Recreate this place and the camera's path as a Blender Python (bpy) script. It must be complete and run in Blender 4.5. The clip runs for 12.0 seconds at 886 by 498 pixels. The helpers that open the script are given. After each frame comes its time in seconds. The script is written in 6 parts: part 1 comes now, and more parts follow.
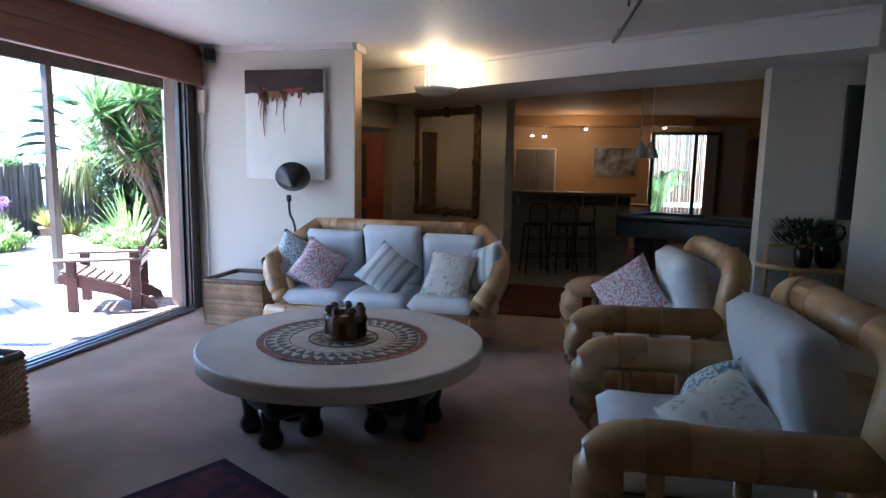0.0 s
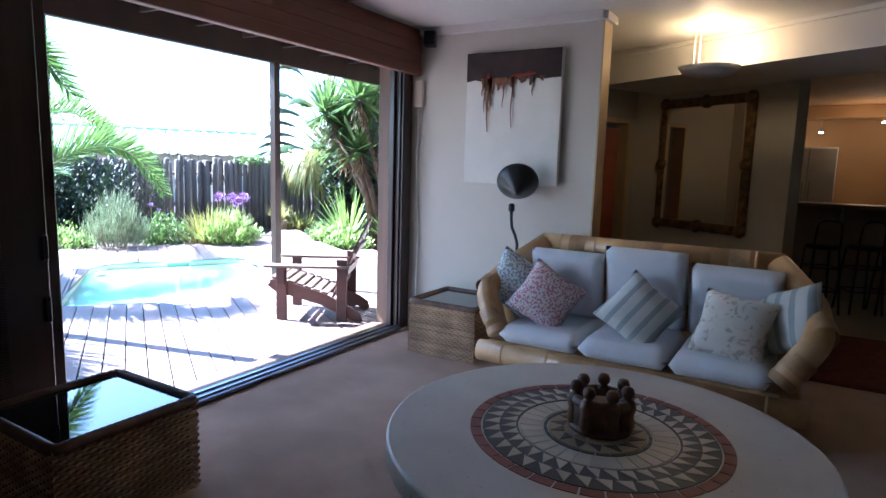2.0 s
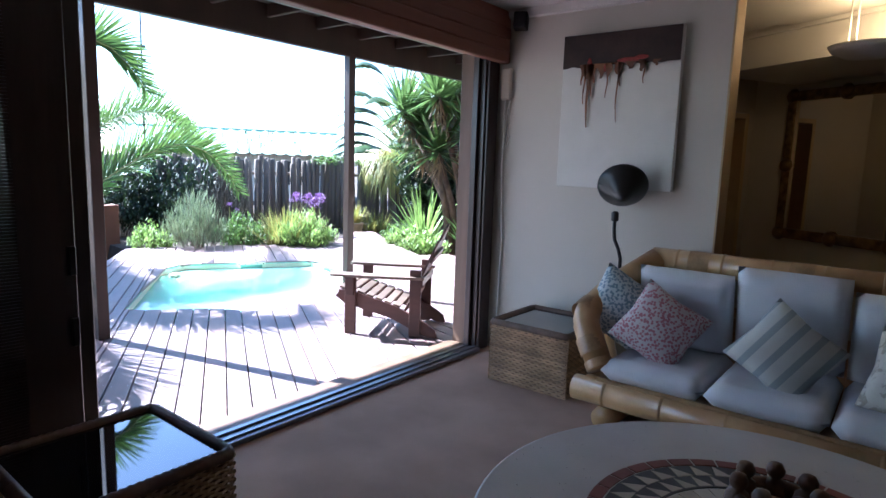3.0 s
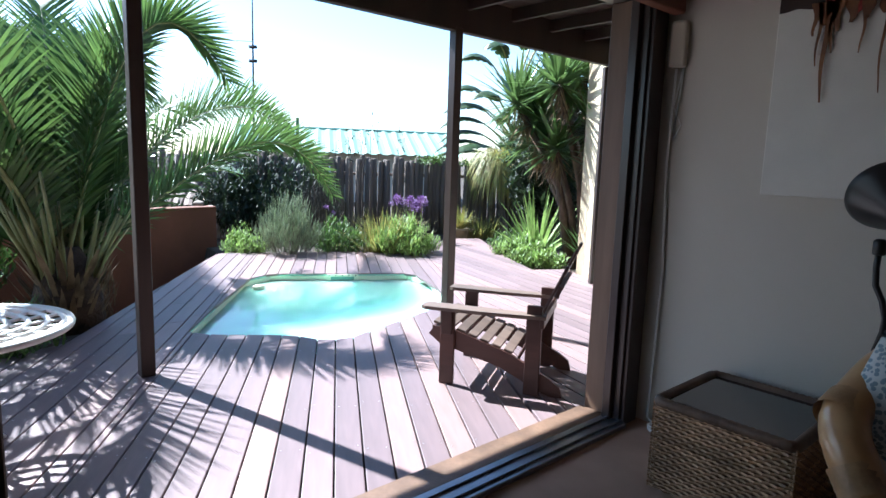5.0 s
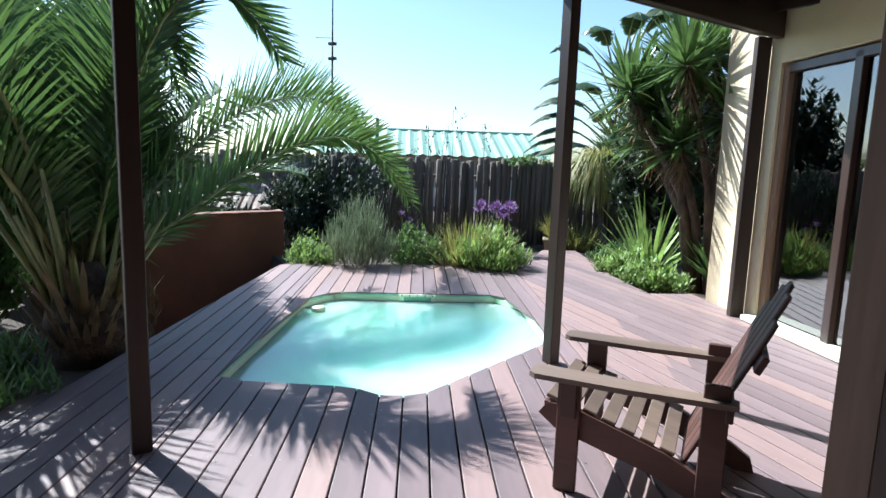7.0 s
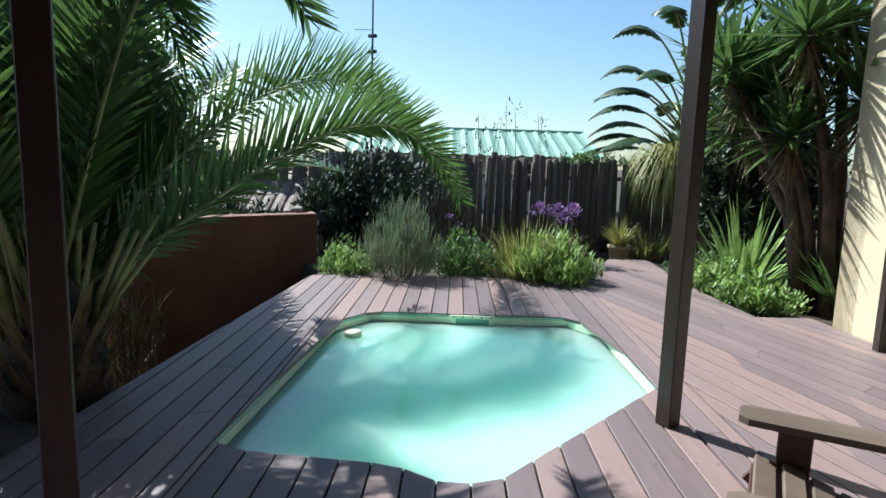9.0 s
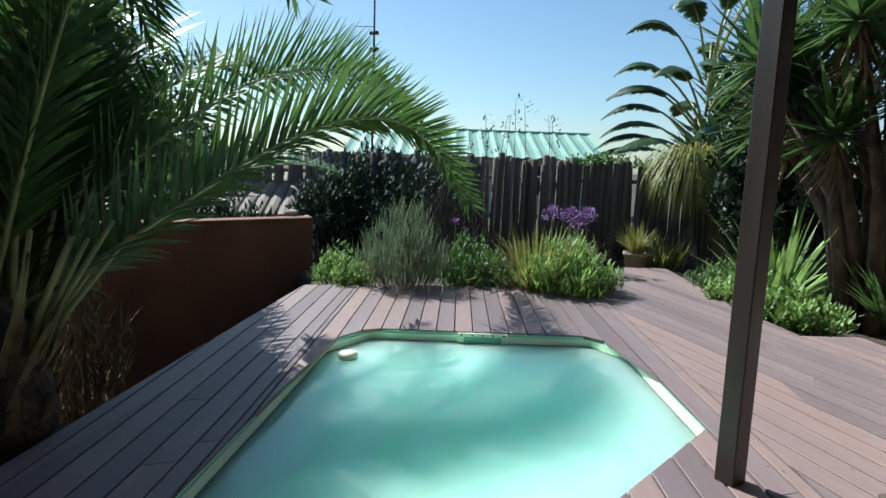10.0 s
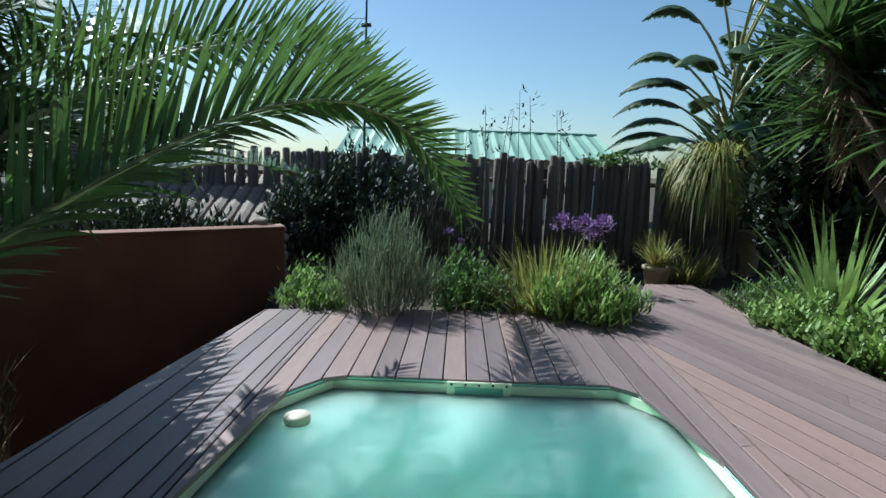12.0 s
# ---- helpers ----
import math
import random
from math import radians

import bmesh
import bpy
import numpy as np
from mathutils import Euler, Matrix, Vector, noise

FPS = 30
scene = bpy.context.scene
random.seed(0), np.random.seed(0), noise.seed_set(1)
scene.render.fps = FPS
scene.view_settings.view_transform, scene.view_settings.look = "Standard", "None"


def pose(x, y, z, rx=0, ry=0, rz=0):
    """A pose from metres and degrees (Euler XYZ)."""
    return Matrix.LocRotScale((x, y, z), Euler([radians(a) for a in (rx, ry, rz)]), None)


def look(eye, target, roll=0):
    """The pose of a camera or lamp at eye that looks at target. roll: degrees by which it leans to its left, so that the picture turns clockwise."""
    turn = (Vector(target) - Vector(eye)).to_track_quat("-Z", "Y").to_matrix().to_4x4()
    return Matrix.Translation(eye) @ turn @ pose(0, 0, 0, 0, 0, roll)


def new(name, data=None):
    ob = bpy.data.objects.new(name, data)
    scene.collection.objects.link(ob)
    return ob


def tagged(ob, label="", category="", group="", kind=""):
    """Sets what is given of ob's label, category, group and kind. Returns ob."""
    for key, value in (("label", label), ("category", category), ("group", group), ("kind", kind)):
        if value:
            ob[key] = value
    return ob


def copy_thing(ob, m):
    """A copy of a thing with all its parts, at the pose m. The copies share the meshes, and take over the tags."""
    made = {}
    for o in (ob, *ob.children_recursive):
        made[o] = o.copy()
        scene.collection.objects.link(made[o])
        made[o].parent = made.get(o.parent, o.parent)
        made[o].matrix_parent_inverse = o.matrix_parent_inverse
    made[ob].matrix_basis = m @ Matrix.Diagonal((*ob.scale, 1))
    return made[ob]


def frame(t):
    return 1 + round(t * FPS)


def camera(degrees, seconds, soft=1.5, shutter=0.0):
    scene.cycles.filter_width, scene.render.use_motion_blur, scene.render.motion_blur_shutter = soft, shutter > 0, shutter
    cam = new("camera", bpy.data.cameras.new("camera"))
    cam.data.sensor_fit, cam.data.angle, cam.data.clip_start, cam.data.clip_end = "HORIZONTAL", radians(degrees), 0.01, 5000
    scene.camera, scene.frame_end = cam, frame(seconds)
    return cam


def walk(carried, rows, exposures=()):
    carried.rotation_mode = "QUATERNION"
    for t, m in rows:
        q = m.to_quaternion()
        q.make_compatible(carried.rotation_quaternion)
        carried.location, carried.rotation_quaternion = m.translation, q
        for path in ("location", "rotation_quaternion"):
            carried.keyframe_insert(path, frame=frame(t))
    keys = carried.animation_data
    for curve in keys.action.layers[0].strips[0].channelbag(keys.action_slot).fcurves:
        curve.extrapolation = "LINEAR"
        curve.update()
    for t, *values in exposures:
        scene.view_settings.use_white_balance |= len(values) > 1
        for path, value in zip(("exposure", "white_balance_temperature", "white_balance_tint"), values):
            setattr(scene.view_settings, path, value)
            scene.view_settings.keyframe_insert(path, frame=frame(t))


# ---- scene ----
cam = camera(73.2, 12.0)
ROWS = [
    (0.0, (0.142, -0.075, 1.475), (-0.254, 1.868, 1.215), 1.1),
    (0.5, (0.011, 0.187, 1.481), (-0.455, 2.115, 1.218), 1.1),
    (1.0, (-0.143, 0.438, 1.486), (-0.735, 2.33, 1.219), 1.2),
    (1.5, (-0.304, 0.706, 1.505), (-1.111, 2.516, 1.232), 1.5),
    (2.0, (-0.514, 0.96, 1.497), (-1.53, 2.66, 1.22), 1.7),
    (2.5, (-0.715, 1.189, 1.499), (-1.852, 2.809, 1.216), 1.8),
    (3.0, (-0.913, 1.446, 1.494), (-2.136, 3.003, 1.211), 1.9),
    (3.5, (-1.108, 1.706, 1.476), (-2.423, 3.185, 1.191), 1.9),
    (5.5, (-2.139, 2.586, 1.463), (-3.649, 3.865, 1.172), 1.9),
    (6.0, (-2.427, 2.794, 1.437), (-3.971, 4.033, 1.147), 1.9),
    (6.5, (-2.687, 2.991, 1.425), (-4.282, 4.162, 1.135), 1.9),
    (7.0, (-2.985, 3.136, 1.404), (-4.627, 4.242, 1.117), 1.9),
    (9.0, (-4.049, 3.596, 1.315), (-5.758, 4.595, 1.032), 1.8),
    (9.5, (-4.342, 3.696, 1.282), (-6.053, 4.694, 1.006), 1.9),
    (10.0, (-4.583, 3.858, 1.28), (-6.297, 4.853, 1.007), 2.0),
    (10.5, (-4.811, 3.998, 1.272), (-6.526, 4.991, 1.001), 2.0),
    (11.0, (-5.056, 4.145, 1.274), (-6.772, 5.137, 1.004), 2.0),
    (11.5, (-5.263, 4.312, 1.274), (-6.978, 5.306, 1.008), 2.0),
    (12.0, (-5.49, 4.501, 1.258), (-7.207, 5.491, 0.996), 2.0),
]
EXPOSURES = [(0.0, 4.35, 4700, 11), (1.5, 3.9, 4850, 11), (2.5, 3.4, 4900, 11), (3.5, 2.8, 5100, 9), (5.5, 1.88, 5300, 7), (7.0, 1.48, 5450, 4), (9.0, 1.0, 5550, -1), (12.0, 0.55, 5350, -4)]
walk(cam, [(t, look(eye, target, roll)) for t, eye, target, roll in ROWS], EXPOSURES)

# ---- light ----
SUN_AZ, SUN_EL = radians(195), radians(46)
to_sun = Vector((math.cos(SUN_AZ) * math.cos(SUN_EL), math.sin(SUN_AZ) * math.cos(SUN_EL), math.sin(SUN_EL)))
world = bpy.data.worlds.new("world")
scene.world = world
world.use_nodes = True
wn, wl = world.node_tree.nodes, world.node_tree.links
sky = wn.new("ShaderNodeTexSky")
sky.sky_type = "NISHITA"
sky.sun_disc = False
sky.sun_elevation = SUN_EL
sky.sun_rotation = math.atan2(to_sun.x, to_sun.y)
sky.dust_density = 0.7
wl.new(sky.outputs[0], wn["Background"].inputs[0])
wn["Background"].inputs[1].default_value = 0.072
sun = new("sun", bpy.data.lights.new("sun", "SUN"))
sun.data.energy = 5.0
sun.data.angle = radians(0.55)
sun.data.color = (1.0, 0.95, 0.87)
sun.matrix_world = look(to_sun * 30, (0, 0, 0))


# ---- materials ----
def mat(name, colour, rough=0.6, metal=0.0, vary=0.12, scale=6.0, fine=60.0, bump=0.15, colour2=None, spec=0.5, stretch=(1, 1, 1), per_object=0.0, per_island=0.0, tone=None, trans=0.0, coat=0.0, dist=0.004):
    """A surface with blotches, fine grain and relief."""
    m = bpy.data.materials.new(name)
    m.use_nodes = True
    nt = m.node_tree
    n, l = nt.nodes, nt.links
    b = n["Principled BSDF"]
    out = n["Material Output"]
    b.inputs["Roughness"].default_value = rough
    b.inputs["Metallic"].default_value = metal
    b.inputs["Specular IOR Level"].default_value = spec
    b.inputs["Coat Weight"].default_value = coat
    tc = n.new("ShaderNodeTexCoord")
    mp = n.new("ShaderNodeMapping")
    mp.inputs["Scale"].default_value = stretch
    l.new(tc.outputs["Object"], mp.inputs["Vector"])
    n1 = n.new("ShaderNodeTexNoise")
    n1.inputs["Scale"].default_value = scale
    n1.inputs["Detail"].default_value = 4
    n2 = n.new("ShaderNodeTexNoise")
    n2.inputs["Scale"].default_value = fine
    n2.inputs["Detail"].default_value = 3
    l.new(mp.outputs[0], n1.inputs["Vector"])
    l.new(mp.outputs[0], n2.inputs["Vector"])
    mix = n.new("ShaderNodeMix")
    mix.data_type = "RGBA"
    ramp = n.new("ShaderNodeMapRange")
    ramp.inputs[1].default_value = 0.35
    ramp.inputs[2].default_value = 0.65
    l.new(n1.outputs["Fac"], ramp.inputs[0])
    l.new(ramp.outputs[0], mix.inputs["Factor"])
    c2 = colour2 or [c * (1 - 2 * vary) for c in colour]
    mix.inputs["A"].default_value = (*colour, 1)
    mix.inputs["B"].default_value = (*c2, 1)
    hsv = n.new("ShaderNodeHueSaturation")
    picked = mix.outputs["Result"]
    if tone:
        pick = n.new("ShaderNodeObjectInfo")
        far = n.new("ShaderNodeMapRange")
        far.inputs[1].default_value, far.inputs[2].default_value = 0.6, 1.1
        l.new(pick.outputs["Random"], far.inputs[0])
        blend = n.new("ShaderNodeMix")
        blend.data_type = "RGBA"
        l.new(far.outputs[0], blend.inputs["Factor"])
        l.new(picked, blend.inputs["A"])
        blend.inputs["B"].default_value = (*tone, 1)
        picked = blend.outputs["Result"]
    l.new(picked, hsv.inputs["Color"])
    val = n.new("ShaderNodeMapRange")
    val.inputs[3].default_value = 1 - vary
    val.inputs[4].default_value = 1 + vary
    l.new(n2.outputs["Fac"], val.inputs[0])
    source = val.outputs[0]
    for amount, kind in ((per_object, "object"), (per_island, "island")):
        if amount:
            info = n.new("ShaderNodeObjectInfo") if kind == "object" else n.new("ShaderNodeNewGeometry")
            r = info.outputs["Random"] if kind == "object" else info.outputs["Random Per Island"]
            mr = n.new("ShaderNodeMapRange")
            mr.inputs[3].default_value = 1 - amount
            mr.inputs[4].default_value = 1 + amount
            l.new(r, mr.inputs[0])
            mul = n.new("ShaderNodeMath")
            mul.operation = "MULTIPLY"
            l.new(source, mul.inputs[0])
            l.new(mr.outputs[0], mul.inputs[1])
            source = mul.outputs[0]
    l.new(source, hsv.inputs["Value"])
    l.new(hsv.outputs[0], b.inputs["Base Color"])
    if bump:
        bp = n.new("ShaderNodeBump")
        bp.inputs["Strength"].default_value = bump
        bp.inputs["Distance"].default_value = dist
        l.new(n2.outputs["Fac"], bp.inputs["Height"])
        l.new(bp.outputs[0], b.inputs["Normal"])
    if trans:
        tr = n.new("ShaderNodeBsdfTranslucent")
        l.new(hsv.outputs[0], tr.inputs["Color"])
        ms = n.new("ShaderNodeMixShader")
        ms.inputs[0].default_value = trans
        l.new(b.outputs[0], ms.inputs[1])
        l.new(tr.outputs[0], ms.inputs[2])
        l.new(ms.outputs[0], out.inputs["Surface"])
    return m


def glass_mat(name, tint=(0.9, 0.95, 0.95), base=0.04, rough=0.0):
    m = bpy.data.materials.new(name)
    m.use_nodes = True
    n, l = m.node_tree.nodes, m.node_tree.links
    n.remove(n["Principled BSDF"])
    tr = n.new("ShaderNodeBsdfTransparent")
    tr.inputs[0].default_value = (*tint, 1)
    gl = n.new("ShaderNodeBsdfGlossy")
    gl.inputs["Roughness"].default_value = rough
    fr = n.new("ShaderNodeFresnel")
    fr.inputs["IOR"].default_value = 1.5
    add = n.new("ShaderNodeMath")
    add.inputs[1].default_value = base
    l.new(fr.outputs[0], add.inputs[0])
    ms = n.new("ShaderNodeMixShader")
    l.new(add.outputs[0], ms.inputs[0])
    l.new(tr.outputs[0], ms.inputs[1])
    l.new(gl.outputs[0], ms.inputs[2])
    l.new(ms.outputs[0], n["Material Output"].inputs["Surface"])
    return m


def glow_mat(name, colour, strength):
    m = bpy.data.materials.new(name)
    m.use_nodes = True
    b = m.node_tree.nodes["Principled BSDF"]
    b.inputs["Base Color"].default_value = (*colour, 1)
    b.inputs["Emission Color"].default_value = (*colour, 1)
    b.inputs["Emission Strength"].default_value = strength
    return m


M_WALL = mat("cream_wall_paint", (0.50, 0.44, 0.35), 0.75, vary=0.03, scale=1.2, fine=220, bump=0.08)
M_WALLW = mat("white_wall_paint", (0.58, 0.54, 0.465), 0.75, vary=0.03, scale=1.2, fine=220, bump=0.08)
M_OCHRE = mat("ochre_wall_paint", (0.55, 0.34, 0.15), 0.75, vary=0.05, scale=1.5, fine=200, bump=0.08)
M_TRIM = mat("tan_trim_paint", (0.55, 0.40, 0.22), 0.55, vary=0.06, scale=3, fine=80, bump=0.05)
M_CEIL = mat("ceiling_paint", (0.68, 0.65, 0.61), 0.6, vary=0.02, scale=0.8, fine=150, bump=0.04)
M_CARPET = mat("carpet_beige", (0.46, 0.325, 0.24), 0.95, vary=0.12, scale=2.0, fine=330, bump=0.7, spec=0.1)
M_TILEFLOOR = mat("floor_tile", (0.45, 0.38, 0.30), 0.4, vary=0.08, scale=2.0, fine=60, bump=0.05)
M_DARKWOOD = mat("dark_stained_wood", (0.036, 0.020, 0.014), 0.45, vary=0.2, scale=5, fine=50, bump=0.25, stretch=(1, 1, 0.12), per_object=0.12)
M_FRAMEWOOD = mat("door_frame_wood", (0.05, 0.03, 0.024), 0.28, vary=0.2, scale=5, fine=50, bump=0.2, stretch=(1, 1, 0.1))
M_FRAMELIGHT = mat("door_frame_oiled_wood", (0.20, 0.12, 0.075), 0.5, vary=0.2, scale=5, fine=50, bump=0.2, stretch=(1, 1, 0.1))
M_BLIND = mat("wooden_blind", (0.20, 0.075, 0.045), 0.55, vary=0.15, scale=4, fine=40, bump=0.2, stretch=(1, 0.1, 1), per_object=0.12)
M_ALU = mat("sill_metal", (0.30, 0.31, 0.34), 0.3, metal=0.9, vary=0.08, scale=6, fine=80, bump=0.05)
M_PLASTER = mat("outside_plaster", (0.66, 0.54, 0.36), 0.85, vary=0.06, scale=2, fine=90, bump=0.35)
M_REDWALL = mat("rust_red_plaster", (0.20, 0.075, 0.04), 0.85, vary=0.15, scale=1.6, fine=60, bump=0.3)
M_DECK = mat("deck_hardwood", (0.235, 0.165, 0.165), 0.5, vary=0.2, scale=2.2, fine=26, bump=0.35, stretch=(0.12, 1, 1), per_object=0.24, colour2=(0.18, 0.13, 0.13), tone=(0.235, 0.15, 0.128), dist=0.002)
M_SOIL = mat("garden_soil", (0.085, 0.06, 0.042), 0.95, vary=0.3, scale=3, fine=40, bump=0.9, dist=0.02)
M_GROUND = mat("far_ground", (0.12, 0.11, 0.06), 0.95, vary=0.3, scale=0.3, fine=4, bump=0.5)
M_POOL = mat("pool_plaster", (0.50, 0.78, 0.66), 0.6, vary=0.05, scale=1.2, fine=30, bump=0.05)
M_POOLRIM = mat("pool_rim_white", (0.80, 0.78, 0.62), 0.5, vary=0.06, scale=3, fine=40, bump=0.05)
M_GLASS = glass_mat("window_glass")
M_GLASSD = glass_mat("tinted_door_glass", (0.5, 0.52, 0.52), 0.22)
M_BAMBOO = mat("bamboo_cane", (0.52, 0.335, 0.155), 0.35, vary=0.15, scale=5, fine=40, bump=0.1, colour2=(0.40, 0.23, 0.095), coat=0.3)
M_CANEWRAP = mat("cane_binding", (0.44, 0.27, 0.125), 0.45, vary=0.2, scale=9, fine=90, bump=0.4, coat=0.15)
M_CUSH = mat("white_cotton", (0.72, 0.73, 0.76), 0.9, vary=0.04, scale=5, fine=260, bump=0.2, spec=0.2)
M_TABLE = mat("cream_terrazzo", (0.60, 0.555, 0.49), 0.38, vary=0.05, scale=4, fine=160, bump=0.05)
M_BLACK = mat("black_metal", (0.012, 0.012, 0.013), 0.4, vary=0.1, bump=0.05)
M_BLACKWOOD = mat("black_carved_wood", (0.018, 0.013, 0.011), 0.35, vary=0.2, scale=9, fine=60, bump=0.3)
M_WICKER = mat("wicker_cane", (0.50, 0.32, 0.18), 0.6, vary=0.2, scale=6, fine=70, bump=0.4, per_island=0.25)
M_WICKERD = mat("wicker_rim_dark", (0.16, 0.10, 0.065), 0.6, vary=0.2, scale=8, fine=70, bump=0.5)
M_MIRROR = mat("mirror_silver", (0.85, 0.85, 0.83), 0.02, metal=1.0, vary=0.0, bump=0.0)
M_GILT = mat("old_gilt_wood", (0.26, 0.16, 0.06), 0.4, metal=0.5, vary=0.3, scale=14, fine=60, bump=0.5)
M_WHITE = mat("white_enamel", (0.75, 0.74, 0.70), 0.35, vary=0.04, bump=0.03)
M_STEEL = mat("brushed_steel", (0.55, 0.55, 0.55), 0.3, metal=1.0, vary=0.05, bump=0.05)
M_TERRA = mat("terracotta", (0.36, 0.17, 0.09), 0.8, vary=0.15, scale=8, fine=60, bump=0.3)


# ---- helpers of this scene ----
def mesh_from(name, verts, faces, material, parent=None, smooth=False, label=""):
    me = bpy.data.meshes.new(name)
    me.from_pydata([tuple(v) for v in verts], [], faces)
    me.materials.append(material)
    if smooth:
        me.polygons.foreach_set("use_smooth", [True] * len(me.polygons))
    me.update()
    ob = new(name, me)
    ob.parent = parent
    if label:
        tagged(ob, label)
    return ob


def part(name, bm, material, parent=None, label="", smooth=False):
    me = bpy.data.meshes.new(name)
    bmesh.ops.recalc_face_normals(bm, faces=bm.faces)
    bm.to_mesh(me)
    bm.free()
    me.materials.append(material)
    if smooth:
        me.polygons.foreach_set("use_smooth", [True] * len(me.polygons))
    ob = new(name, me)
    ob.parent = parent
    if label:
        tagged(ob, label)
    return ob


def thing(name, m, label, category, group=""):
    e = new(name)
    e.empty_display_size = 0.1
    e.matrix_world = m
    return tagged(e, label, category, group)


def structure(ob, label, category):
    return tagged(ob, label, category, kind="structure")


def box(bm, size, at=(0, 0, 0), rot=None, bevel=0.0, seg=1):
    """A bevelled box added to bm: size, centre, rotation in degrees."""
    m = Matrix.Translation(at)
    if rot:
        m = m @ Euler([radians(a) for a in rot]).to_matrix().to_4x4()
    made = bmesh.ops.create_cube(bm, size=1.0, matrix=m @ Matrix.Diagonal((*size, 1)))
    if bevel:
        edges = {e for v in made["verts"] for e in v.link_edges}
        bmesh.ops.bevel(bm, geom=list(edges), offset=bevel, segments=seg, affect="EDGES", profile=0.5)
    return bm


def boxes(*specs):
    bm = bmesh.new()
    for s in specs:
        box(bm, *s)
    return bm


def frames_along(pts):
    pts = [Vector(p) for p in pts]
    out = []
    up = Vector((0, 0, 1))
    for i, p in enumerate(pts):
        t = (pts[min(i + 1, len(pts) - 1)] - pts[max(i - 1, 0)]).normalized()
        ref = up if abs(t.dot(up)) < 0.95 else Vector((1, 0, 0))
        s = t.cross(ref).normalized()
        out.append((p, t, s, s.cross(t).normalized()))
    return out


def tube(bm, pts, radii, seg=12, cap=True):
    """A round bar along pts; radii is one number or one for each point."""
    fr = frames_along(pts)
    if not hasattr(radii, "__len__"):
        radii = [radii] * len(fr)
    rings = []
    for (p, t, s, u), r in zip(fr, radii):
        rings.append([bm.verts.new(p + (s * math.cos(a) + u * math.sin(a)) * r) for a in [2 * math.pi * k / seg for k in range(seg)]])
    for a, b in zip(rings, rings[1:]):
        for k in range(seg):
            bm.faces.new((a[k], a[(k + 1) % seg], b[(k + 1) % seg], b[k]))
    if cap:
        bm.faces.new(rings[0])
        bm.faces.new(rings[-1])
    return bm


def lathe(bm, profile, seg=24, at=(0, 0, 0)):
    """A turned body from (radius, height) pairs."""
    rings = []
    for r, z in profile:
        rings.append([bm.verts.new((at[0] + r * math.cos(2 * math.pi * k / seg), at[1] + r * math.sin(2 * math.pi * k / seg), at[2] + z)) for k in range(seg)])
    for a, b in zip(rings, rings[1:]):
        for k in range(seg):
            bm.faces.new((a[k], a[(k + 1) % seg], b[(k + 1) % seg], b[k]))
    bm.faces.new(rings[0])
    bm.faces.new(rings[-1])
    return bm


def prism(bm, outline, z0, z1):
    """An upright slab over a plan outline."""
    lo = [bm.verts.new((x, y, z0)) for x, y in outline]
    hi = [bm.verts.new((x, y, z1)) for x, y in outline]
    bm.faces.new(lo)
    bm.faces.new(hi)
    for k in range(len(lo)):
        j = (k + 1) % len(lo)
        bm.faces.new((lo[k], lo[j], hi[j], hi[k]))
    return bm


def wall_run(bm, a, b, thick, z0, z1):
    """A wall from a to b in plan, its thickness to the left of the way."""
    d = Vector((b[0] - a[0], b[1] - a[1])).normalized()
    n = Vector((-d.y, d.x)) * thick
    return prism(bm, [a, b, (b[0] + n.x, b[1] + n.y), (a[0] + n.x, a[1] + n.y)], z0, z1)


def superpillow(w, d, h, n=14, power=4.0, sag=0.0, seed=0, flat=0.35):
    """A soft cushion: verts and faces of a closed quilt shape, w along x, d along y, h along z."""
    verts, faces = [], []
    rnd = random.Random(seed)
    ox, oy = rnd.random() * 20, rnd.random() * 20
    for side in (1, -1):
        for i in range(n + 1):
            for j in range(n + 1):
                u, v = 2 * i / n - 1, 2 * j / n - 1
                k = max(0.0, (1 - abs(u) ** power)) ** flat * max(0.0, (1 - abs(v) ** power)) ** flat
                wob = 1 + 0.12 * noise.noise((u * 1.7 + ox, v * 1.7 + oy, side))
                edge = 1 - sag * (1 - abs(u * v)) * max(abs(u), abs(v)) ** 3
                verts.append((u * w / 2 * edge, v * d / 2 * edge, side * h / 2 * k * wob))
    m = (n + 1) ** 2
    for i in range(n):
        for j in range(n):
            a = i * (n + 1) + j
            faces.append((a, a + n + 1, a + n + 2, a + 1))
            faces.append((m + a, m + a + 1, m + a + n + 2, m + a + n + 1))
    return verts, faces


def cushion_mesh(name, w, d, h, material, parent, m, power=4.0, sag=0.0, seed=0, flat=0.35, label=""):
    v, f = superpillow(w, d, h, 14, power, sag, seed, flat)
    ob = mesh_from(name, v, f, material, parent, True, label)
    bm = bmesh.new()
    bm.from_mesh(ob.data)
    bmesh.ops.remove_doubles(bm, verts=bm.verts, dist=0.0005)
    bm.to_mesh(ob.data)
    bm.free()
    ob.data.polygons.foreach_set("use_smooth", [True] * len(ob.data.polygons))
    ob.matrix_local = m
    return ob


UB = Vector((0.866, -0.5))
VB = Vector((0.5, 0.866))


def pb(origin, u, v):
    """A plan point from an origin along the turned grid of the back rooms."""
    return (origin[0] + UB.x * u + VB.x * v, origin[1] + UB.y * u + VB.y * v)


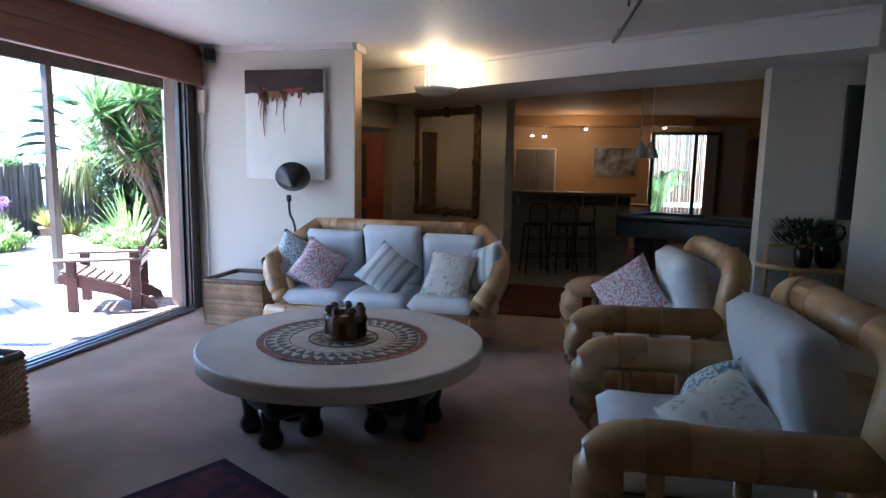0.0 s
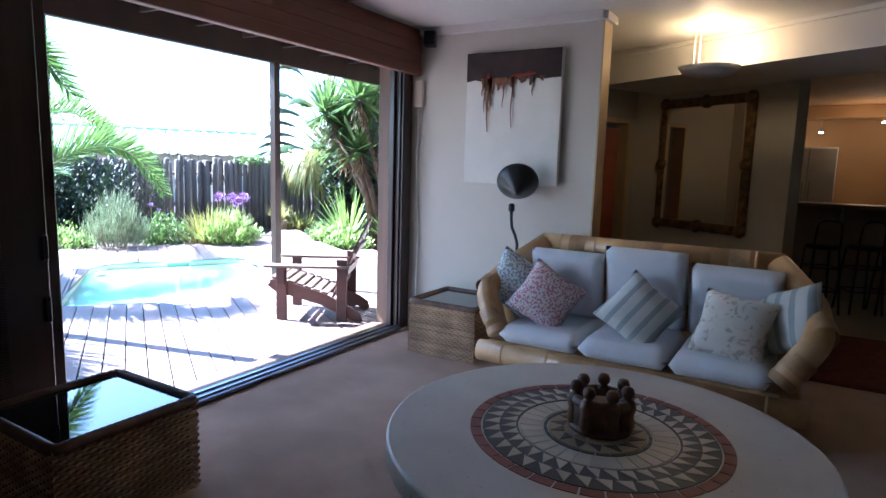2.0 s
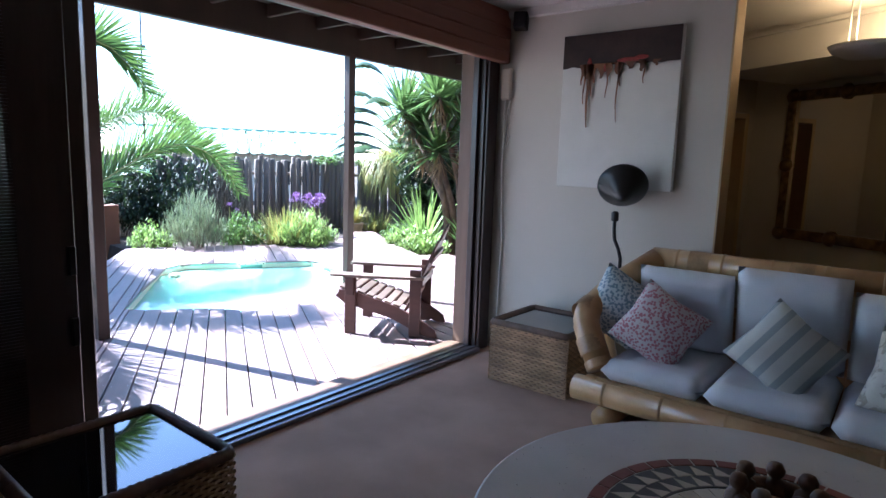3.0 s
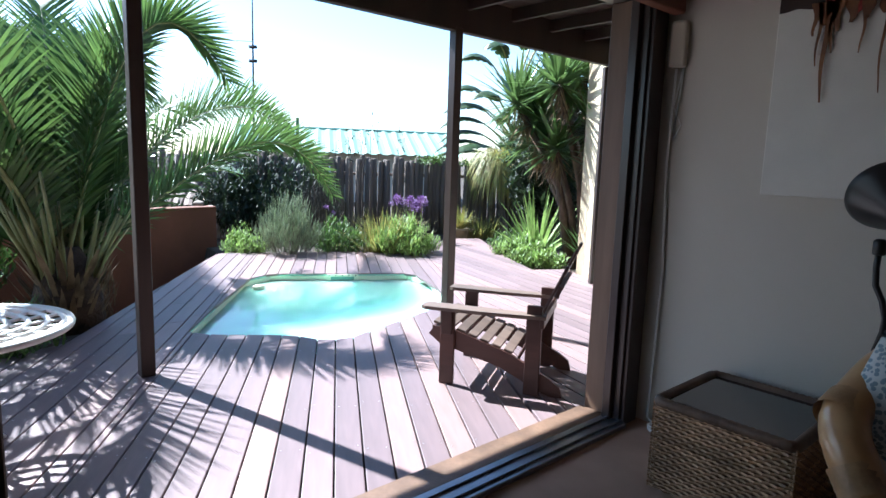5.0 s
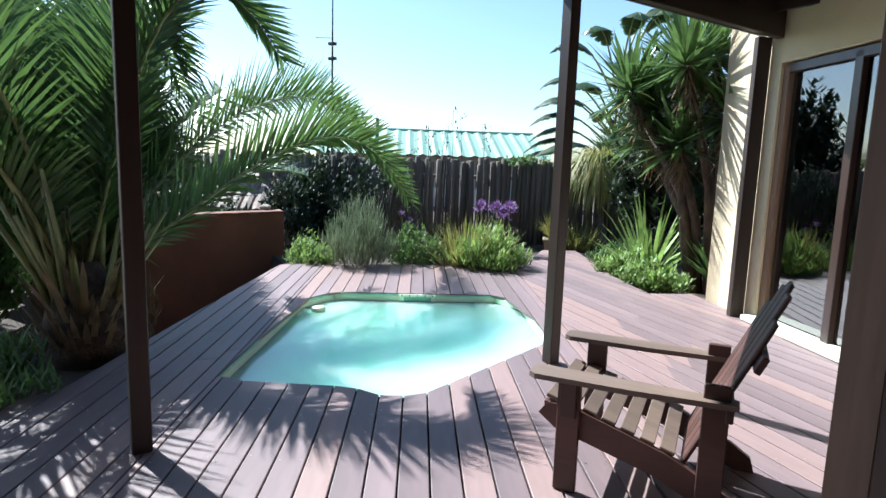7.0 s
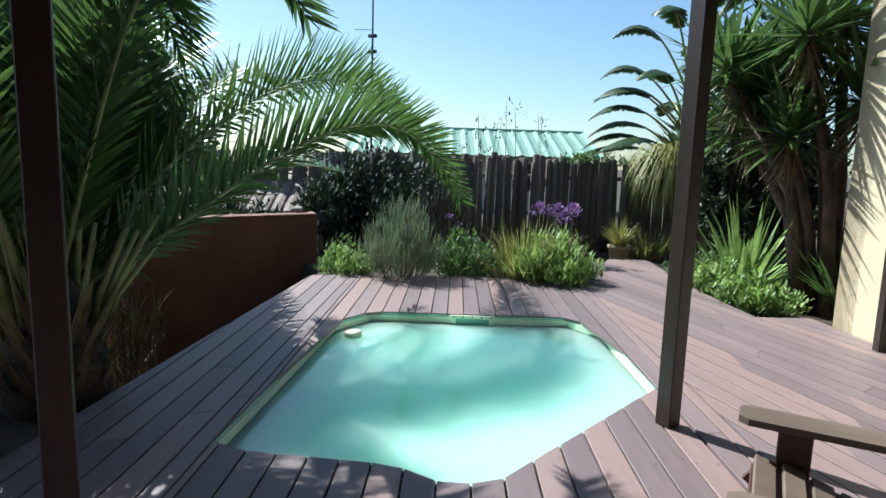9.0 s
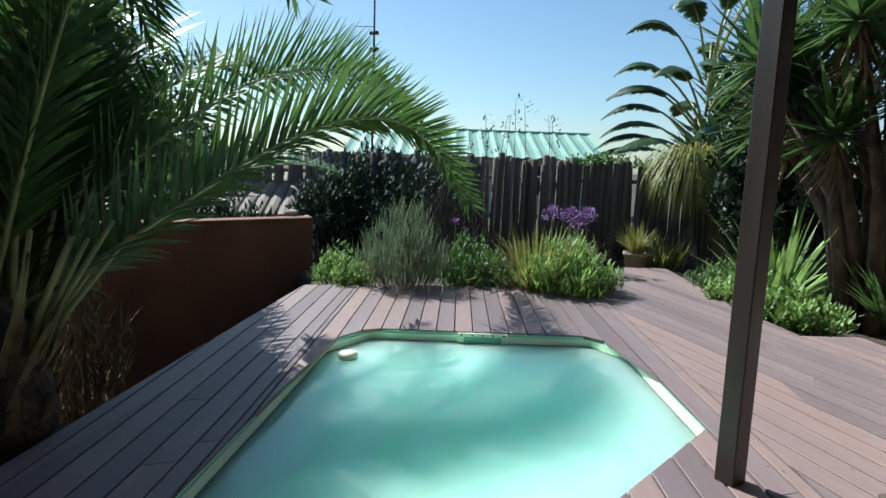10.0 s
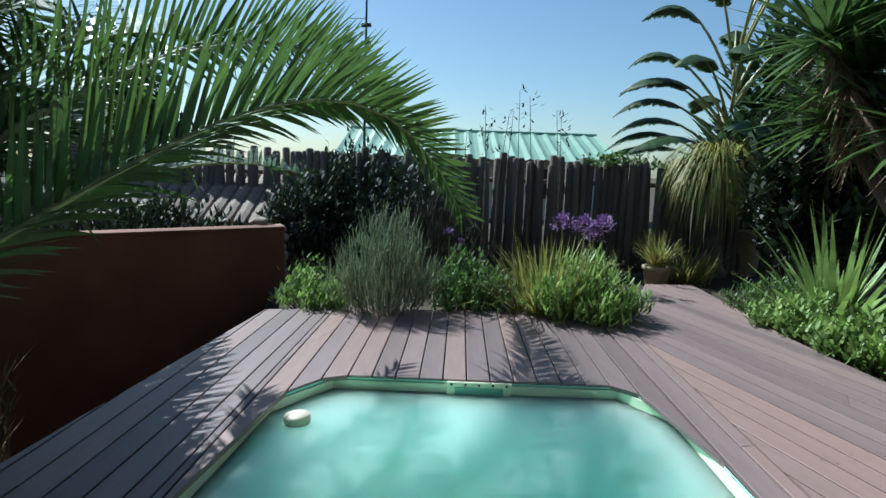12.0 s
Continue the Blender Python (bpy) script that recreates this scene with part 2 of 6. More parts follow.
# ---- setting: living room ----
CEIL = 2.66
DECK = -0.03
DOOR_X = -3.6
room = [(-3.62, -3.0), (3.4, -3.0), (3.4, 6.6), (5.5, 6.6), (5.5, 13.4), (-4.4, 13.4), (-4.4, 8.6), (-2.0, 5.5), (-3.62, 5.5)]
bm = prism(bmesh.new(), room, -0.2, 0.0)
structure(part("floor", bm, M_CARPET), "beige looped carpet over the living room floor", "floor")
bm = prism(bmesh.new(), [(-3.85, -3.2), (3.6, -3.2), (3.6, 7.0), (0, 8.0), (-3.85, 5.75)], CEIL, CEIL + 0.2)
structure(part("ceiling", bm, M_CEIL), "white painted living room ceiling", "ceiling")

# unseen slab over all rooms, added to stop sun and sky leaking in
bm = prism(bmesh.new(), [(-3.85, -3.2), (3.6, -3.2), (5.8, 6.4), (5.8, 13.7), (-4.7, 13.7), (-4.7, 8.2), (-3.64, 7.55), (-3.85, 5.7)], 2.87, 3.0)
structure(part("roof", bm, M_CEIL), "unseen slab added over the house against light leaks", "roof")
bm = prism(bmesh.new(), [(-3.6, 5.72), (-1.9, 5.72), (0.5, 7.0), (-1.0, 9.5), (-4.5, 9.5), (-4.5, 8.0)], 2.70, 2.78)
structure(part("ceiling_passage", bm, M_CEIL), "white passage ceiling", "ceiling")
# painting wall with its free end
bm = boxes(((1.95, 0.2, CEIL), (-2.875, 5.6, CEIL / 2)))
structure(part("wall_north", bm, M_WALLW), "cream painted wall with a free end", "wall")
bm = boxes(((0.012, 0.204, CEIL - 0.012), (-1.894, 5.6, CEIL / 2 - 0.006)))
structure(part("trim_wall_end", bm, M_TRIM), "tan painted end face of the wall", "trim")
# door wall: pier beside the opening, lintel, and the fixed part
bm = boxes(((0.25, 0.3, CEIL), (DOOR_X - 0.125, 5.55, CEIL / 2)), ((0.25, 8.1, CEIL - 2.45), (DOOR_X - 0.125, 1.35, 2.45 + (CEIL - 2.45) / 2)), ((0.25, 3.3, 2.45), (DOOR_X - 0.125, -1.55, 1.225)), ((0.25, 0.5, CEIL), (DOOR_X - 0.125, -2.95, CEIL / 2)))
structure(part("wall_west", bm, M_WALL), "cream painted wall around the wide patio opening", "wall")
bm = boxes(((7.2, 0.2, CEIL), (-0.1, -3.1, CEIL / 2)))
structure(part("wall_south", bm, M_WALLW), "plain painted wall behind the seats", "wall")
bm = wall_run(bmesh.new(), (3.4, 3.7), (3.4, -3.0), 0.2, 0, CEIL)
structure(part("wall_east", bm, M_WALLW), "plain painted wall", "wall")
bm = wall_run(bmesh.new(), (2.28, 5.0), (3.4, 3.7), 0.2, 0, CEIL)
structure(part("wall_east_splay", bm, M_WALLW), "splayed white wall with a dark picture", "wall")
# hidden infill, added to keep sky light out of the gap beside the pier
bm = wall_run(bmesh.new(), (2.47, 5.45), (2.285, 5.0), 0.12, 0, CEIL)
structure(part("wall_light_stop", bm, M_WALLW), "unseen infill added to block light between the splayed wall and the pier", "wall")
bm = prism(bmesh.new(), [(1.765, 5.45), (2.9, 5.45), (2.9, 6.6), (2.72, 6.6), (2.72, 5.63), (1.765, 5.63)], 0, 2.38)
structure(part("wall_pier", bm, M_WALLW), "white pier between living room and games room", "wall")

# dropped beam along the turned grid
P0 = (-1.15, 6.6)
bm = prism(bmesh.new(), [pb(P0, -1.6, 0), pb(P0, 3.86, 0), pb(P0, 3.95, 1.1), pb(P0, -1.6, 1.1)], 2.38, CEIL + 0.1)
structure(part("ceiling_beam", bm, M_CEIL), "white dropped ceiling beam between the rooms", "beam")

# ---- setting: back rooms ----
bm = prism(bmesh.new(), [pb(P0, -4, 1.1), pb(P0, 7.0, 1.1), (5.7, 13.6), (-4.6, 13.6)], CEIL, CEIL + 0.2)
structure(part("ceiling_kitchen", bm, M_OCHRE), "ochre painted kitchen ceiling", "ceiling")
MW = (-0.64, 7.64)
bm = wall_run(bmesh.new(), pb(MW, -2.0, 0), pb(MW, 0, 0), 0.18, 0, 2.7)
structure(part("wall_mirror", bm, M_WALLW), "cream painted wall behind the gilt mirror", "wall")
bm = wall_run(bmesh.new(), pb(MW, -2.0, -2.3), pb(MW, -2.0, -0.95), 0.15, 0, 2.7)
wall_run(bm, pb(MW, -2.0, -0.12), pb(MW, -2.0, 0.18), 0.15, 0, 2.7)
wall_run(bm, pb(MW, -2.0, -0.95), pb(MW, -2.0, -0.12), 0.15, 2.08, 2.7)
structure(part("wall_passage", bm, M_WALL), "cream wall with a doorway to a passage", "wall")
bm = boxes(((6.3, 0.2, 2.8), (-1.3, 13.5, 1.4)), ((1.4, 0.2, 0.62), (2.55, 13.5, 0.31)), ((1.4, 0.2, 0.44), (2.55, 13.5, 2.58)), ((2.5, 0.2, 2.8), (4.5, 13.5, 1.4)))
FARY = 13.4
structure(part("wall_kitchen", bm, M_OCHRE), "ochre painted far kitchen wall", "wall")
# the far wall's window: a deep dark frame set in front of a garden strip
bm = wall_run(bmesh.new(), (5.5, 6.4), (5.5, 13.4), -0.2, 0, 2.8)
wall_run(bm, (2.9, 6.6), (5.7, 6.6), -0.15, 0, 2.8)
structure(part("wall_games_room", bm, M_OCHRE), "ochre games room walls", "wall")
# the unseen opening in this wall is added to let daylight onto the passage door
bm = wall_run(bmesh.new(), (-4.4, 13.4), (-4.4, 11.2), -0.2, 0, 2.8)
wall_run(bm, (-4.4, 11.2), (-4.4, 10.2), -0.2, 0, 1.4)
wall_run(bm, (-4.4, 11.2), (-4.4, 10.2), -0.2, 2.25, 2.8)
wall_run(bm, (-4.4, 10.2), (-4.4, 8.0), -0.2, 0, 2.8)
wall_run(bm, (-4.5, 8.1), (-2.0, 5.7), -0.15, 0, 2.8)
structure(part("wall_passage_outer", bm, M_WALL), "cream passage wall", "wall")
bm = prism(bmesh.new(), [pb(MW, -1.2, 0.3), pb(MW, 3.4, 0.3), (5.45, 6.7), (5.45, 13.35), (-3.0, 13.35)], 0.004, 0.012)
structure(part("floor_kitchen", bm, M_TILEFLOOR), "pale tiled kitchen floor", "floor")


# ---- patio opening: frame, track, blind ----
def patio_door():
    d = thing("door_1", pose(0, 0, 0), "wide patio opening with dark wooden sliding frame pushed aside", "door")
    tagged(d, kind="structure")
    part("track", boxes(((0.16, 2.9, 0.03), (DOOR_X - 0.02, 3.87, 0.015), None, 0.004)), M_ALU, d, "grey metal sill track")
    part("track_rib", boxes(((0.012, 2.9, 0.012), (DOOR_X + 0.02, 3.87, 0.036))), M_ALU, d)
    part("track_rib", boxes(((0.012, 2.9, 0.012), (DOOR_X - 0.05, 3.87, 0.036))), M_ALU, d)
    part("threshold", boxes(((0.17, 2.95, 0.05), (DOOR_X - 0.185, 3.87, 0.0), None, 0.006)), M_FRAMELIGHT, d, "worn oiled wooden threshold")
    part("jamb", boxes(((0.11, 0.09, 2.36), (DOOR_X - 0.045, 5.36, 1.18), None, 0.004)), M_FRAMEWOOD, d, "dark stained jamb")
    part("jamb_stop", boxes(((0.05, 0.035, 2.36), (DOOR_X - 0.06, 5.3, 1.18), None, 0.003)), M_FRAMEWOOD, d)
    part("outer_jamb", boxes(((0.14, 0.05, 2.36), (DOOR_X - 0.18, 5.375, 1.18), None, 0.004)), M_FRAMELIGHT, d, "oiled wooden outer jamb")
    part("architrave", boxes(((0.03, 0.135, 2.36), (DOOR_X + 0.017, 5.4, 1.18), None, 0.004)), M_FRAMEWOOD, d)
    part("head", boxes(((0.25, 2.95, 0.1), (DOOR_X - 0.125, 3.87, 2.405), None, 0.004)), M_FRAMEWOOD, d)
    leaf = part("sliding_leaf", boxes(((0.06, 0.22, 2.32), (DOOR_X - 0.03, 2.31, 1.19), None, 0.005), ((0.06, 0.12, 2.32), (DOOR_X - 0.03, 0.16, 1.19), None, 0.005), ((0.06, 2.1, 0.12), (DOOR_X - 0.03, 1.25, 2.29), None, 0.005), ((0.06, 2.1, 0.14), (DOOR_X - 0.03, 1.25, 0.1), None, 0.005)), M_FRAMEWOOD, d, "dark wooden sliding leaf")
    part("leaf_stile", boxes(((0.055, 0.13, 2.32), (DOOR_X - 0.1, 2.44, 1.19), None, 0.005)), M_FRAMEWOOD, d)
    g = part("pane", boxes(((0.008, 2.05, 2.08), (DOOR_X - 0.03, 1.26, 1.2))), M_GLASS, leaf)
    g.visible_shadow = False
    for z in (0.75, 1.05):
        part("latch", boxes(((0.02, 0.03, 0.12), (DOOR_X + 0.008, 2.4, z), None, 0.004)), M_BLACK, leaf)
    return d


patio_door()


def slat_blind():
    """Rolled wooden blind over the opening: stacked boards and a hem."""
    b = thing("roman_blind", pose(DOOR_X + 0.09, 3.9, 2.27), "drawn-up red-brown wooden blind over the patio opening", "blind")
    for k in range(4):
        part("fold", boxes(((0.07 - 0.01 * (k % 2), 3.14, 0.09), (0.0, 0, 0.045 + 0.086 * k), None, 0.012, 2)), M_BLIND, b)
    part("head_rail", boxes(((0.06, 3.16, 0.04), (-0.01, 0, 0.365), None, 0.004)), M_BLIND, b)
    return b


slat_blind()


def cane_blind():
    b = thing("cane_blind", pose(DOOR_X + 0.06, 1.2, 0.0), "lowered dark split-cane blind beside the opening", "blind")
    v, f = [], []
    for k in range(170):
        z = 0.12 + k * 0.0127
        o = len(v)
        r = 0.0058
        for y in (-1.0, 1.0):
            v += [(-r, y, z - r), (r, y, z - r), (r, y, z + r), (-r, y, z + r)]
        f += [(o, o + 1, o + 5, o + 4), (o + 1, o + 2, o + 6, o + 5), (o + 2, o + 3, o + 7, o + 6), (o + 3, o, o + 4, o + 7)]
    tagged(mesh_from("slats", v, f, M_FRAMEWOOD, b), kind="stuff")
    for y in (-0.7, 0, 0.7):
        part("cord", tube(bmesh.new(), [(0.008, y, 0.1), (0.008, y, 2.28)], 0.004, 6), M_DARKWOOD, b)
    part("bottom_rail", boxes(((0.03, 2.02, 0.04), (0, 0, 0.1), None, 0.006)), M_FRAMEWOOD, b)
    return b


cane_blind()

# cornice strips
bm = boxes(((1.72, 0.06, 0.06), (-2.75, 5.47, CEIL - 0.031)), ((0.035, 0.26, 0.06), (-1.875, 5.6, CEIL - 0.031)))
structure(part("trim_cornice", bm, M_CEIL), "white plaster cornice along the wall top", "trim")
bm = wall_run(bmesh.new(), pb(P0, -1.2, -0.001), pb(P0, 3.8, -0.001), -0.04, CEIL - 0.035, CEIL - 0.002)
structure(part("trim_beam", bm, M_CEIL), "white plaster cornice along the beam", "trim")


# ---- living room things ----
def node_ring(bm, p, d, r):
    """A raised node round a cane."""
    p, d = Vector(p), Vector(d).normalized()
    tube(bm, [p - d * 0.012, p - d * 0.004, p + d * 0.004, p + d * 0.012], [r * 0.98, r * 1.045, r * 1.045, r * 0.98], 16, False)


def cane(name, parent, pts, r, nodes=2, material=None, seg=16):
    """A stout bamboo pole with nodes and bent corners."""
    bm = bmesh.new()
    pts = [Vector(p) for p in pts]
    tube(bm, pts, r, seg)
    for a, b in zip(pts, pts[1:]):
        length = (b - a).length
        if length > 0.28:
            for k in range(nodes):
                node_ring(bm, a.lerp(b, (k + 0.6) / (nodes + 0.2)), b - a, r)
    return part(name, bm, material or M_BAMBOO, parent, "", True)


def rounded(pts, r=0.09, n=5):
    """A polyline with rounded corners."""
    pts = [Vector(p) for p in pts]
    out = [pts[0]]
    for a, b, c in zip(pts, pts[1:], pts[2:]):
        p, q = b + (a - b).normalized() * r, b + (c - b).normalized() * r
        for k in range(n + 1):
            t = k / n
            out.append(p * (1 - t) ** 2 + b * 2 * t * (1 - t) + q * t ** 2)
    out.append(pts[-1])
    return out


def wrap(parent, p, d, r, length=0.1):
    """A cane binding round a pole."""
    p, d = Vector(p), Vector(d).normalized()
    n = max(4, int(length / 0.012))
    pts, rad = [], []
    for k in range(n + 1):
        pts.append(p + d * (length * (k / n - 0.5)))
        rad.append(r * (1.03 + 0.012 * (k % 2)))
    part("binding", tube(bmesh.new(), pts, rad, 16, False), M_CANEWRAP, parent, "", True)


def bamboo_seat(name, m, seats, label, category):
    """A sofa or armchair of stout bamboo: seat along x, front towards -y."""
    s = thing(name, m, label, category)
    sofa = seats > 1
    sw = 0.55 if sofa else 0.86
    w = seats * sw
    r = 0.078 if sofa else 0.086
    hx = w / 2 + (0.07 if sofa else 0.02)
    top = 0.94 if sofa else 0.93
    back = 0.27 if sofa else 0.40
    for sx in (-1, 1):
        x0 = sx * hx
        if sofa:
            path = rounded([(x0 * 0.86, back - 0.02, top), (x0 + sx * 0.08, 0.06, 0.76), (x0 + sx * 0.125, -0.26, 0.62), (x0 - sx * 0.05, -0.36, 0.36)], 0.1)
            cane("arm", s, path, r, 1)
            wrap(s, (x0 + sx * 0.125, -0.2, 0.645), (sx * 0.06, -0.32, -0.14), r, 0.1)
            wrap(s, (x0 + sx * 0.03, -0.32, 0.47), (sx * 0.19, 0.10, 0.26), r, 0.1)
            wrap(s, (x0 - sx * 0.035, -0.352, 0.38), (sx * 0.19, 0.10, 0.26), r, 0.05)
            cane("side_rail", s, [(x0, 0.3, 0.24), (x0, -0.36, 0.24)], r * 0.9, 1)
            part("spindle", tube(bmesh.new(), [(x0, -0.02, 0.28), (x0 + sx * 0.10, -0.05, 0.68)], 0.028, 10), M_BAMBOO, s, "", True)
            part("spindle", tube(bmesh.new(), [(x0, -0.20, 0.3), (x0 + sx * 0.10, -0.14, 0.64)], 0.028, 10), M_BAMBOO, s, "", True)
            cane("back_post", s, [(x0 * 0.95, back - 0.02, 0.1), (x0 * 0.95, back - 0.02, 0.45), (x0 * 0.9, back, top - 0.04)], r * 0.85, 1)
        else:
            x1 = x0 + sx * 0.085
            path = rounded([(x1, 0.36, 0.21), (x1, -0.44, 0.21), (x1, -0.47, 0.57), (x1, 0.40, 0.585)], 0.13)
            cane("arm", s, path, r, 1)
            wrap(s, (x1, -0.25, 0.575), (0, 1, 0.02), r, 0.14)
            wrap(s, (x1, -0.462, 0.40), (0, -0.03, 0.3), r, 0.07)
            wrap(s, (x1, -0.455, 0.30), (0, -0.03, 0.3), r, 0.03)
            wrap(s, (x1, -0.2, 0.21), (0, 1, 0), r, 0.1)
            for y in (-0.27, 0.0, 0.24):
                part("spindle", tube(bmesh.new(), [(x1, y, 0.26), (x1, y, 0.54)], 0.03, 10), M_BAMBOO, s, "", True)
            cane("back_post", s, rounded([(x1, 0.38, 0.18), (x1, 0.41, 0.60), (x1, 0.46, top), (x1 - sx * 0.2, 0.465, top + 0.02)], 0.11), r, 1)
            wrap(s, (x1, 0.405, 0.55), (0, 0.03, 0.42), r, 0.14)
        cane("foot", s, [(x0 * 0.9, -0.38, 0.072), (x0 * 0.9, back, 0.072)], 0.07, 1)
    cane("front_rail", s, [(-hx - 0.1, -0.36, 0.22), (hx + 0.1, -0.36, 0.22)], r * 0.95, seats * 2)
    cane("back_rail", s, [(-hx, back, 0.24), (hx, back, 0.24)], r * 0.8, seats)
    ends = hx * 0.9 if sofa else hx - 0.08
    rail_y, rail_z = (back, top) if sofa else (0.465, top + 0.02)
    cane("top_rail", s, [(-ends, rail_y, rail_z), (ends, rail_y, rail_z)], r * 0.95, seats * 2)
    if sofa:
        for x in (-0.52, 0.02, 0.55):
            wrap(s, (x, rail_y, rail_z), (1, 0, 0), r * 0.95, 0.12)
    else:
        cane("lower_back_rail", s, [(-hx, 0.42, 0.5), (hx, 0.42, 0.5)], r * 0.6, 1)
    depth = back + 0.38
    part("seat_base", boxes(((w + 0.08, depth, 0.05), (0, (back - 0.38) / 2, 0.285), None, 0.01)), M_CANEWRAP, s)
    for k in range(seats):
        x = (k - (seats - 1) / 2) * sw
        cushion_mesh("seat_cushion", sw - 0.006, depth + 0.02, 0.125, M_CUSH, s, pose(x, (back - 0.44) / 2, 0.375), 14, 0.0, k + seats, 0.2)
        high = 0.53 if not sofa else (0.56 if k == 1 else 0.50)
        cushion_mesh("back_cushion", sw - 0.012, high, 0.17 if sofa else 0.21, M_CUSH, s, pose(x, back - 0.13 if sofa else 0.27, 0.43 + high / 2, 103 if sofa else 103, 0, 0), 9, 0.0, 7 + k, 0.28 if sofa else 0.3)
    return s


def fabric(name, base, ink, kind, scale):
    """Printed or woven cushion cloth."""
    m = mat(name, base, 0.9, vary=0.05, scale=6, fine=250, bump=0.2, spec=0.15)
    n, l = m.node_tree.nodes, m.node_tree.links
    b = n["Principled BSDF"]
    old = b.inputs["Base Color"].links[0].from_socket
    tc = n.new("ShaderNodeTexCoord")
    mix = n.new("ShaderNodeMix")
    mix.data_type = "RGBA"
    mix.inputs["B"].default_value = (*ink, 1)
    l.new(old, mix.inputs["A"])
    mr = n.new("ShaderNodeMapRange")
    if kind == "print":
        t = n.new("ShaderNodeTexVoronoi")
        t.inputs["Scale"].default_value = scale
        t.inputs["Randomness"].default_value = 1.0
        l.new(tc.outputs["Object"], t.inputs["Vector"])
        l.new(t.outputs["Distance"], mr.inputs[0])
        mr.inputs[1].default_value, mr.inputs[2].default_value = 0.52, 0.42
    elif kind == "floral":
        t = n.new("ShaderNodeTexNoise")
        t.inputs["Scale"].default_value = scale
        t.inputs["Detail"].default_value = 5
        t.inputs["Distortion"].default_value = 1.5
        l.new(tc.outputs["Object"], t.inputs["Vector"])
        l.new(t.outputs["Fac"], mr.inputs[0])
        mr.inputs[1].default_value, mr.inputs[2].default_value = 0.54, 0.62
    else:
        t = n.new("ShaderNodeTexWave")
        t.wave_profile = "SAW"
        t.inputs["Scale"].default_value = scale
        l.new(tc.outputs["Object"], t.inputs["Vector"])
        l.new(t.outputs["Fac"], mr.inputs[0])
        mr.inputs[1].default_value, mr.inputs[2].default_value = 0.62, 0.66
    mr.inputs[4].default_value = 0.85
    l.new(mr.outputs[0], mix.inputs["Factor"])
    l.new(mix.outputs["Result"], b.inputs["Base Color"])
    return m


M_FPINK = fabric("pink_print_cloth", (0.66, 0.60, 0.60), (0.42, 0.13, 0.17), "print", 62)
M_FBLUE = fabric("blue_print_cloth", (0.62, 0.66, 0.66), (0.16, 0.24, 0.30), "print", 58)
M_FSTRIPE = fabric("striped_cloth", (0.62, 0.62, 0.58), (0.30, 0.34, 0.36), "stripe", 3.4)
M_FFLORAL = fabric("floral_cloth", (0.66, 0.63, 0.56), (0.38, 0.34, 0.28), "floral", 15)


def scatter_pillow(material, m, label, size=0.41, seed=0):
    p = thing("pillow", m, label, "pillow", "scatter cushions")
    cushion_mesh("cover", size, size, 0.17, material, p, pose(0, 0, 0), 2.6, 0.10, seed, 0.55)
    return p


SOFA = pose(-1.375, 4.97, 0)
bamboo_seat("sofa", SOFA, 3, "three-seat bamboo sofa with white cushions and scatter pillows", "sofa")
scatter_pillow(M_FBLUE, SOFA @ pose(-0.86, -0.06, 0.66, 72, 28, 24), "blue-grey printed pillow leaning in the sofa corner", seed=1)
scatter_pillow(M_FPINK, SOFA @ pose(-0.60, -0.15, 0.61, 62, 30, 8), "pink printed pillow tilted on the sofa", seed=2)
scatter_pillow(M_FSTRIPE, SOFA @ pose(0.03, -0.14, 0.60, 58, 34, -4), "grey striped pillow tilted on the sofa", seed=3)
scatter_pillow(M_FFLORAL, SOFA @ pose(0.58, -0.17, 0.60, 60, 6, -8), "cream floral pillow leaning on the sofa", seed=4)
scatter_pillow(M_FSTRIPE, SOFA @ pose(0.86, -0.06, 0.66, 72, -20, -34), "striped pillow in the far sofa corner", seed=5)

CH1 = pose(0.70, 4.27, 0, 0, 0, -88)
bamboo_seat("armchair", CH1, 1, "bamboo armchair with white cushions beside the sofa", "armchair")
scatter_pillow(M_FPINK, CH1 @ pose(-0.10, -0.08, 0.62, 52, 40, 25), "pink printed pillow on the armchair", 0.46, seed=6)
CH2 = pose(0.75, 2.46, 0, 0, 0, -90)
bamboo_seat("armchair", CH2, 1, "bamboo armchair with white cushions by the round table", "armchair")
scatter_pillow(M_FBLUE, CH2 @ pose(-0.06, 0.02, 0.54, 48, 38, -20), "blue-grey printed pillow on the armchair", 0.32, seed=7)
scatter_pillow(M_FFLORAL, CH2 @ pose(0.15, 0.02, 0.53, 34, 24, 25), "cream floral pillow lying on the armchair", 0.38, seed=8)


def fan_plate(r0, r1, a0, a1, n=4, z=0.0):
    """Flat ring sector outline as points."""
    inner = [(r0 * math.cos(a0 + (a1 - a0) * k / n), r0 * math.sin(a0 + (a1 - a0) * k / n)) for k in range(n + 1)]
    outer = [(r1 * math.cos(a0 + (a1 - a0) * k / n), r1 * math.sin(a0 + (a1 - a0) * k / n)) for k in range(n + 1)]
    return outer + inner[::-1]


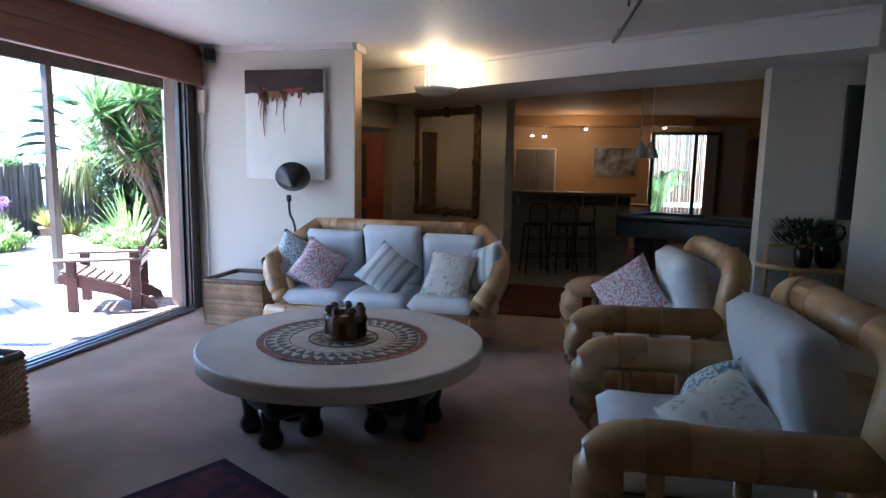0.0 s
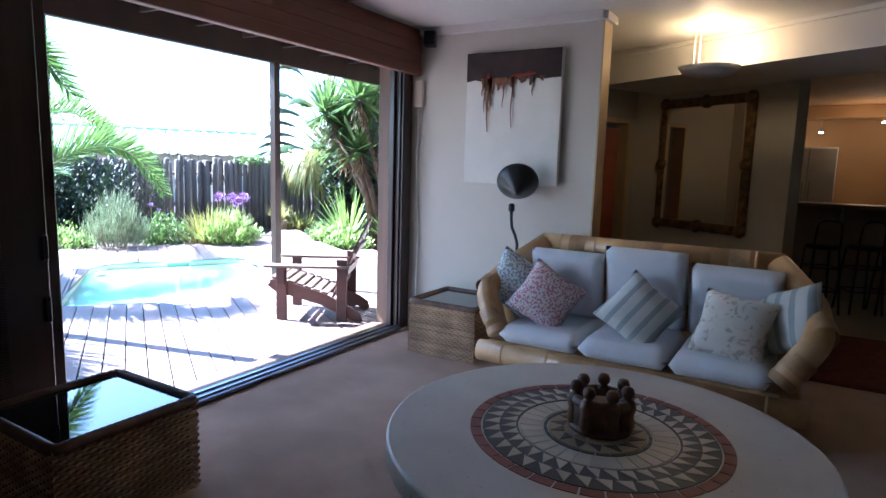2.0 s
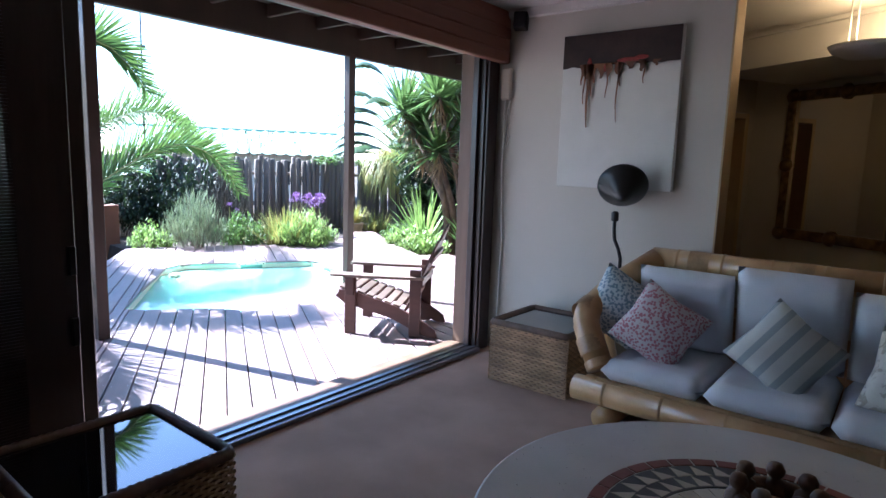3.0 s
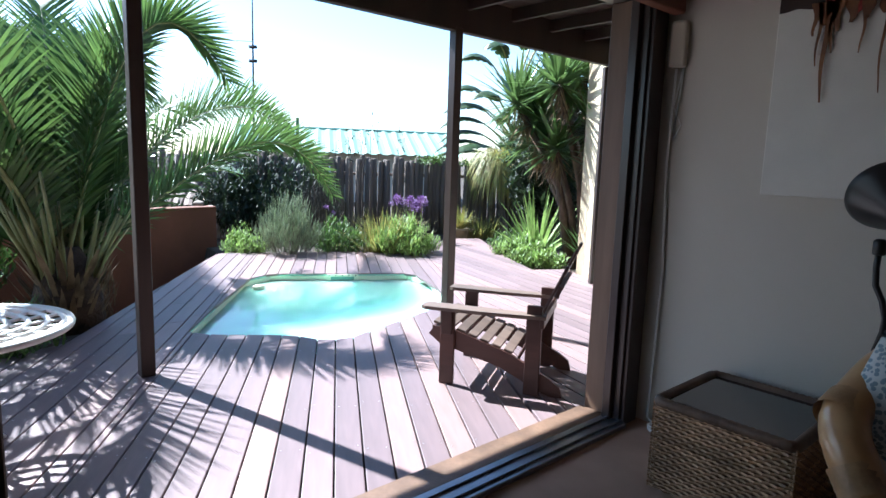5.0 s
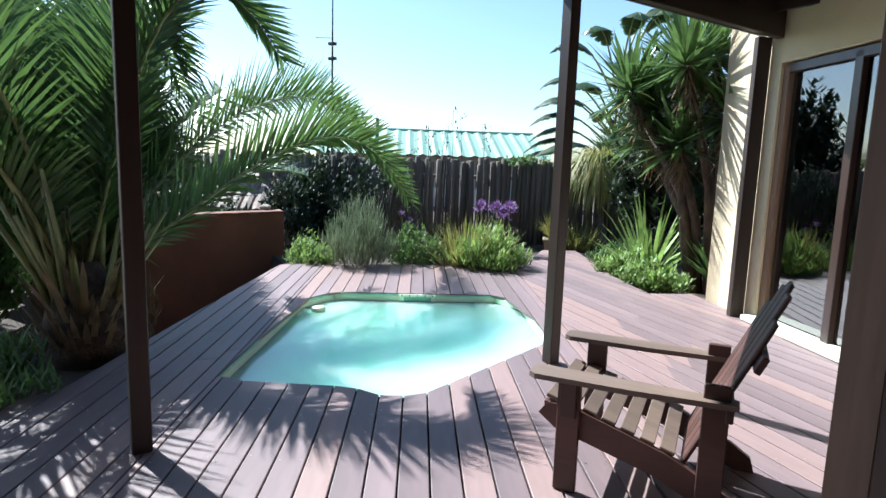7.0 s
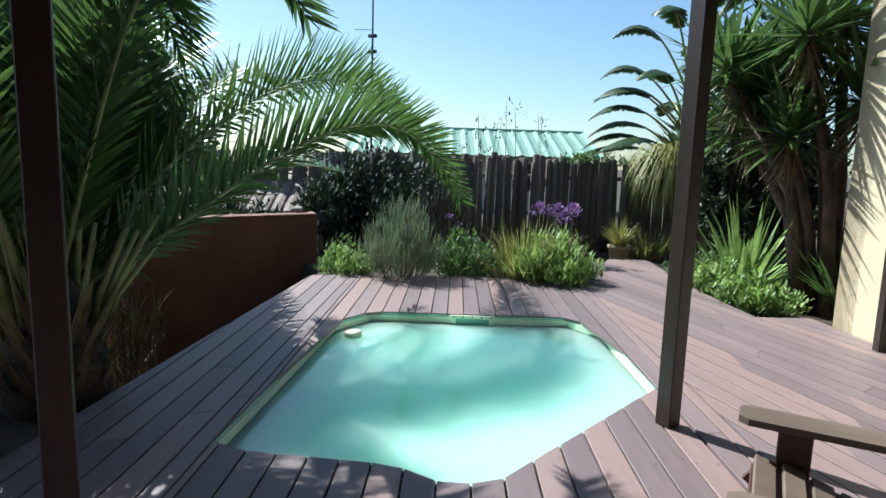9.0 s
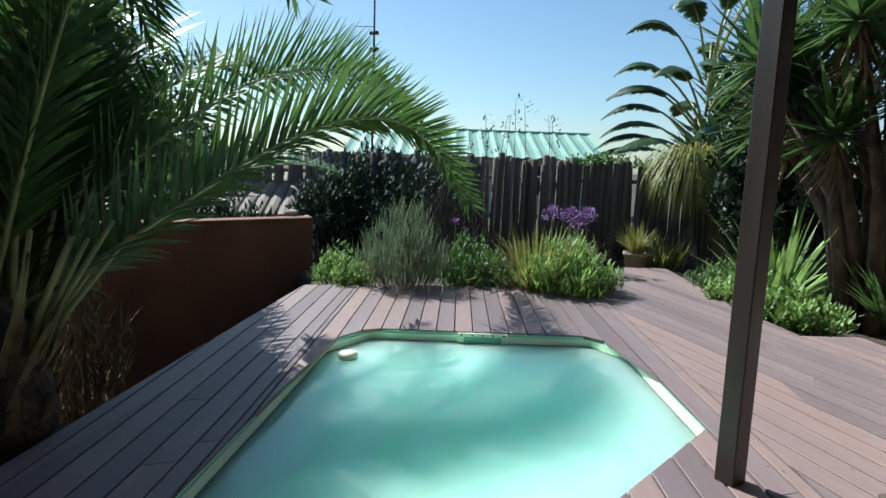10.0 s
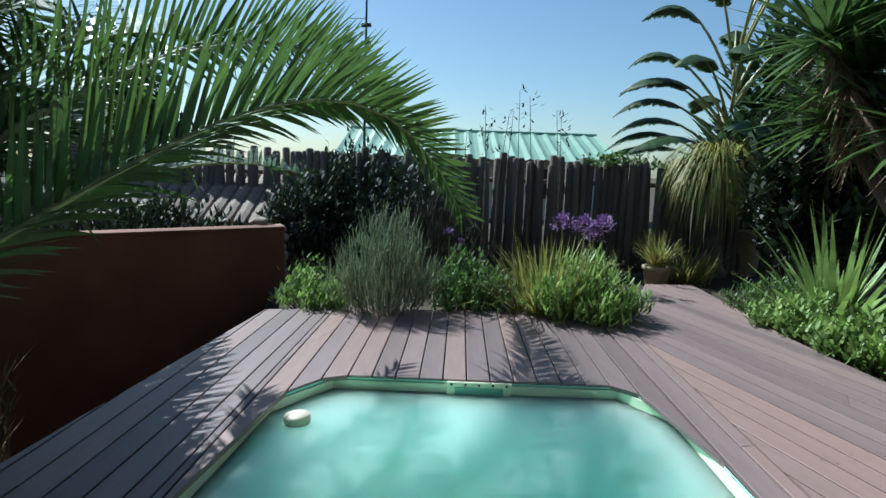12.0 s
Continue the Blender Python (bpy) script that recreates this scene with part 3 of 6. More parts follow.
def coffee_table():
    t = thing("coffee_table", pose(-1.122, 3.205, 0), "round cream stone table with a mosaic rosette on carved black legs", "table")
    bm = lathe(bmesh.new(), [(0.70, 0.376), (0.815, 0.377), (0.826, 0.382), (0.829, 0.39), (0.831, 0.462), (0.828, 0.470), (0.820, 0.474)], 72)
    part("tabletop", bm, M_TABLE, t, "", True).data.polygons[-1].use_smooth = False
    red = mat("mosaic_red", (0.24, 0.075, 0.055), 0.5, vary=0.15, per_object=0.2)
    dark = mat("mosaic_dark", (0.06, 0.06, 0.062), 0.45, vary=0.15, per_object=0.2)
    pale = mat("mosaic_pale", (0.60, 0.53, 0.42), 0.45, vary=0.08, per_object=0.12)
    tan = mat("mosaic_tan", (0.42, 0.30, 0.18), 0.45, vary=0.1, per_object=0.15)
    z0, z1 = 0.4735, 0.4775

    def ring(name, r0, r1, count, material, gap=0.008, lift=0.0):
        bmr = bmesh.new()
        step = 2 * math.pi / count
        prism(bmr, fan_plate(r0, r1, gap, step - gap), z0, z1 + lift)
        first = part(name, bmr, material, t)
        for k in range(1, count):
            o = new(name, first.data)
            o.parent = t
            o.rotation_euler = (0, 0, k * step)

    def star(name, r0, r1, count, material, turn=0.0, lift=0.002):
        bmr = bmesh.new()
        step = 2 * math.pi / count
        a = step * 0.42
        prism(bmr, [(r0 * math.cos(-a), r0 * math.sin(-a)), (r1 * math.cos(a * 0.7), r1 * math.sin(a * 0.7)), (r0 * math.cos(a), r0 * math.sin(a))], z0, z1 + lift)
        first = part(name, bmr, material, t)
        for k in range(count):
            o = first if k == 0 else new(name, first.data)
            o.parent = t
            o.rotation_euler = (0, 0, turn + k * step)

    ring("mosaic_tile", 0.458, 0.50, 36, red)
    ring("mosaic_backing", 0.31, 0.452, 12, dark, 0.0)
    star("mosaic_point", 0.385, 0.447, 36, pale)
    star("mosaic_point", 0.318, 0.38, 36, pale, 0.08)
    ring("mosaic_tile", 0.215, 0.302, 32, pale)
    ring("mosaic_tile", 0.195, 0.208, 24, dark)
    ring("mosaic_backing", 0.05, 0.19, 8, tan, 0.0)
    star("mosaic_point", 0.13, 0.185, 14, dark)
    star("mosaic_point", 0.06, 0.12, 10, pale, 0.1)
    # three dark carved stools carry the top, each with four stub feet
    for a in range(3):
        ang = a * 2 * math.pi / 3 + 1.94
        c, s_ = math.cos(ang), math.sin(ang)
        bm = bmesh.new()
        box(bm, (0.46, 0.34, 0.22), (0.40 * c, 0.40 * s_, 0.262), (0, 0, math.degrees(ang) + 90), 0.05, 3)
        leg = part("support", bm, M_BLACKWOOD, t, "", True)
        for dx, dy in ((0.13, 0.12), (-0.13, 0.12), (0.13, -0.12), (-0.13, -0.12)):
            p = (0.40 * c + dy * c - dx * s_, 0.40 * s_ + dy * s_ + dx * c, 0)
            part("foot", lathe(bmesh.new(), [(0.056, 0.0), (0.068, 0.02), (0.066, 0.05), (0.046, 0.09), (0.05, 0.13), (0.065, 0.2)], 10, p), M_BLACKWOOD, leg, "", True)
    # pits and chips in the stone
    r = random.Random(9)
    v, f = [], []
    for k in range(150):
        a, q = r.uniform(0, 6.283), 0.53 + 0.28 * r.random()
        w = r.uniform(0.0012, 0.004)
        x, y = q * math.cos(a), q * math.sin(a)
        o = len(v)
        v += [(x - w, y, 0.4746), (x, y - w * 0.6, 0.4746), (x + w, y, 0.4746), (x, y + w * 0.6, 0.4746)]
        f.append((o, o + 1, o + 2, o + 3))
    for k in range(160):
        a, z = r.uniform(0, 6.283), r.uniform(0.392, 0.46)
        w = r.uniform(0.0015, 0.004)
        o = len(v)
        for da, dz in ((-w, 0), (0, -w), (w, 0), (0, w)):
            v.append((0.8316 * math.cos(a + da / 0.83), 0.8316 * math.sin(a + da / 0.83), z + dz))
        f.append((o, o + 1, o + 2, o + 3))
    tagged(mesh_from("stone_pits", v, f, M_WICKERD, t), kind="stuff")
    return t


coffee_table()


def carved_bowl():
    """Round carved wooden bowl of linked standing posts with knob tops."""
    wood = mat("carved_brown_wood", (0.17, 0.085, 0.04), 0.5, vary=0.25, scale=20, fine=90, bump=0.4)
    b = thing("candle_holder", pose(-1.12, 3.235, 0.479), "carved brown wooden ring candle holder on the table", "candle holder")
    part("base", lathe(bmesh.new(), [(0.115, 0), (0.125, 0.006), (0.122, 0.02), (0.105, 0.026)], 24), wood, b, "", True)
    for k in range(7):
        a = k * 2 * math.pi / 7
        part("post", lathe(bmesh.new(), [(0.026, 0.015), (0.034, 0.04), (0.028, 0.08), (0.036, 0.11), (0.03, 0.135), (0.014, 0.145), (0.024, 0.158), (0.026, 0.172), (0.018, 0.188), (0.005, 0.193)], 10, (0.10 * math.cos(a), 0.10 * math.sin(a), 0)), wood, b, "", True)
    part("ring_wall", lathe(bmesh.new(), [(0.098, 0.018), (0.114, 0.03), (0.112, 0.075), (0.116, 0.118), (0.104, 0.13), (0.092, 0.12), (0.09, 0.03)], 36), wood, b, "", True)
    bm = bmesh.new()
    tube(bm, [(0.102 * math.cos(a), 0.102 * math.sin(a), 0.12) for a in [2 * math.pi * k / 24 for k in range(25)]], 0.022, 8, False)
    part("linked_ring", bm, wood, b, "", True)
    part("bowl", lathe(bmesh.new(), [(0.07, 0.03), (0.085, 0.06), (0.088, 0.1), (0.08, 0.1), (0.07, 0.06), (0.01, 0.05)], 20), wood, b, "", True)
    part("candle", lathe(bmesh.new(), [(0.045, 0.05), (0.047, 0.11), (0.04, 0.118), (0.008, 0.112)], 16), mat("candle_wax", (0.55, 0.42, 0.25), 0.5, vary=0.1), b, "cream wax candle", True)
    return b


carved_bowl()


def wicker_box(m, w, d, h, label):
    """A woven box: real over-and-under strands on the sides, rolled rim, glass lid."""
    t = thing("wicker_box", m, label, "basket table", "wicker boxes")
    part("core", boxes(((w - 0.05, d - 0.05, h - 0.06), (0, 0, h / 2 - 0.02))), M_WICKERD, t)
    v, f = [], []
    rows, cols = int(h / 0.016), 0
    for side, (length, normal) in enumerate(((w, (0, -1)), (d, (1, 0)), (w, (0, 1)), (d, (-1, 0)))):
        cols = int(length / 0.028)
        off = (d if side % 2 == 0 else w) / 2 - 0.008
        tx, ty = -normal[1], normal[0]
        for r in range(rows - 1):
            z = 0.012 + r * 0.016
            o = len(v)
            for c in range(cols + 1):
                u = -length / 2 + length * c / cols
                out = off + (0.008 if (c + r) % 2 else -0.004)
                px, py = normal[0] * out + tx * u, normal[1] * out + ty * u
                v += [(px - normal[0] * 0.004, py - normal[1] * 0.004, z - 0.007), (px, py, z), (px - normal[0] * 0.004, py - normal[1] * 0.004, z + 0.0075)]
            for c in range(cols):
                a = o + 3 * c
                f += [(a, a + 3, a + 4, a + 1), (a + 1, a + 4, a + 5, a + 2)]
    tagged(mesh_from("weave", v, f, M_WICKER, t), kind="stuff")
    rim = bmesh.new()
    hw, hd = w / 2 - 0.012, d / 2 - 0.012
    pts = rounded([(0, -hd, h - 0.02), (hw, -hd, h - 0.02), (hw, hd, h - 0.02), (-hw, hd, h - 0.02), (-hw, -hd, h - 0.02), (0, -hd, h - 0.02)], 0.03, 3)
    dense = []
    for a, b in zip(pts, pts[1:]):
        k = max(1, int((b - a).length / 0.014))
        dense += [a.lerp(b, i / k) for i in range(k)]
    tube(rim, dense + [dense[0]], [0.022 + 0.004 * (i % 2) for i in range(len(dense) + 1)], 8, False)
    part("rim", rim, M_WICKERD, t, "dark braided rim", True)
    part("base_board", boxes(((w - 0.07, d - 0.07, 0.01), (0, 0, h - 0.034))), M_WICKERD, t)
    part("glass_top", boxes(((w - 0.075, d - 0.075, 0.008), (0, 0, h - 0.022), None, 0.002)), mat("smoked_glass", (0.006, 0.007, 0.009), 0.03, vary=0.0, bump=0, spec=0.9, coat=0.6), t, "dark glass top")
    return t


wicker_box(pose(-2.84, 5.14, 0), 0.6, 0.6, 0.44, "low woven wicker box with a glass top by the sofa")
wicker_box(pose(-3.07, 2.30, 0), 0.62, 0.62, 0.44, "woven wicker box table with a dark glass top by the opening")


def painting():
    p = thing("painting", pose(-2.59, 5.46, 1.36), "tall white canvas with a dark red dripping band along the top", "painting")
    cream = mat("canvas_white", (0.70, 0.68, 0.62), 0.8, vary=0.03, fine=300, bump=0.2)
    brown = mat("canvas_dark_red", (0.040, 0.019, 0.014), 0.6, vary=0.3, scale=7, fine=50, bump=0.05)
    red = mat("canvas_bright_red", (0.33, 0.03, 0.022), 0.5, vary=0.3, scale=12, fine=60, bump=0.3)
    drip = mat("canvas_drip", (0.085, 0.030, 0.014), 0.6, vary=0.3, scale=9, fine=50, bump=0.05, colour2=(0.20, 0.085, 0.03))
    part("canvas", boxes(((0.83, 0.05, 1.06), (0, 0, 0.53), None, 0.004)), cream, p)
    rnd = random.Random(5)
    bm = bmesh.new()
    n = 48
    top = 1.055
    edge = []
    for k in range(n + 1):
        x = -0.41 + 0.82 * k / n
        edge.append((x, 0.84 - 0.02 * abs(noise.noise((x * 9, 3, 0))) - 0.05 * max(0, noise.noise((x * 5, 9, 0)))))
    lo = [bm.verts.new((x, -0.034, z)) for x, z in edge]
    hi = [bm.verts.new((x, -0.034, top)) for x, z in edge]
    for k in range(n):
        bm.faces.new((lo[k], lo[k + 1], hi[k + 1], hi[k]))
    bm.normal_update()
    bmesh.ops.solidify(bm, geom=bm.faces[:], thickness=0.003)
    bmesh.ops.recalc_face_normals(bm, faces=bm.faces[:])
    part("dark_band", bm, brown, p)
    drips = ((-0.205, 0.43, 0.030), (-0.235, 0.27, 0.020), (-0.185, 0.22, 0.03), (-0.17, 0.13, 0.05), (-0.255, 0.14, 0.03), (-0.22, 0.10, 0.07), (-0.115, 0.10, 0.06), (-0.07, 0.23, 0.018), (-0.055, 0.09, 0.05), (0.008, 0.40, 0.016), (0.02, 0.16, 0.03), (0.0, 0.08, 0.06), (0.185, 0.15, 0.02), (0.17, 0.07, 0.06), (0.09, 0.05, 0.08), (0.26, 0.04, 0.05))
    for x, length, w in drips:
        bm = bmesh.new()
        ring = []
        for k in range(9):
            t = k / 8
            ring.append((x + 0.006 * math.sin(7 * t + x * 30), 0.85 - length * t, w / 2 * (1 - 0.75 * t)))
        a = [bm.verts.new((c - h, -0.041, z)) for c, z, h in ring]
        b = [bm.verts.new((c + h, -0.041, z)) for c, z, h in ring]
        for k in range(8):
            bm.faces.new((a[k], b[k], b[k + 1], a[k + 1]))
        bm.normal_update()
        bmesh.ops.solidify(bm, geom=bm.faces[:], thickness=0.003)
        bmesh.ops.recalc_face_normals(bm, faces=bm.faces[:])
        part("drip", bm, drip, p)
    for x, z, w, h in ((-0.205, 0.835, 0.04, 0.12), (-0.10, 0.815, 0.05, 0.06), (-0.06, 0.825, 0.05, 0.05), (0.07, 0.86, 0.16, 0.035), (0.16, 0.872, 0.10, 0.03)):
        part("red_daub", lathe(bmesh.new(), [(0.002, 0), (0.5, 0.02), (0.4, 0.05), (0.002, 0.07)], 10), red, p).matrix_local = pose(x, -0.040, z, 90) @ Matrix.Diagonal((w, h, 0.05, 1))
    return p


painting()


def reading_lamp():
    l = thing("floor_lamp", pose(-2.45, 5.30, 0), "black floor lamp with a wavy neck and a wide cone shade", "lamp")
    part("base", lathe(bmesh.new(), [(0.12, 0), (0.125, 0.012), (0.10, 0.022), (0.02, 0.03)], 24), M_BLACK, l, "", True)
    pts = [(0, 0, 0.02), (0, 0, 0.68), (0.012, -0.005, 0.76), (0.03, -0.01, 0.84), (0.034, -0.02, 0.90), (0.018, -0.03, 0.97), (-0.008, -0.04, 1.03), (-0.012, -0.05, 1.10), (-0.008, -0.06, 1.19)]
    part("neck", tube(bmesh.new(), pts, 0.012, 10), M_BLACK, l, "", True)
    part("collar", lathe(bmesh.new(), [(0.018, -0.035), (0.024, -0.03), (0.024, 0.02), (0.014, 0.03)], 14, (-0.008, -0.06, 1.19)), M_BLACK, l, "", True)
    turn = Vector((-0.34, 0.78, 0.52)).to_track_quat("Z", "Y").to_matrix().to_4x4()
    at = Matrix.Translation((0.05, -0.10, 1.305)) @ turn
    prof = [(0.004, 0.0), (0.02, 0.004), (0.06, 0.045), (0.115, 0.10), (0.152, 0.138), (0.165, 0.158), (0.163, 0.168), (0.15, 0.15), (0.05, 0.05), (0.004, 0.02)]
    part("shade", lathe(bmesh.new(), prof, 40), M_BLACK, l, "", True).matrix_local = at
    part("bulb", lathe(bmesh.new(), [(0.012, 0.03), (0.02, 0.05), (0.032, 0.09), (0.02, 0.12), (0.003, 0.128)], 14), M_WHITE, l, "", True).matrix_local = at
    return l


reading_lamp()


def speaker(m):
    s = thing("speaker", m, "small black wall speaker near the ceiling", "speaker", "speakers")
    part("case", boxes(((0.10, 0.09, 0.12), (0, 0, 0), None, 0.008, 2)), M_BLACK, s)
    part("grille", boxes(((0.086, 0.004, 0.106), (0, -0.046, 0), None, 0.001)), mat("speaker_cloth", (0.02, 0.02, 0.022), 0.9, fine=400, bump=0.3), s)
    part("bracket", boxes(((0.03, 0.05, 0.03), (0, 0.065, 0))), M_BLACK, s)


speaker(pose(-3.36, 5.41, 2.56, -8, 0, 20))
speaker(pose(2.17, 4.88, 2.55, -8, 0, -30))


def pendant_bowl():
    p = thing("pendant_light", pose(-1.26, 6.28, -0.045), "shallow white glass bowl light hanging under the ceiling, lit", "ceiling light")
    part("bowl", lathe(bmesh.new(), [(0.05, 2.30), (0.14, 2.315), (0.21, 2.35), (0.235, 2.385), (0.228, 2.386), (0.20, 2.36), (0.13, 2.325), (0.005, 2.315)], 36), M_WHITE, p, "", True)
    for dx in (-0.02, 0.02):
        part("rod", tube(bmesh.new(), [(dx - 0.1, 0, 2.33), (dx - 0.1, 0, 2.72)], 0.006, 8), M_WHITE, p)
    part("canopy", lathe(bmesh.new(), [(0.06, 2.70), (0.07, 2.708), (0.07, 2.72)], 20, (-0.1, 0, 0)), M_WHITE, p)
    part("bulb", lathe(bmesh.new(), [(0.01, 2.34), (0.035, 2.36), (0.035, 2.39), (0.01, 2.41)], 12), glow_mat("warm_bulb", (1.0, 0.72, 0.36), 4), p, "", True)
    lamp = new("pendant_lamp", bpy.data.lights.new("pendant_lamp", "POINT"))
    lamp.data.energy = 1.0
    lamp.data.color = (1.0, 0.62, 0.26)
    lamp.data.shadow_soft_size = 0.05
    lamp.location = (-1.26, 6.28, 2.46)


pendant_bowl()


def wall_mirror():
    c = pb(MW, -0.98, -0.03)
    m = thing("wall_mirror", pose(c[0], c[1], 0.86, 0, 0, -30), "large mirror in an ornate old gilt frame", "mirror")
    w, h = 1.18, 1.46
    part("glass", boxes(((w - 0.16, 0.012, h - 0.16), (0, 0.004, h / 2))), M_MIRROR, m)
    for name, size, at in (("frame_side", (0.10, 0.05, h), (-w / 2 + 0.05, 0, h / 2)), ("frame_side", (0.10, 0.05, h), (w / 2 - 0.05, 0, h / 2)), ("frame_rail", (w - 0.2, 0.05, 0.10), (0, 0, 0.05)), ("frame_rail", (w - 0.2, 0.05, 0.10), (0, 0, h - 0.05))):
        part(name, boxes((size, at, None, 0.018, 3)), M_GILT, m)
    for x in (-w / 2 + 0.05, w / 2 - 0.05):
        for z in (0.05, h / 2, h - 0.05):
            part("carving", lathe(bmesh.new(), [(0.002, -0.01), (0.075, 0.0), (0.06, 0.02), (0.03, 0.035), (0.002, 0.04)], 10), M_GILT, m, "", True).matrix_local = pose(x, -0.02, z, 90)
    for z in (0.05, h - 0.05):
        part("carving", lathe(bmesh.new(), [(0.002, -0.01), (0.075, 0.0), (0.06, 0.02), (0.03, 0.035), (0.002, 0.04)], 10), M_GILT, m, "", True).matrix_local = pose(0, -0.02, z, 90)
    for x in (-w / 2 + 0.105, w / 2 - 0.105):
        part("slip", boxes(((0.014, 0.03, h - 0.2), (x, -0.004, h / 2))), M_TRIM, m)


wall_mirror()


def passage_door():
    o = pb(MW, -2.0, -0.54)
    d = thing("door_2", pose(o[0], o[1], 0, 0, 0, 60), "open red-orange panel door in a cream frame", "door")
    tagged(d, kind="structure")
    red = mat("orange_red_door", (0.42, 0.085, 0.03), 0.45, vary=0.1, scale=4, fine=60, bump=0.1)
    for x in (-0.42, 0.42):
        part("door_frame", boxes(((0.05, 0.2, 2.08), (x, 0.075, 1.04), None, 0.004)), M_TRIM, d)
    part("door_frame", boxes(((0.89, 0.2, 0.05), (0, 0.075, 2.1), None, 0.004)), M_TRIM, d)
    leaf = part("leaf", boxes(((0.76, 0.04, 2.0), (0.38, 0, 1.02), None, 0.004)), red, d)
    leaf.matrix_local = pose(0.38, 0.12, 0, 0, 0, 138)
    for z, h in ((0.55, 0.7), (1.45, 0.8)):
        part("panel", boxes(((0.28, 0.05, h), (0.38, 0, z), None, 0.01)), mat("dark_panel", (0.09, 0.04, 0.035), 0.4, vary=0.1), leaf)
    part("handle", tube(bmesh.new(), [(0.7, -0.05, 1.0), (0.62, -0.05, 1.0)], 0.01, 8), M_STEEL, leaf)


passage_door()


def bar_stool(m):
    s = thing("bar_stool", m, "black metal bar stool with a hooped back", "stool", "bar stools")
    part("seat", lathe(bmesh.new(), [(0.15, 0.70), (0.17, 0.71), (0.17, 0.735), (0.15, 0.745), (0.002, 0.745)], 20), M_BLACK, s, "", True)
    for x, y in ((-0.17, -0.17), (0.17, -0.17), (0.17, 0.17), (-0.17, 0.17)):
        part("leg", tube(bmesh.new(), [(x, y, 0), (x * 0.72, y * 0.72, 0.71)], 0.012, 8), M_BLACK, s)
    for z, r in ((0.25, 0.16), (0.5, 0.145)):
        part("foot_ring", tube(bmesh.new(), [(r * math.sqrt(2) * math.cos(a), r * math.sqrt(2) * math.sin(a), z) for a in [math.pi / 4 + k * math.pi / 2 for k in range(5)]], 0.009, 6, False), M_BLACK, s)
    part("back_hoop", tube(bmesh.new(), rounded([(-0.13, -0.12, 0.72), (-0.12, -0.15, 1.02), (0.12, -0.15, 1.02), (0.13, -0.12, 0.72)], 0.09, 5), 0.011, 8), M_BLACK, s, "", True)
    return s


st = bar_stool(pose(-0.28, 8.72, 0.012, 0, 0, 20))
for x, y, r in ((0.12, 8.95, 25), (0.42, 9.05, 10)):
    copy_thing(st, pose(x, y, 0.012, 0, 0, r))


def breakfast_bar():
    b = thing("breakfast_bar", pose(0, 0, 0.012), "grey painted breakfast bar with a wooden top on brackets", "counter")
    wall = mat("bar_front_paint", (0.34, 0.31, 0.27), 0.7, vary=0.06)
    top = mat("bar_top_wood", (0.28, 0.18, 0.10), 0.4, vary=0.15, stretch=(0.15, 1, 1))
    part("bar_wall", boxes(((1.95, 0.16, 1.13), (0.15, 9.62, 0.565), (0, 0, 4), 0.004)), wall, b)
    part("bar_top", boxes(((2.0, 0.5, 0.045), (0.15, 9.42, 1.155), (0, 0, 4), 0.008)), top, b)
    for x in (-0.6, -0.1, 0.4, 0.9):
        part("bracket", tube(bmesh.new(), [(x, 9.54, 0.92), (x, 9.3, 1.12)], 0.012, 6), M_WHITE, b)


breakfast_bar()


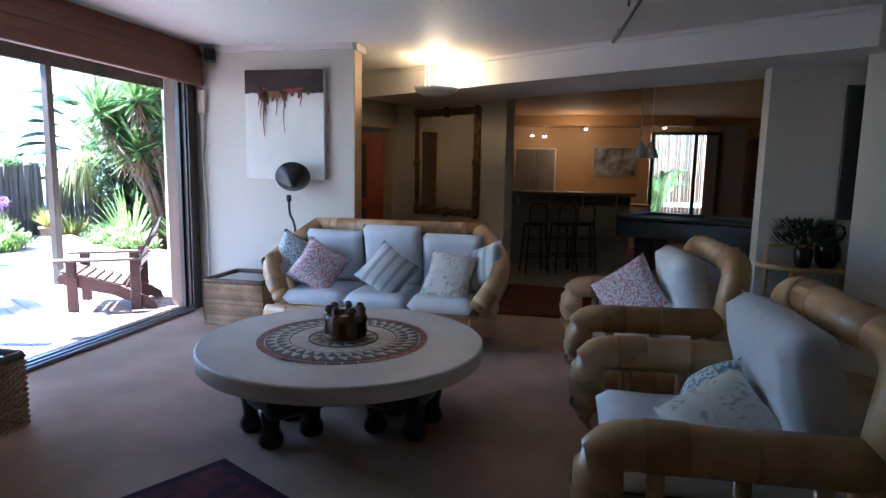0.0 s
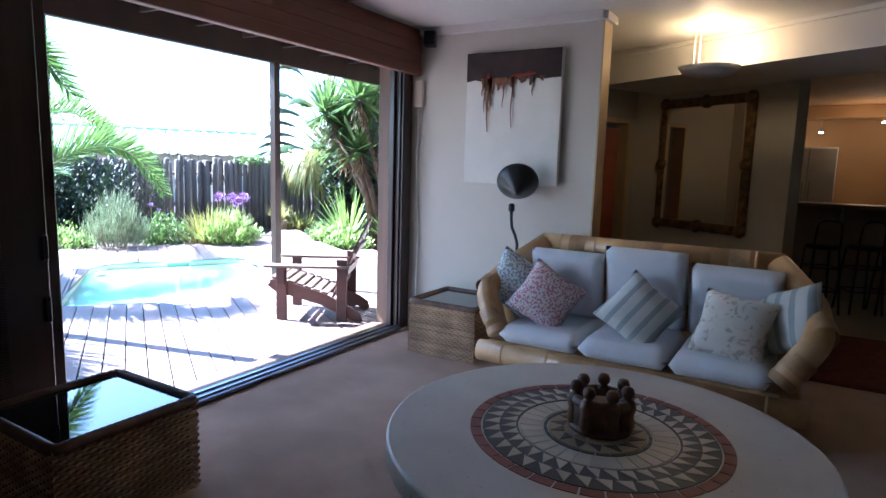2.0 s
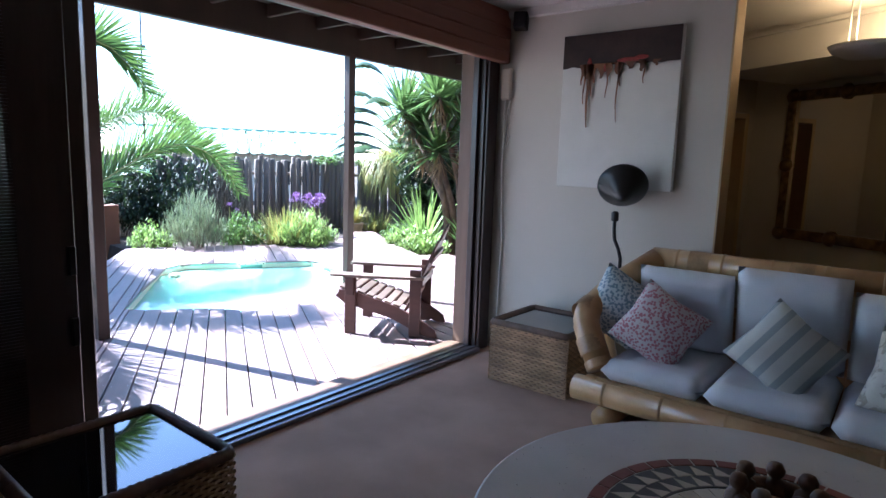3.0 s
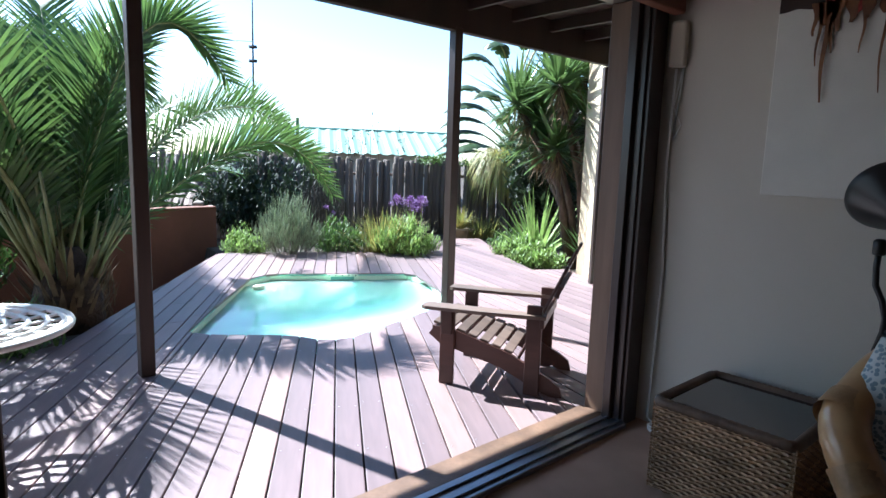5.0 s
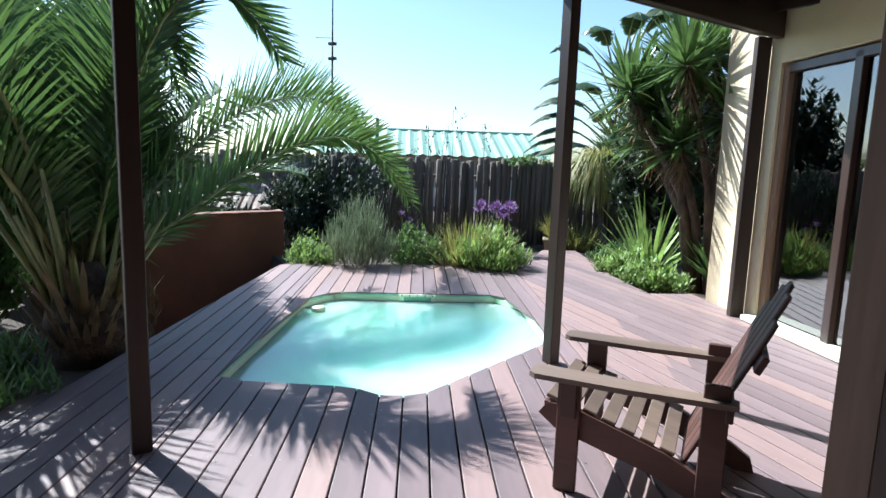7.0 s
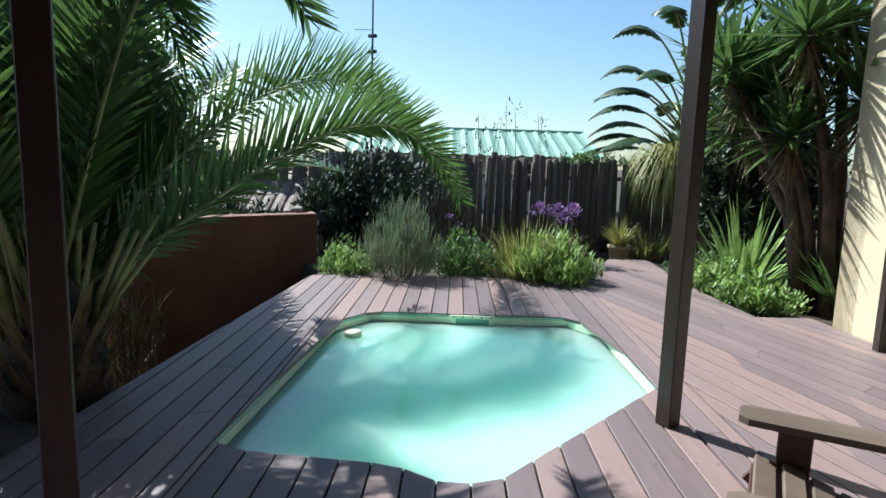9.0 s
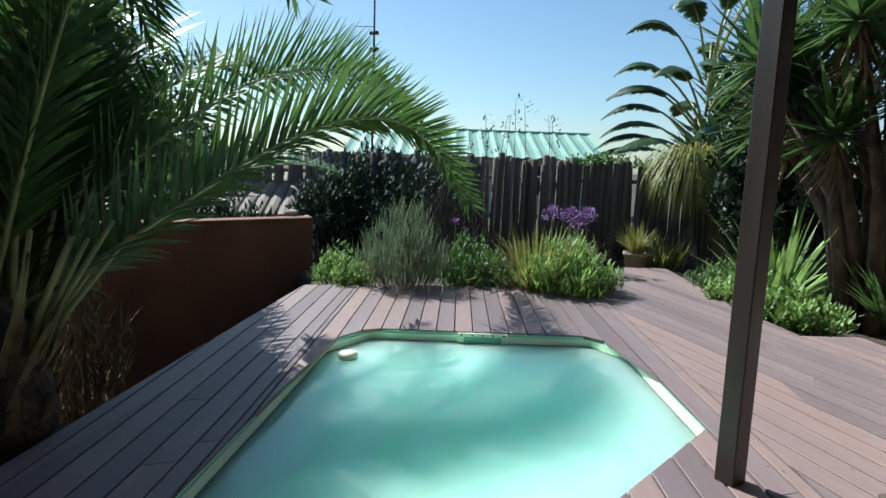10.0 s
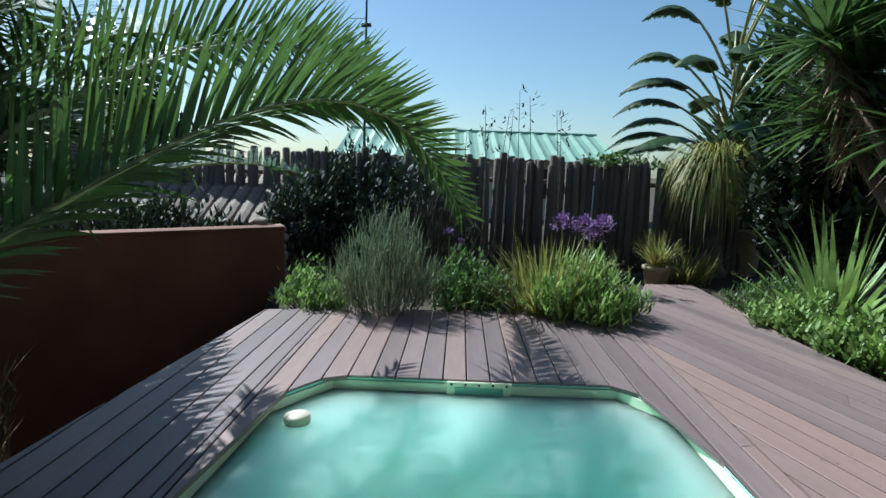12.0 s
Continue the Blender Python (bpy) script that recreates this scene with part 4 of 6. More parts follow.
def kitchen_things():
    f = thing("fridge", pose(-0.5, 12.7, 0.012), "tall white fridge in the kitchen", "fridge")
    part("body", boxes(((0.8, 0.6, 1.95), (0, 0.05, 0.985), None, 0.012)), M_WHITE, f)
    for x, w in ((-0.2, 0.39), (0.2, 0.39)):
        dd = part("door", boxes(((w, 0.05, 1.9), (x, -0.28, 0.99), None, 0.012, 2)), M_WHITE, f)
        part("handle", tube(bmesh.new(), [(x * 0.25, -0.33, 0.9), (x * 0.25, -0.33, 1.4)], 0.01, 6), M_STEEL, dd)
    c = thing("kitchen_cabinet", pose(1.4, 12.95, 0.012), "white low kitchen cabinet", "cabinet")
    part("body", boxes(((0.8, 0.6, 0.82), (0, 0, 0.41), None, 0.006)), M_WHITE, c)
    for x in (-0.2, 0.2):
        dd = part("door", boxes(((0.39, 0.02, 0.74), (x, -0.311, 0.43), None, 0.004)), M_WHITE, c)
        part("handle", boxes(((0.012, 0.02, 0.1), (x * 0.3, -0.33, 0.7))), M_STEEL, dd)
    part("worktop", boxes(((0.84, 0.64, 0.035), (0, 0, 0.84), None, 0.006)), M_TRIM, c)
    p = thing("picture", pose(1.13, 13.38, 1.44), "framed grey landscape picture on the kitchen wall", "picture")
    part("sheet", boxes(((0.86, 0.012, 0.58), (0, -0.012, 0.3))), mat("grey_print", (0.45, 0.44, 0.42), 0.6, vary=0.3, scale=4, colour2=(0.06, 0.06, 0.065)), p)
    part("frame", boxes(((0.92, 0.02, 0.64), (0, 0, 0.3), None, 0.004)), M_TRIM, p)
    bulk = thing("kitchen_bulkhead", pose(0.6, 13.1, 2.5), "ochre bulkhead with small spotlights over the kitchen", "bulkhead")
    part("box", boxes(((4.0, 0.58, 0.2), (0, 0, 0.06), None, 0.005)), M_OCHRE, bulk)
    for x, z in ((-0.62, 2.26), (-0.36, 2.24), (0.49, 2.40), (2.05, 2.43)):
        s = thing("spotlight", pose(x, 12.95, z), "small lit kitchen spotlight", "spotlight", "kitchen spotlights")
        part("stem", tube(bmesh.new(), [(0, 0, 0.02), (0, 0, 0.3)], 0.006, 6), M_STEEL, s)
        part("head", lathe(bmesh.new(), [(0.03, 0), (0.035, 0.02), (0.02, 0.06)], 12), M_STEEL, s)
        part("bulb", lathe(bmesh.new(), [(0.03, -0.02), (0.035, -0.01), (0.03, 0.0)], 12), glow_mat("spot_bulb", (1.0, 0.75, 0.45), 3), s)
    lamp = new("spot_light", bpy.data.lights.new("spot_light", "POINT"))
    lamp.data.energy = 0.75
    lamp.data.color = (1.0, 0.62, 0.30)
    lamp.data.shadow_soft_size = 0.1
    lamp.location = (0.3, 12.3, 2.2)


kitchen_things()


def back_window():
    w = thing("window_1", pose(2.55, 13.36, 0.62), "dark framed sliding window onto a palm courtyard", "window")
    tagged(w, kind="structure")
    for x in (-0.66, 0.2, 0.66):
        part("window_frame", boxes(((0.07, 0.08, 1.74), (x, 0, 0.87), None, 0.004)), M_BLACK, w)
    for z in (0.0, 1.72):
        part("window_frame", boxes(((1.39, 0.08, 0.06), (0, 0, z), None, 0.004)), M_BLACK, w)
    for x, ww in ((-0.23, 0.8), (0.43, 0.4)):
        part("pane", boxes(((ww, 0.006, 1.66), (x, 0.0, 0.86))), M_GLASS, w).visible_shadow = False
    part("window_sill", boxes(((1.45, 0.14, 0.05), (0, -0.05, -0.03), None, 0.006)), M_WHITE, w)


back_window()


def brown_door():
    d = thing("door_3", pose(4.2, 13.36, 0), "closed brown wooden door in the games room", "door")
    tagged(d, kind="structure")
    part("leaf", boxes(((0.8, 0.05, 2.25), (0, 0, 1.13), None, 0.004)), mat("brown_door_wood", (0.13, 0.06, 0.03), 0.45, vary=0.2, stretch=(1, 1, 0.15)), d)
    part("door_handle", tube(bmesh.new(), [(-0.3, -0.07, 1.0), (-0.2, -0.07, 1.0)], 0.01, 8), M_STEEL, d)
    part("grey_panel", boxes(((0.78, 0.03, 2.0), (-0.86, 0, 1.5))), mat("grey_panel_paint", (0.28, 0.28, 0.29), 0.6, vary=0.05), d)


brown_door()


def pool_table():
    t = thing("pool_table", pose(2.15, 9.35, 0.012, 0, 0, -28), "black pool table with green cloth in the games room", "pool table")
    felt = mat("green_felt", (0.03, 0.12, 0.05), 0.95, vary=0.08, fine=300, bump=0.2)
    part("body", boxes(((2.2, 1.2, 0.28), (0, 0, 0.66), None, 0.02)), M_BLACKWOOD, t)
    part("cloth", boxes(((2.0, 1.0, 0.02), (0, 0, 0.806))), felt, t)
    for x, y, sx, sy in ((0, -0.56, 2.2, 0.11), (0, 0.56, 2.2, 0.11), (-1.05, 0, 0.11, 1.0), (1.05, 0, 0.11, 1.0)):
        part("rail", boxes(((sx, sy, 0.05), (x, y, 0.825), None, 0.012, 2)), M_DARKWOOD, t)
    for x in (-0.75, 0.75):
        part("pedestal", boxes(((0.3, 0.7, 0.52), (x, 0, 0.26), None, 0.02)), M_BLACKWOOD, t)
    for dx in (0.0, 0.14):
        p = thing("cone_pendant", pose(1.1 + dx, 8.5, 1.7), "small white cone pendant light over the pool table", "pendant", "cone pendants")
        part("shade", lathe(bmesh.new(), [(0.10, 0), (0.102, 0.006), (0.035, 0.2), (0.02, 0.21), (0.01, 0.2)], 20), M_WHITE, p, "", True)
        part("cord", tube(bmesh.new(), [(0, 0, 0.2), (0, 0, 0.96)], 0.006, 6), M_WHITE, p)


pool_table()


def rug(name, m, w, d, label, base, ink):
    r = thing(name, m, label, "rug", "rugs")
    mm = mat(name + "_pile", base, 0.95, vary=0.15, scale=14, fine=260, bump=0.6, colour2=ink, spec=0.1)
    bd = mat(name + "_border", ink, 0.95, vary=0.2, scale=22, fine=260, bump=0.6, spec=0.1)
    part("field", boxes(((w - 0.12, d - 0.12, 0.010), (0, 0, 0.011))), mm, r)
    for x, y, sx, sy in ((0, d / 2 - 0.06, w, 0.12), (0, -d / 2 + 0.06, w, 0.12), (w / 2 - 0.06, 0, 0.12, d - 0.24), (-w / 2 + 0.06, 0, 0.12, d - 0.24)):
        part("border", boxes(((sx, sy, 0.008), (x, y, 0.006))), bd, r)


rug("rug", pose(-1.16, 1.87, 0, 0, 0, -28.7), 1.2, 0.8, "small worn dark red patterned rug on the carpet", (0.13, 0.035, 0.035), (0.05, 0.02, 0.03))
rug("rug", pose(0.0, 6.85, 0.0, 0, 0, 0), 1.1, 1.7, "plain brick-red rug behind the sofa", (0.17, 0.06, 0.04), (0.11, 0.04, 0.03))
rug("rug", pose(1.25, 11.0, 0.012, 0, 0, -30), 1.2, 2.6, "striped dark red runner by the bar", (0.16, 0.05, 0.045), (0.05, 0.03, 0.04))


def plant_stand():
    s = thing("plant_stand", pose(2.11, 5.28, -0.02, 0, 0, 0), "half-round cane plant stand against the pier", "side table")
    for x, y in ((-0.28, 0.1), (0.28, 0.1), (-0.17, -0.16), (0.17, -0.16)):
        part("leg", tube(bmesh.new(), [(x, y, 0), (x, y, 0.8)], 0.018, 10), M_BAMBOO, s, "", True)
    bm = prism(bmesh.new(), [(0.34 * math.cos(a), 0.14 - 0.34 * math.sin(a)) for a in [math.pi * k / 16 for k in range(17)]], 0.74, 0.77)
    part("top", bm, M_BAMBOO, s)
    part("rim", tube(bmesh.new(), [(0.35 * math.cos(a), 0.14 - 0.35 * math.sin(a), 0.76) for a in [math.pi * k / 16 for k in range(17)]], 0.022, 8), M_BAMBOO, s, "", True)
    part("stretcher", tube(bmesh.new(), [(-0.28, 0.1, 0.3), (0.28, 0.1, 0.3)], 0.012, 8), M_BAMBOO, s, "", True)
    part("back_rail", tube(bmesh.new(), rounded([(-0.28, 0.12, 0.8), (-0.28, 0.12, 0.93), (0.28, 0.12, 0.93), (0.28, 0.12, 0.8)], 0.05), 0.018, 8), M_BAMBOO, s, "", True)
    jug = mat("dark_glaze", (0.02, 0.022, 0.03), 0.25, vary=0.2)
    v = thing("jug", pose(2.24, 5.27, 0.75), "dark glazed jug on the plant stand", "jug")
    part("body", lathe(bmesh.new(), [(0.05, 0), (0.085, 0.06), (0.09, 0.16), (0.05, 0.27), (0.04, 0.33), (0.055, 0.36), (0.045, 0.36)], 20), jug, v, "", True)
    part("handle", tube(bmesh.new(), rounded([(0.07, 0, 0.22), (0.12, 0, 0.26), (0.11, 0, 0.34), (0.045, 0, 0.35)], 0.03), 0.01, 8), jug, v, "", True)
    return s


plant_stand()
tagged(part("tall_picture", boxes(((0.13, 0.03, 1.09), (2.40, 5.433, 1.68), None, 0.004)), M_BLACK), "tall narrow black framed picture on the pier", "picture")
tagged(part("wall_picture", boxes(((0.5, 0.03, 0.75), (2.60, 4.605, 1.40), (0, 0, -49.3), 0.006)), M_GILT), "dark framed picture on the splayed wall", "picture")
bm = bmesh.new()
tube(bm, [(0.48, 5.4, 2.6), (0.56, 4.1, 2.6)], 0.018, 8)
for y in (5.2, 4.3):
    tube(bm, [(0.5, y, 2.6), (0.5, y, 2.66)], 0.008, 6)
tagged(part("curtain_track", bm, M_BLACK), "thin black metal light rail under the ceiling", "light rail")
bm = bmesh.new()
tube(bm, [(-3.5, 5.47, 2.2), (-3.52, 5.48, 1.5), (-3.49, 5.48, 0.9), (-3.5, 5.47, 0.04), (-3.4, 5.42, 0.01)], 0.006, 6)
tube(bm, [(-3.4, 5.42, 0.012)] + [(-3.36 + 0.09 * math.cos(k * 0.5), 5.40 + 0.05 * math.sin(k * 0.5), 0.012 + 0.0008 * k) for k in range(40)], 0.005, 6)
tube(bm, [(-3.47, 5.485, 2.02), (-3.51, 5.485, 1.8), (-3.46, 5.485, 1.7), (-3.5, 5.485, 1.62), (-3.47, 5.485, 2.0)], 0.004, 6)
tagged(part("cable", bm, M_WHITE, None, "", True), "thin white cable hanging down the corner", "cable")
bm = boxes(((0.09, 0.05, 0.24), (-3.5, 5.47, 2.12), None, 0.015, 2))
tagged(part("sensor_box", bm, M_WALL), "small cream alarm box on the wall", "alarm box")


# ---- courtyard behind the back window ----
def courtyard():
    f = thing("reed_fence", pose(2.6, 15.6, 0), "tall brown reed fence in the back courtyard", "fence")
    reed = mat("reed_brown", (0.22, 0.13, 0.07), 0.9, vary=0.2, per_object=0.3)
    first = part("reed", tube(bmesh.new(), [(0, 0, -0.1), (0, 0, 2.6)], 0.04, 6), reed, f)
    for k in range(60):
        o = first if k == 0 else new("reed", first.data)
        o.parent = f
        o.location = (-2.5 + k * 0.085, 0.01 * (k % 3), 0)
    part("rail", boxes(((5.2, 0.06, 0.1), (0, -0.08, 0.75))), M_WHITE, f)
    yard = boxes(((9, 3.0, 0.1), (2.0, 15.1, -0.1)))
    structure(part("pavement_courtyard", yard, M_TILEFLOOR), "pale courtyard paving", "pavement")


courtyard()


# ---- outside: ground, pool, veranda ----
NB = Vector((0.522, 0.853))
DB = Vector((0.853, -0.522))
POOL = [(-8.72, 5.28), (-8.93, 5.72), (-8.02, 7.25), (-7.62, 7.27), (-6.45, 6.58), (-5.98, 5.02), (-6.08, 4.82), (-6.32, 4.70), (-6.78, 4.10), (-6.92, 4.03)]
RED_A, RED_B = (-12.55, 6.28), (-11.9, 2.6)
OUT_A, OUT_B = (-6.8, 9.304), (-3.7, 7.63)

# the ground runs to the horizon, with a hole for the pool basin and a sunken yard beyond the deck
def ramp(v, a, b):
    k = min(1.0, max(0.0, (v - a) / (b - a)))
    return k * k * (3 - 2 * k)


def ground_level(x, y):
    away = -0.54 * (x + 8.38) - 0.84 * (y - 4.26)
    bank = ramp(away, 0.0, 0.22) * (1 - ramp(x, -8.75, -8.45)) * ramp(x, -12.75, -12.5)
    bank *= 1 - ramp(y, 5.5 - 0.25 * (x + 10.8), 5.75 - 0.25 * (x + 10.8))
    return -0.16 - 1.5 * bank * ramp(y, 2.9, 3.3)


n = len(POOL)
cx, cy = -7.4, 5.7
edge = []
for k in range(n):
    a, b = POOL[k], POOL[(k + 1) % n]
    edge += [(a[0] + (b[0] - a[0]) * q / 14, a[1] + (b[1] - a[1]) * q / 14) for q in range(14)]
v, f = [], []
RINGS = 42
for x, y in edge:
    d = Vector((x - cx, y - cy))
    u = d.normalized()
    for k in range(RINGS):
        far = 0.16 * k if k < RINGS - 1 else 900
        px, py = x + u.x * far, y + u.y * far
        v.append((px, py, ground_level(px, py)))
m = len(edge)
for q in range(m):
    a, b = q * RINGS, ((q + 1) % m) * RINGS
    for k in range(RINGS - 1):
        f.append((a + k, b + k, b + k + 1, a + k + 1))
structure(mesh_from("ground", v, f, M_SOIL), "dry garden soil running to the horizon", "ground")

# pool basin
bm = bmesh.new()
c = (-7.35, 5.75)
hi = [bm.verts.new((x, y, -0.045)) for x, y in POOL]
lo = [bm.verts.new((x, y, -1.25)) for x, y in POOL]
for k in range(n):
    j = (k + 1) % n
    bm.faces.new((hi[k], hi[j], lo[j], lo[k]))
bm.faces.new(lo)
basin = thing("swimming_pool", pose(0, 0, 0), "small many-sided plunge pool with pale aqua water", "pool")
part("basin", bm, M_POOL, basin)
bm = bmesh.new()
ring_o = [bm.verts.new((x, y, -0.06)) for x, y in POOL]
ring_i = [bm.verts.new((c[0] + (x - c[0]) * 0.993, c[1] + (y - c[1]) * 0.993, -0.06)) for x, y in POOL]
ring_l = [bm.verts.new((c[0] + (x - c[0]) * 0.993, c[1] + (y - c[1]) * 0.993, -0.20)) for x, y in POOL]
for k in range(n):
    j = (k + 1) % n
    bm.faces.new((ring_o[k], ring_o[j], ring_i[j], ring_i[k]))
    bm.faces.new((ring_i[k], ring_i[j], ring_l[j], ring_l[k]))
part("rim", bm, M_POOLRIM, basin, "cream fibreglass pool rim")


def water_mat():
    """Milky pool water that scatters the sun softly under a smooth surface."""
    m = bpy.data.materials.new("pool_water")
    m.use_nodes = True
    n, l = m.node_tree.nodes, m.node_tree.links
    b = n["Principled BSDF"]
    b.inputs["Base Color"].default_value = (0.44, 0.92, 0.65, 1)
    b.inputs["Roughness"].default_value = 0.04
    b.inputs["IOR"].default_value = 1.33
    b.inputs["Subsurface Weight"].default_value = 1.0
    b.inputs["Subsurface Radius"].default_value = (0.55, 0.6, 0.6)
    b.inputs["Subsurface Scale"].default_value = 2.2
    nz = n.new("ShaderNodeTexNoise")
    nz.inputs["Scale"].default_value = 2.6
    nz.inputs["Detail"].default_value = 3
    tc = n.new("ShaderNodeTexCoord")
    l.new(tc.outputs["Object"], nz.inputs["Vector"])
    bp = n.new("ShaderNodeBump")
    bp.inputs["Strength"].default_value = 0.1
    bp.inputs["Distance"].default_value = 0.05
    l.new(nz.outputs["Fac"], bp.inputs["Height"])
    l.new(bp.outputs[0], b.inputs["Normal"])
    return m


bm = prism(bmesh.new(), [(c[0] + (x - c[0]) * 0.992, c[1] + (y - c[1]) * 0.992) for x, y in POOL], -1.2, -0.115)
part("water", bm, water_mat(), basin, "pale milky aqua water")
# skimmer plate on the far side
sk = Vector((-8.50, 6.44))
ang = math.degrees(math.atan2(7.25 - 5.72, -8.02 + 8.93))
skm = part("skimmer", boxes(((0.40, 0.02, 0.16), (0, 0, 0), None, 0.004)), M_POOLRIM, basin, "cream skimmer plate with screws")
skm.matrix_local = pose(-8.435, 6.49, -0.115, 0, 0, ang)
skh = part("skimmer_mouth", boxes(((0.30, 0.006, 0.08), (0, -0.012, 0.01))), mat("skimmer_shadow", (0.25, 0.42, 0.36), 0.6), skm)
for k in range(5):
    part("screw", boxes(((0.014, 0.008, 0.014), (-0.17 + 0.085 * k, -0.012, 0.066), None, 0.003)), M_BLACK, skm)
fl = thing("pool_float", pose(-8.52, 5.38, -0.13, 3, -4, 30), "round white chlorine float on the water", "float")
part("disc", lathe(bmesh.new(), [(0.058, 0.0), (0.07, 0.01), (0.073, 0.045), (0.066, 0.058), (0.003, 0.06)], 24), mat("float_plastic", (0.72, 0.66, 0.52), 0.5, vary=0.06), fl, "", True)
part("cup", lathe(bmesh.new(), [(0.045, -0.1), (0.05, -0.09), (0.05, 0.0)], 16), mat("float_blue", (0.08, 0.25, 0.5), 0.5), fl, "blue plastic cup", True)


def veranda():
    v = thing("veranda", pose(0, 0, 0), "dark stained veranda roof with posts and rafters over the deck", "veranda")
    for x, y in ((-6.05, 6.19), (-6.05, 3.47), (-6.05, 0.75)):
        part("post", boxes(((0.09, 0.09, 2.7), (x, y, 1.32), None, 0.004)), M_DARKWOOD, v)
    wp = part("post", boxes(((0.07, 0.14, 2.7), (-6.2, 8.87, 1.32), (0, 0, -28), 0.004)), M_DARKWOOD, v)
    part("beam", boxes(((0.07, 11.4, 0.34), (-6.05, 3.2, 2.81), None, 0.005)), M_DARKWOOD, v)
    part("fascia", boxes(((0.03, 11.5, 0.22), (-6.24, 3.2, 2.80), None, 0.004)), M_DARKWOOD, v)
    part("ledger", boxes(((0.05, 11.2, 0.16), (-3.88, 3.1, 2.76), None, 0.004)), M_DARKWOOD, v)
    for k in range(20):
        y = -2.1 + k * 0.6
        part("rafter", boxes(((2.4, 0.045, 0.12), (-5.05, y, 2.90), None, 0.003)), M_DARKWOOD, v)
    for k in range(15):
        part("roof_board", boxes(((0.165, 11.6, 0.02), (-6.2 + k * 0.17, 3.2, 2.972))), M_DARKWOOD, v)


veranda()

# outer wall with its glass door, along the turned grid
d = Vector((OUT_B[0] - OUT_A[0], OUT_B[1] - OUT_A[1])).normalized()
OA = math.degrees(math.atan2(d.y, d.x))


def along(s, off=0.0):
    return (OUT_A[0] + d.x * s - d.y * off, OUT_A[1] + d.y * s + d.x * off)


bm = wall_run(bmesh.new(), along(0), along(0.9), 0.25, -0.1, 4.2)
wall_run(bm, along(0.9), along(2.7), 0.25, 2.42, 4.2)
wall_run(bm, along(2.7), along(3.85), 0.25, -0.1, 4.2)
wall_run(bm, (-3.62, 5.705), (-3.62, 7.9), 0.22, -0.1, 4.2)
wall_run(bm, along(0), along(0, 3.0), -0.25, -0.1, 4.2)
structure(part("wall_outer", bm, M_PLASTER), "ochre plastered outside wall of the house", "wall")


def glass_door():
    o = along(1.8, 0.08)
    g = thing("door_4", pose(o[0], o[1], -0.02, 0, 0, OA), "closed sliding glass door with a wooden frame and white curtain", "door")
    tagged(g, kind="structure")
    for x in (-0.87, 0.0, 0.87):
        part("door_frame", boxes(((0.09, 0.1, 2.4), (x, 0, 1.2), None, 0.005)), M_FRAMELIGHT if x else M_FRAMEWOOD, g)
    part("door_frame", boxes(((1.65, 0.1, 0.08), (0, 0, 2.38), None, 0.005)), M_FRAMEWOOD, g)
    part("sill", boxes(((1.85, 0.22, 0.05), (0, -0.1, 0.02), None, 0.006)), M_POOLRIM, g)
    for x in (-0.43, 0.43):
        part("pane", boxes(((0.76, 0.008, 2.28), (x, 0, 1.2))), M_GLASSD, g)
    cm = mat("white_curtain", (0.70, 0.68, 0.62), 0.9, vary=0.04, trans=0.3)
    vv, ff = [], []
    for k in range(41):
        x = -0.6 + 0.5 * k / 40
        y = 0.18 + 0.03 * math.sin(k * 1.1)
        vv += [(x, y, 0.05), (x, y, 2.3)]
    ff = [(2 * k, 2 * k + 2, 2 * k + 3, 2 * k + 1) for k in range(40)]
    mesh_from("curtain", vv, ff, cm, g, True, "white hanging curtain")


glass_door()
bm = boxes(((3.4, 0.1, 3), (-3.0, 10.6, 1.5), (0, 0, OA)))
structure(part("wall_bedroom", bm, M_WALL), "plain inner wall seen through the glass", "wall")

# rust-red garden wall, beyond the drop behind the deck
bm = wall_run(bmesh.new(), RED_A, RED_B, 0.24, -1.72, 0.52)
structure(part("wall_garden", bm, M_REDWALL), "low rust-red plastered garden wall", "wall")
rd = (Vector(RED_B) - Vector(RED_A)).normalized()
mid = (Vector(RED_A) + Vector(RED_B)) / 2 + Vector((-rd.y, rd.x)) * 0.12
bm = bmesh.new()
box(bm, ((Vector(RED_B) - Vector(RED_A)).length, 0.275, 0.035), (mid.x, mid.y, 0.5376), (0, 0, math.degrees(math.atan2(rd.y, rd.x))), 0.01, 2)
structure(part("trim_wall_coping", bm, M_REDWALL), "rounded coping of the garden wall", "trim")
bm = bmesh.new()
pier = Vector(RED_B).lerp(Vector(RED_A), 0.72) + Vector((rd.y, -rd.x)) * 0.012
box(bm, (0.07, 0.03, 2.2), (pier.x, pier.y, -0.6), (0, 0, math.degrees(math.atan2(rd.y, rd.x))), 0.006, 1)
structure(part("trim_wall_rib", bm, M_REDWALL), "narrow plastered rib on the garden wall", "trim")


def rock(m, size, label, seed):
    bm = bmesh.new()
    bmesh.ops.create_icosphere(bm, subdivisions=2, radius=1)
    for v in bm.verts:
        v.co *= 1 + 0.35 * noise.noise(v.co * 1.7 + Vector((seed, 0, 0)))
        v.co = Vector((v.co.x * size[0], v.co.y * size[1], v.co.z * size[2]))
    ob = part("stone", bm, mat("pale_stone", (0.33, 0.27, 0.21), 0.9, vary=0.2, fine=40, bump=0.5), None, "", True)
    ob.matrix_world = m
    return tagged(ob, label, "stone", "garden stones")


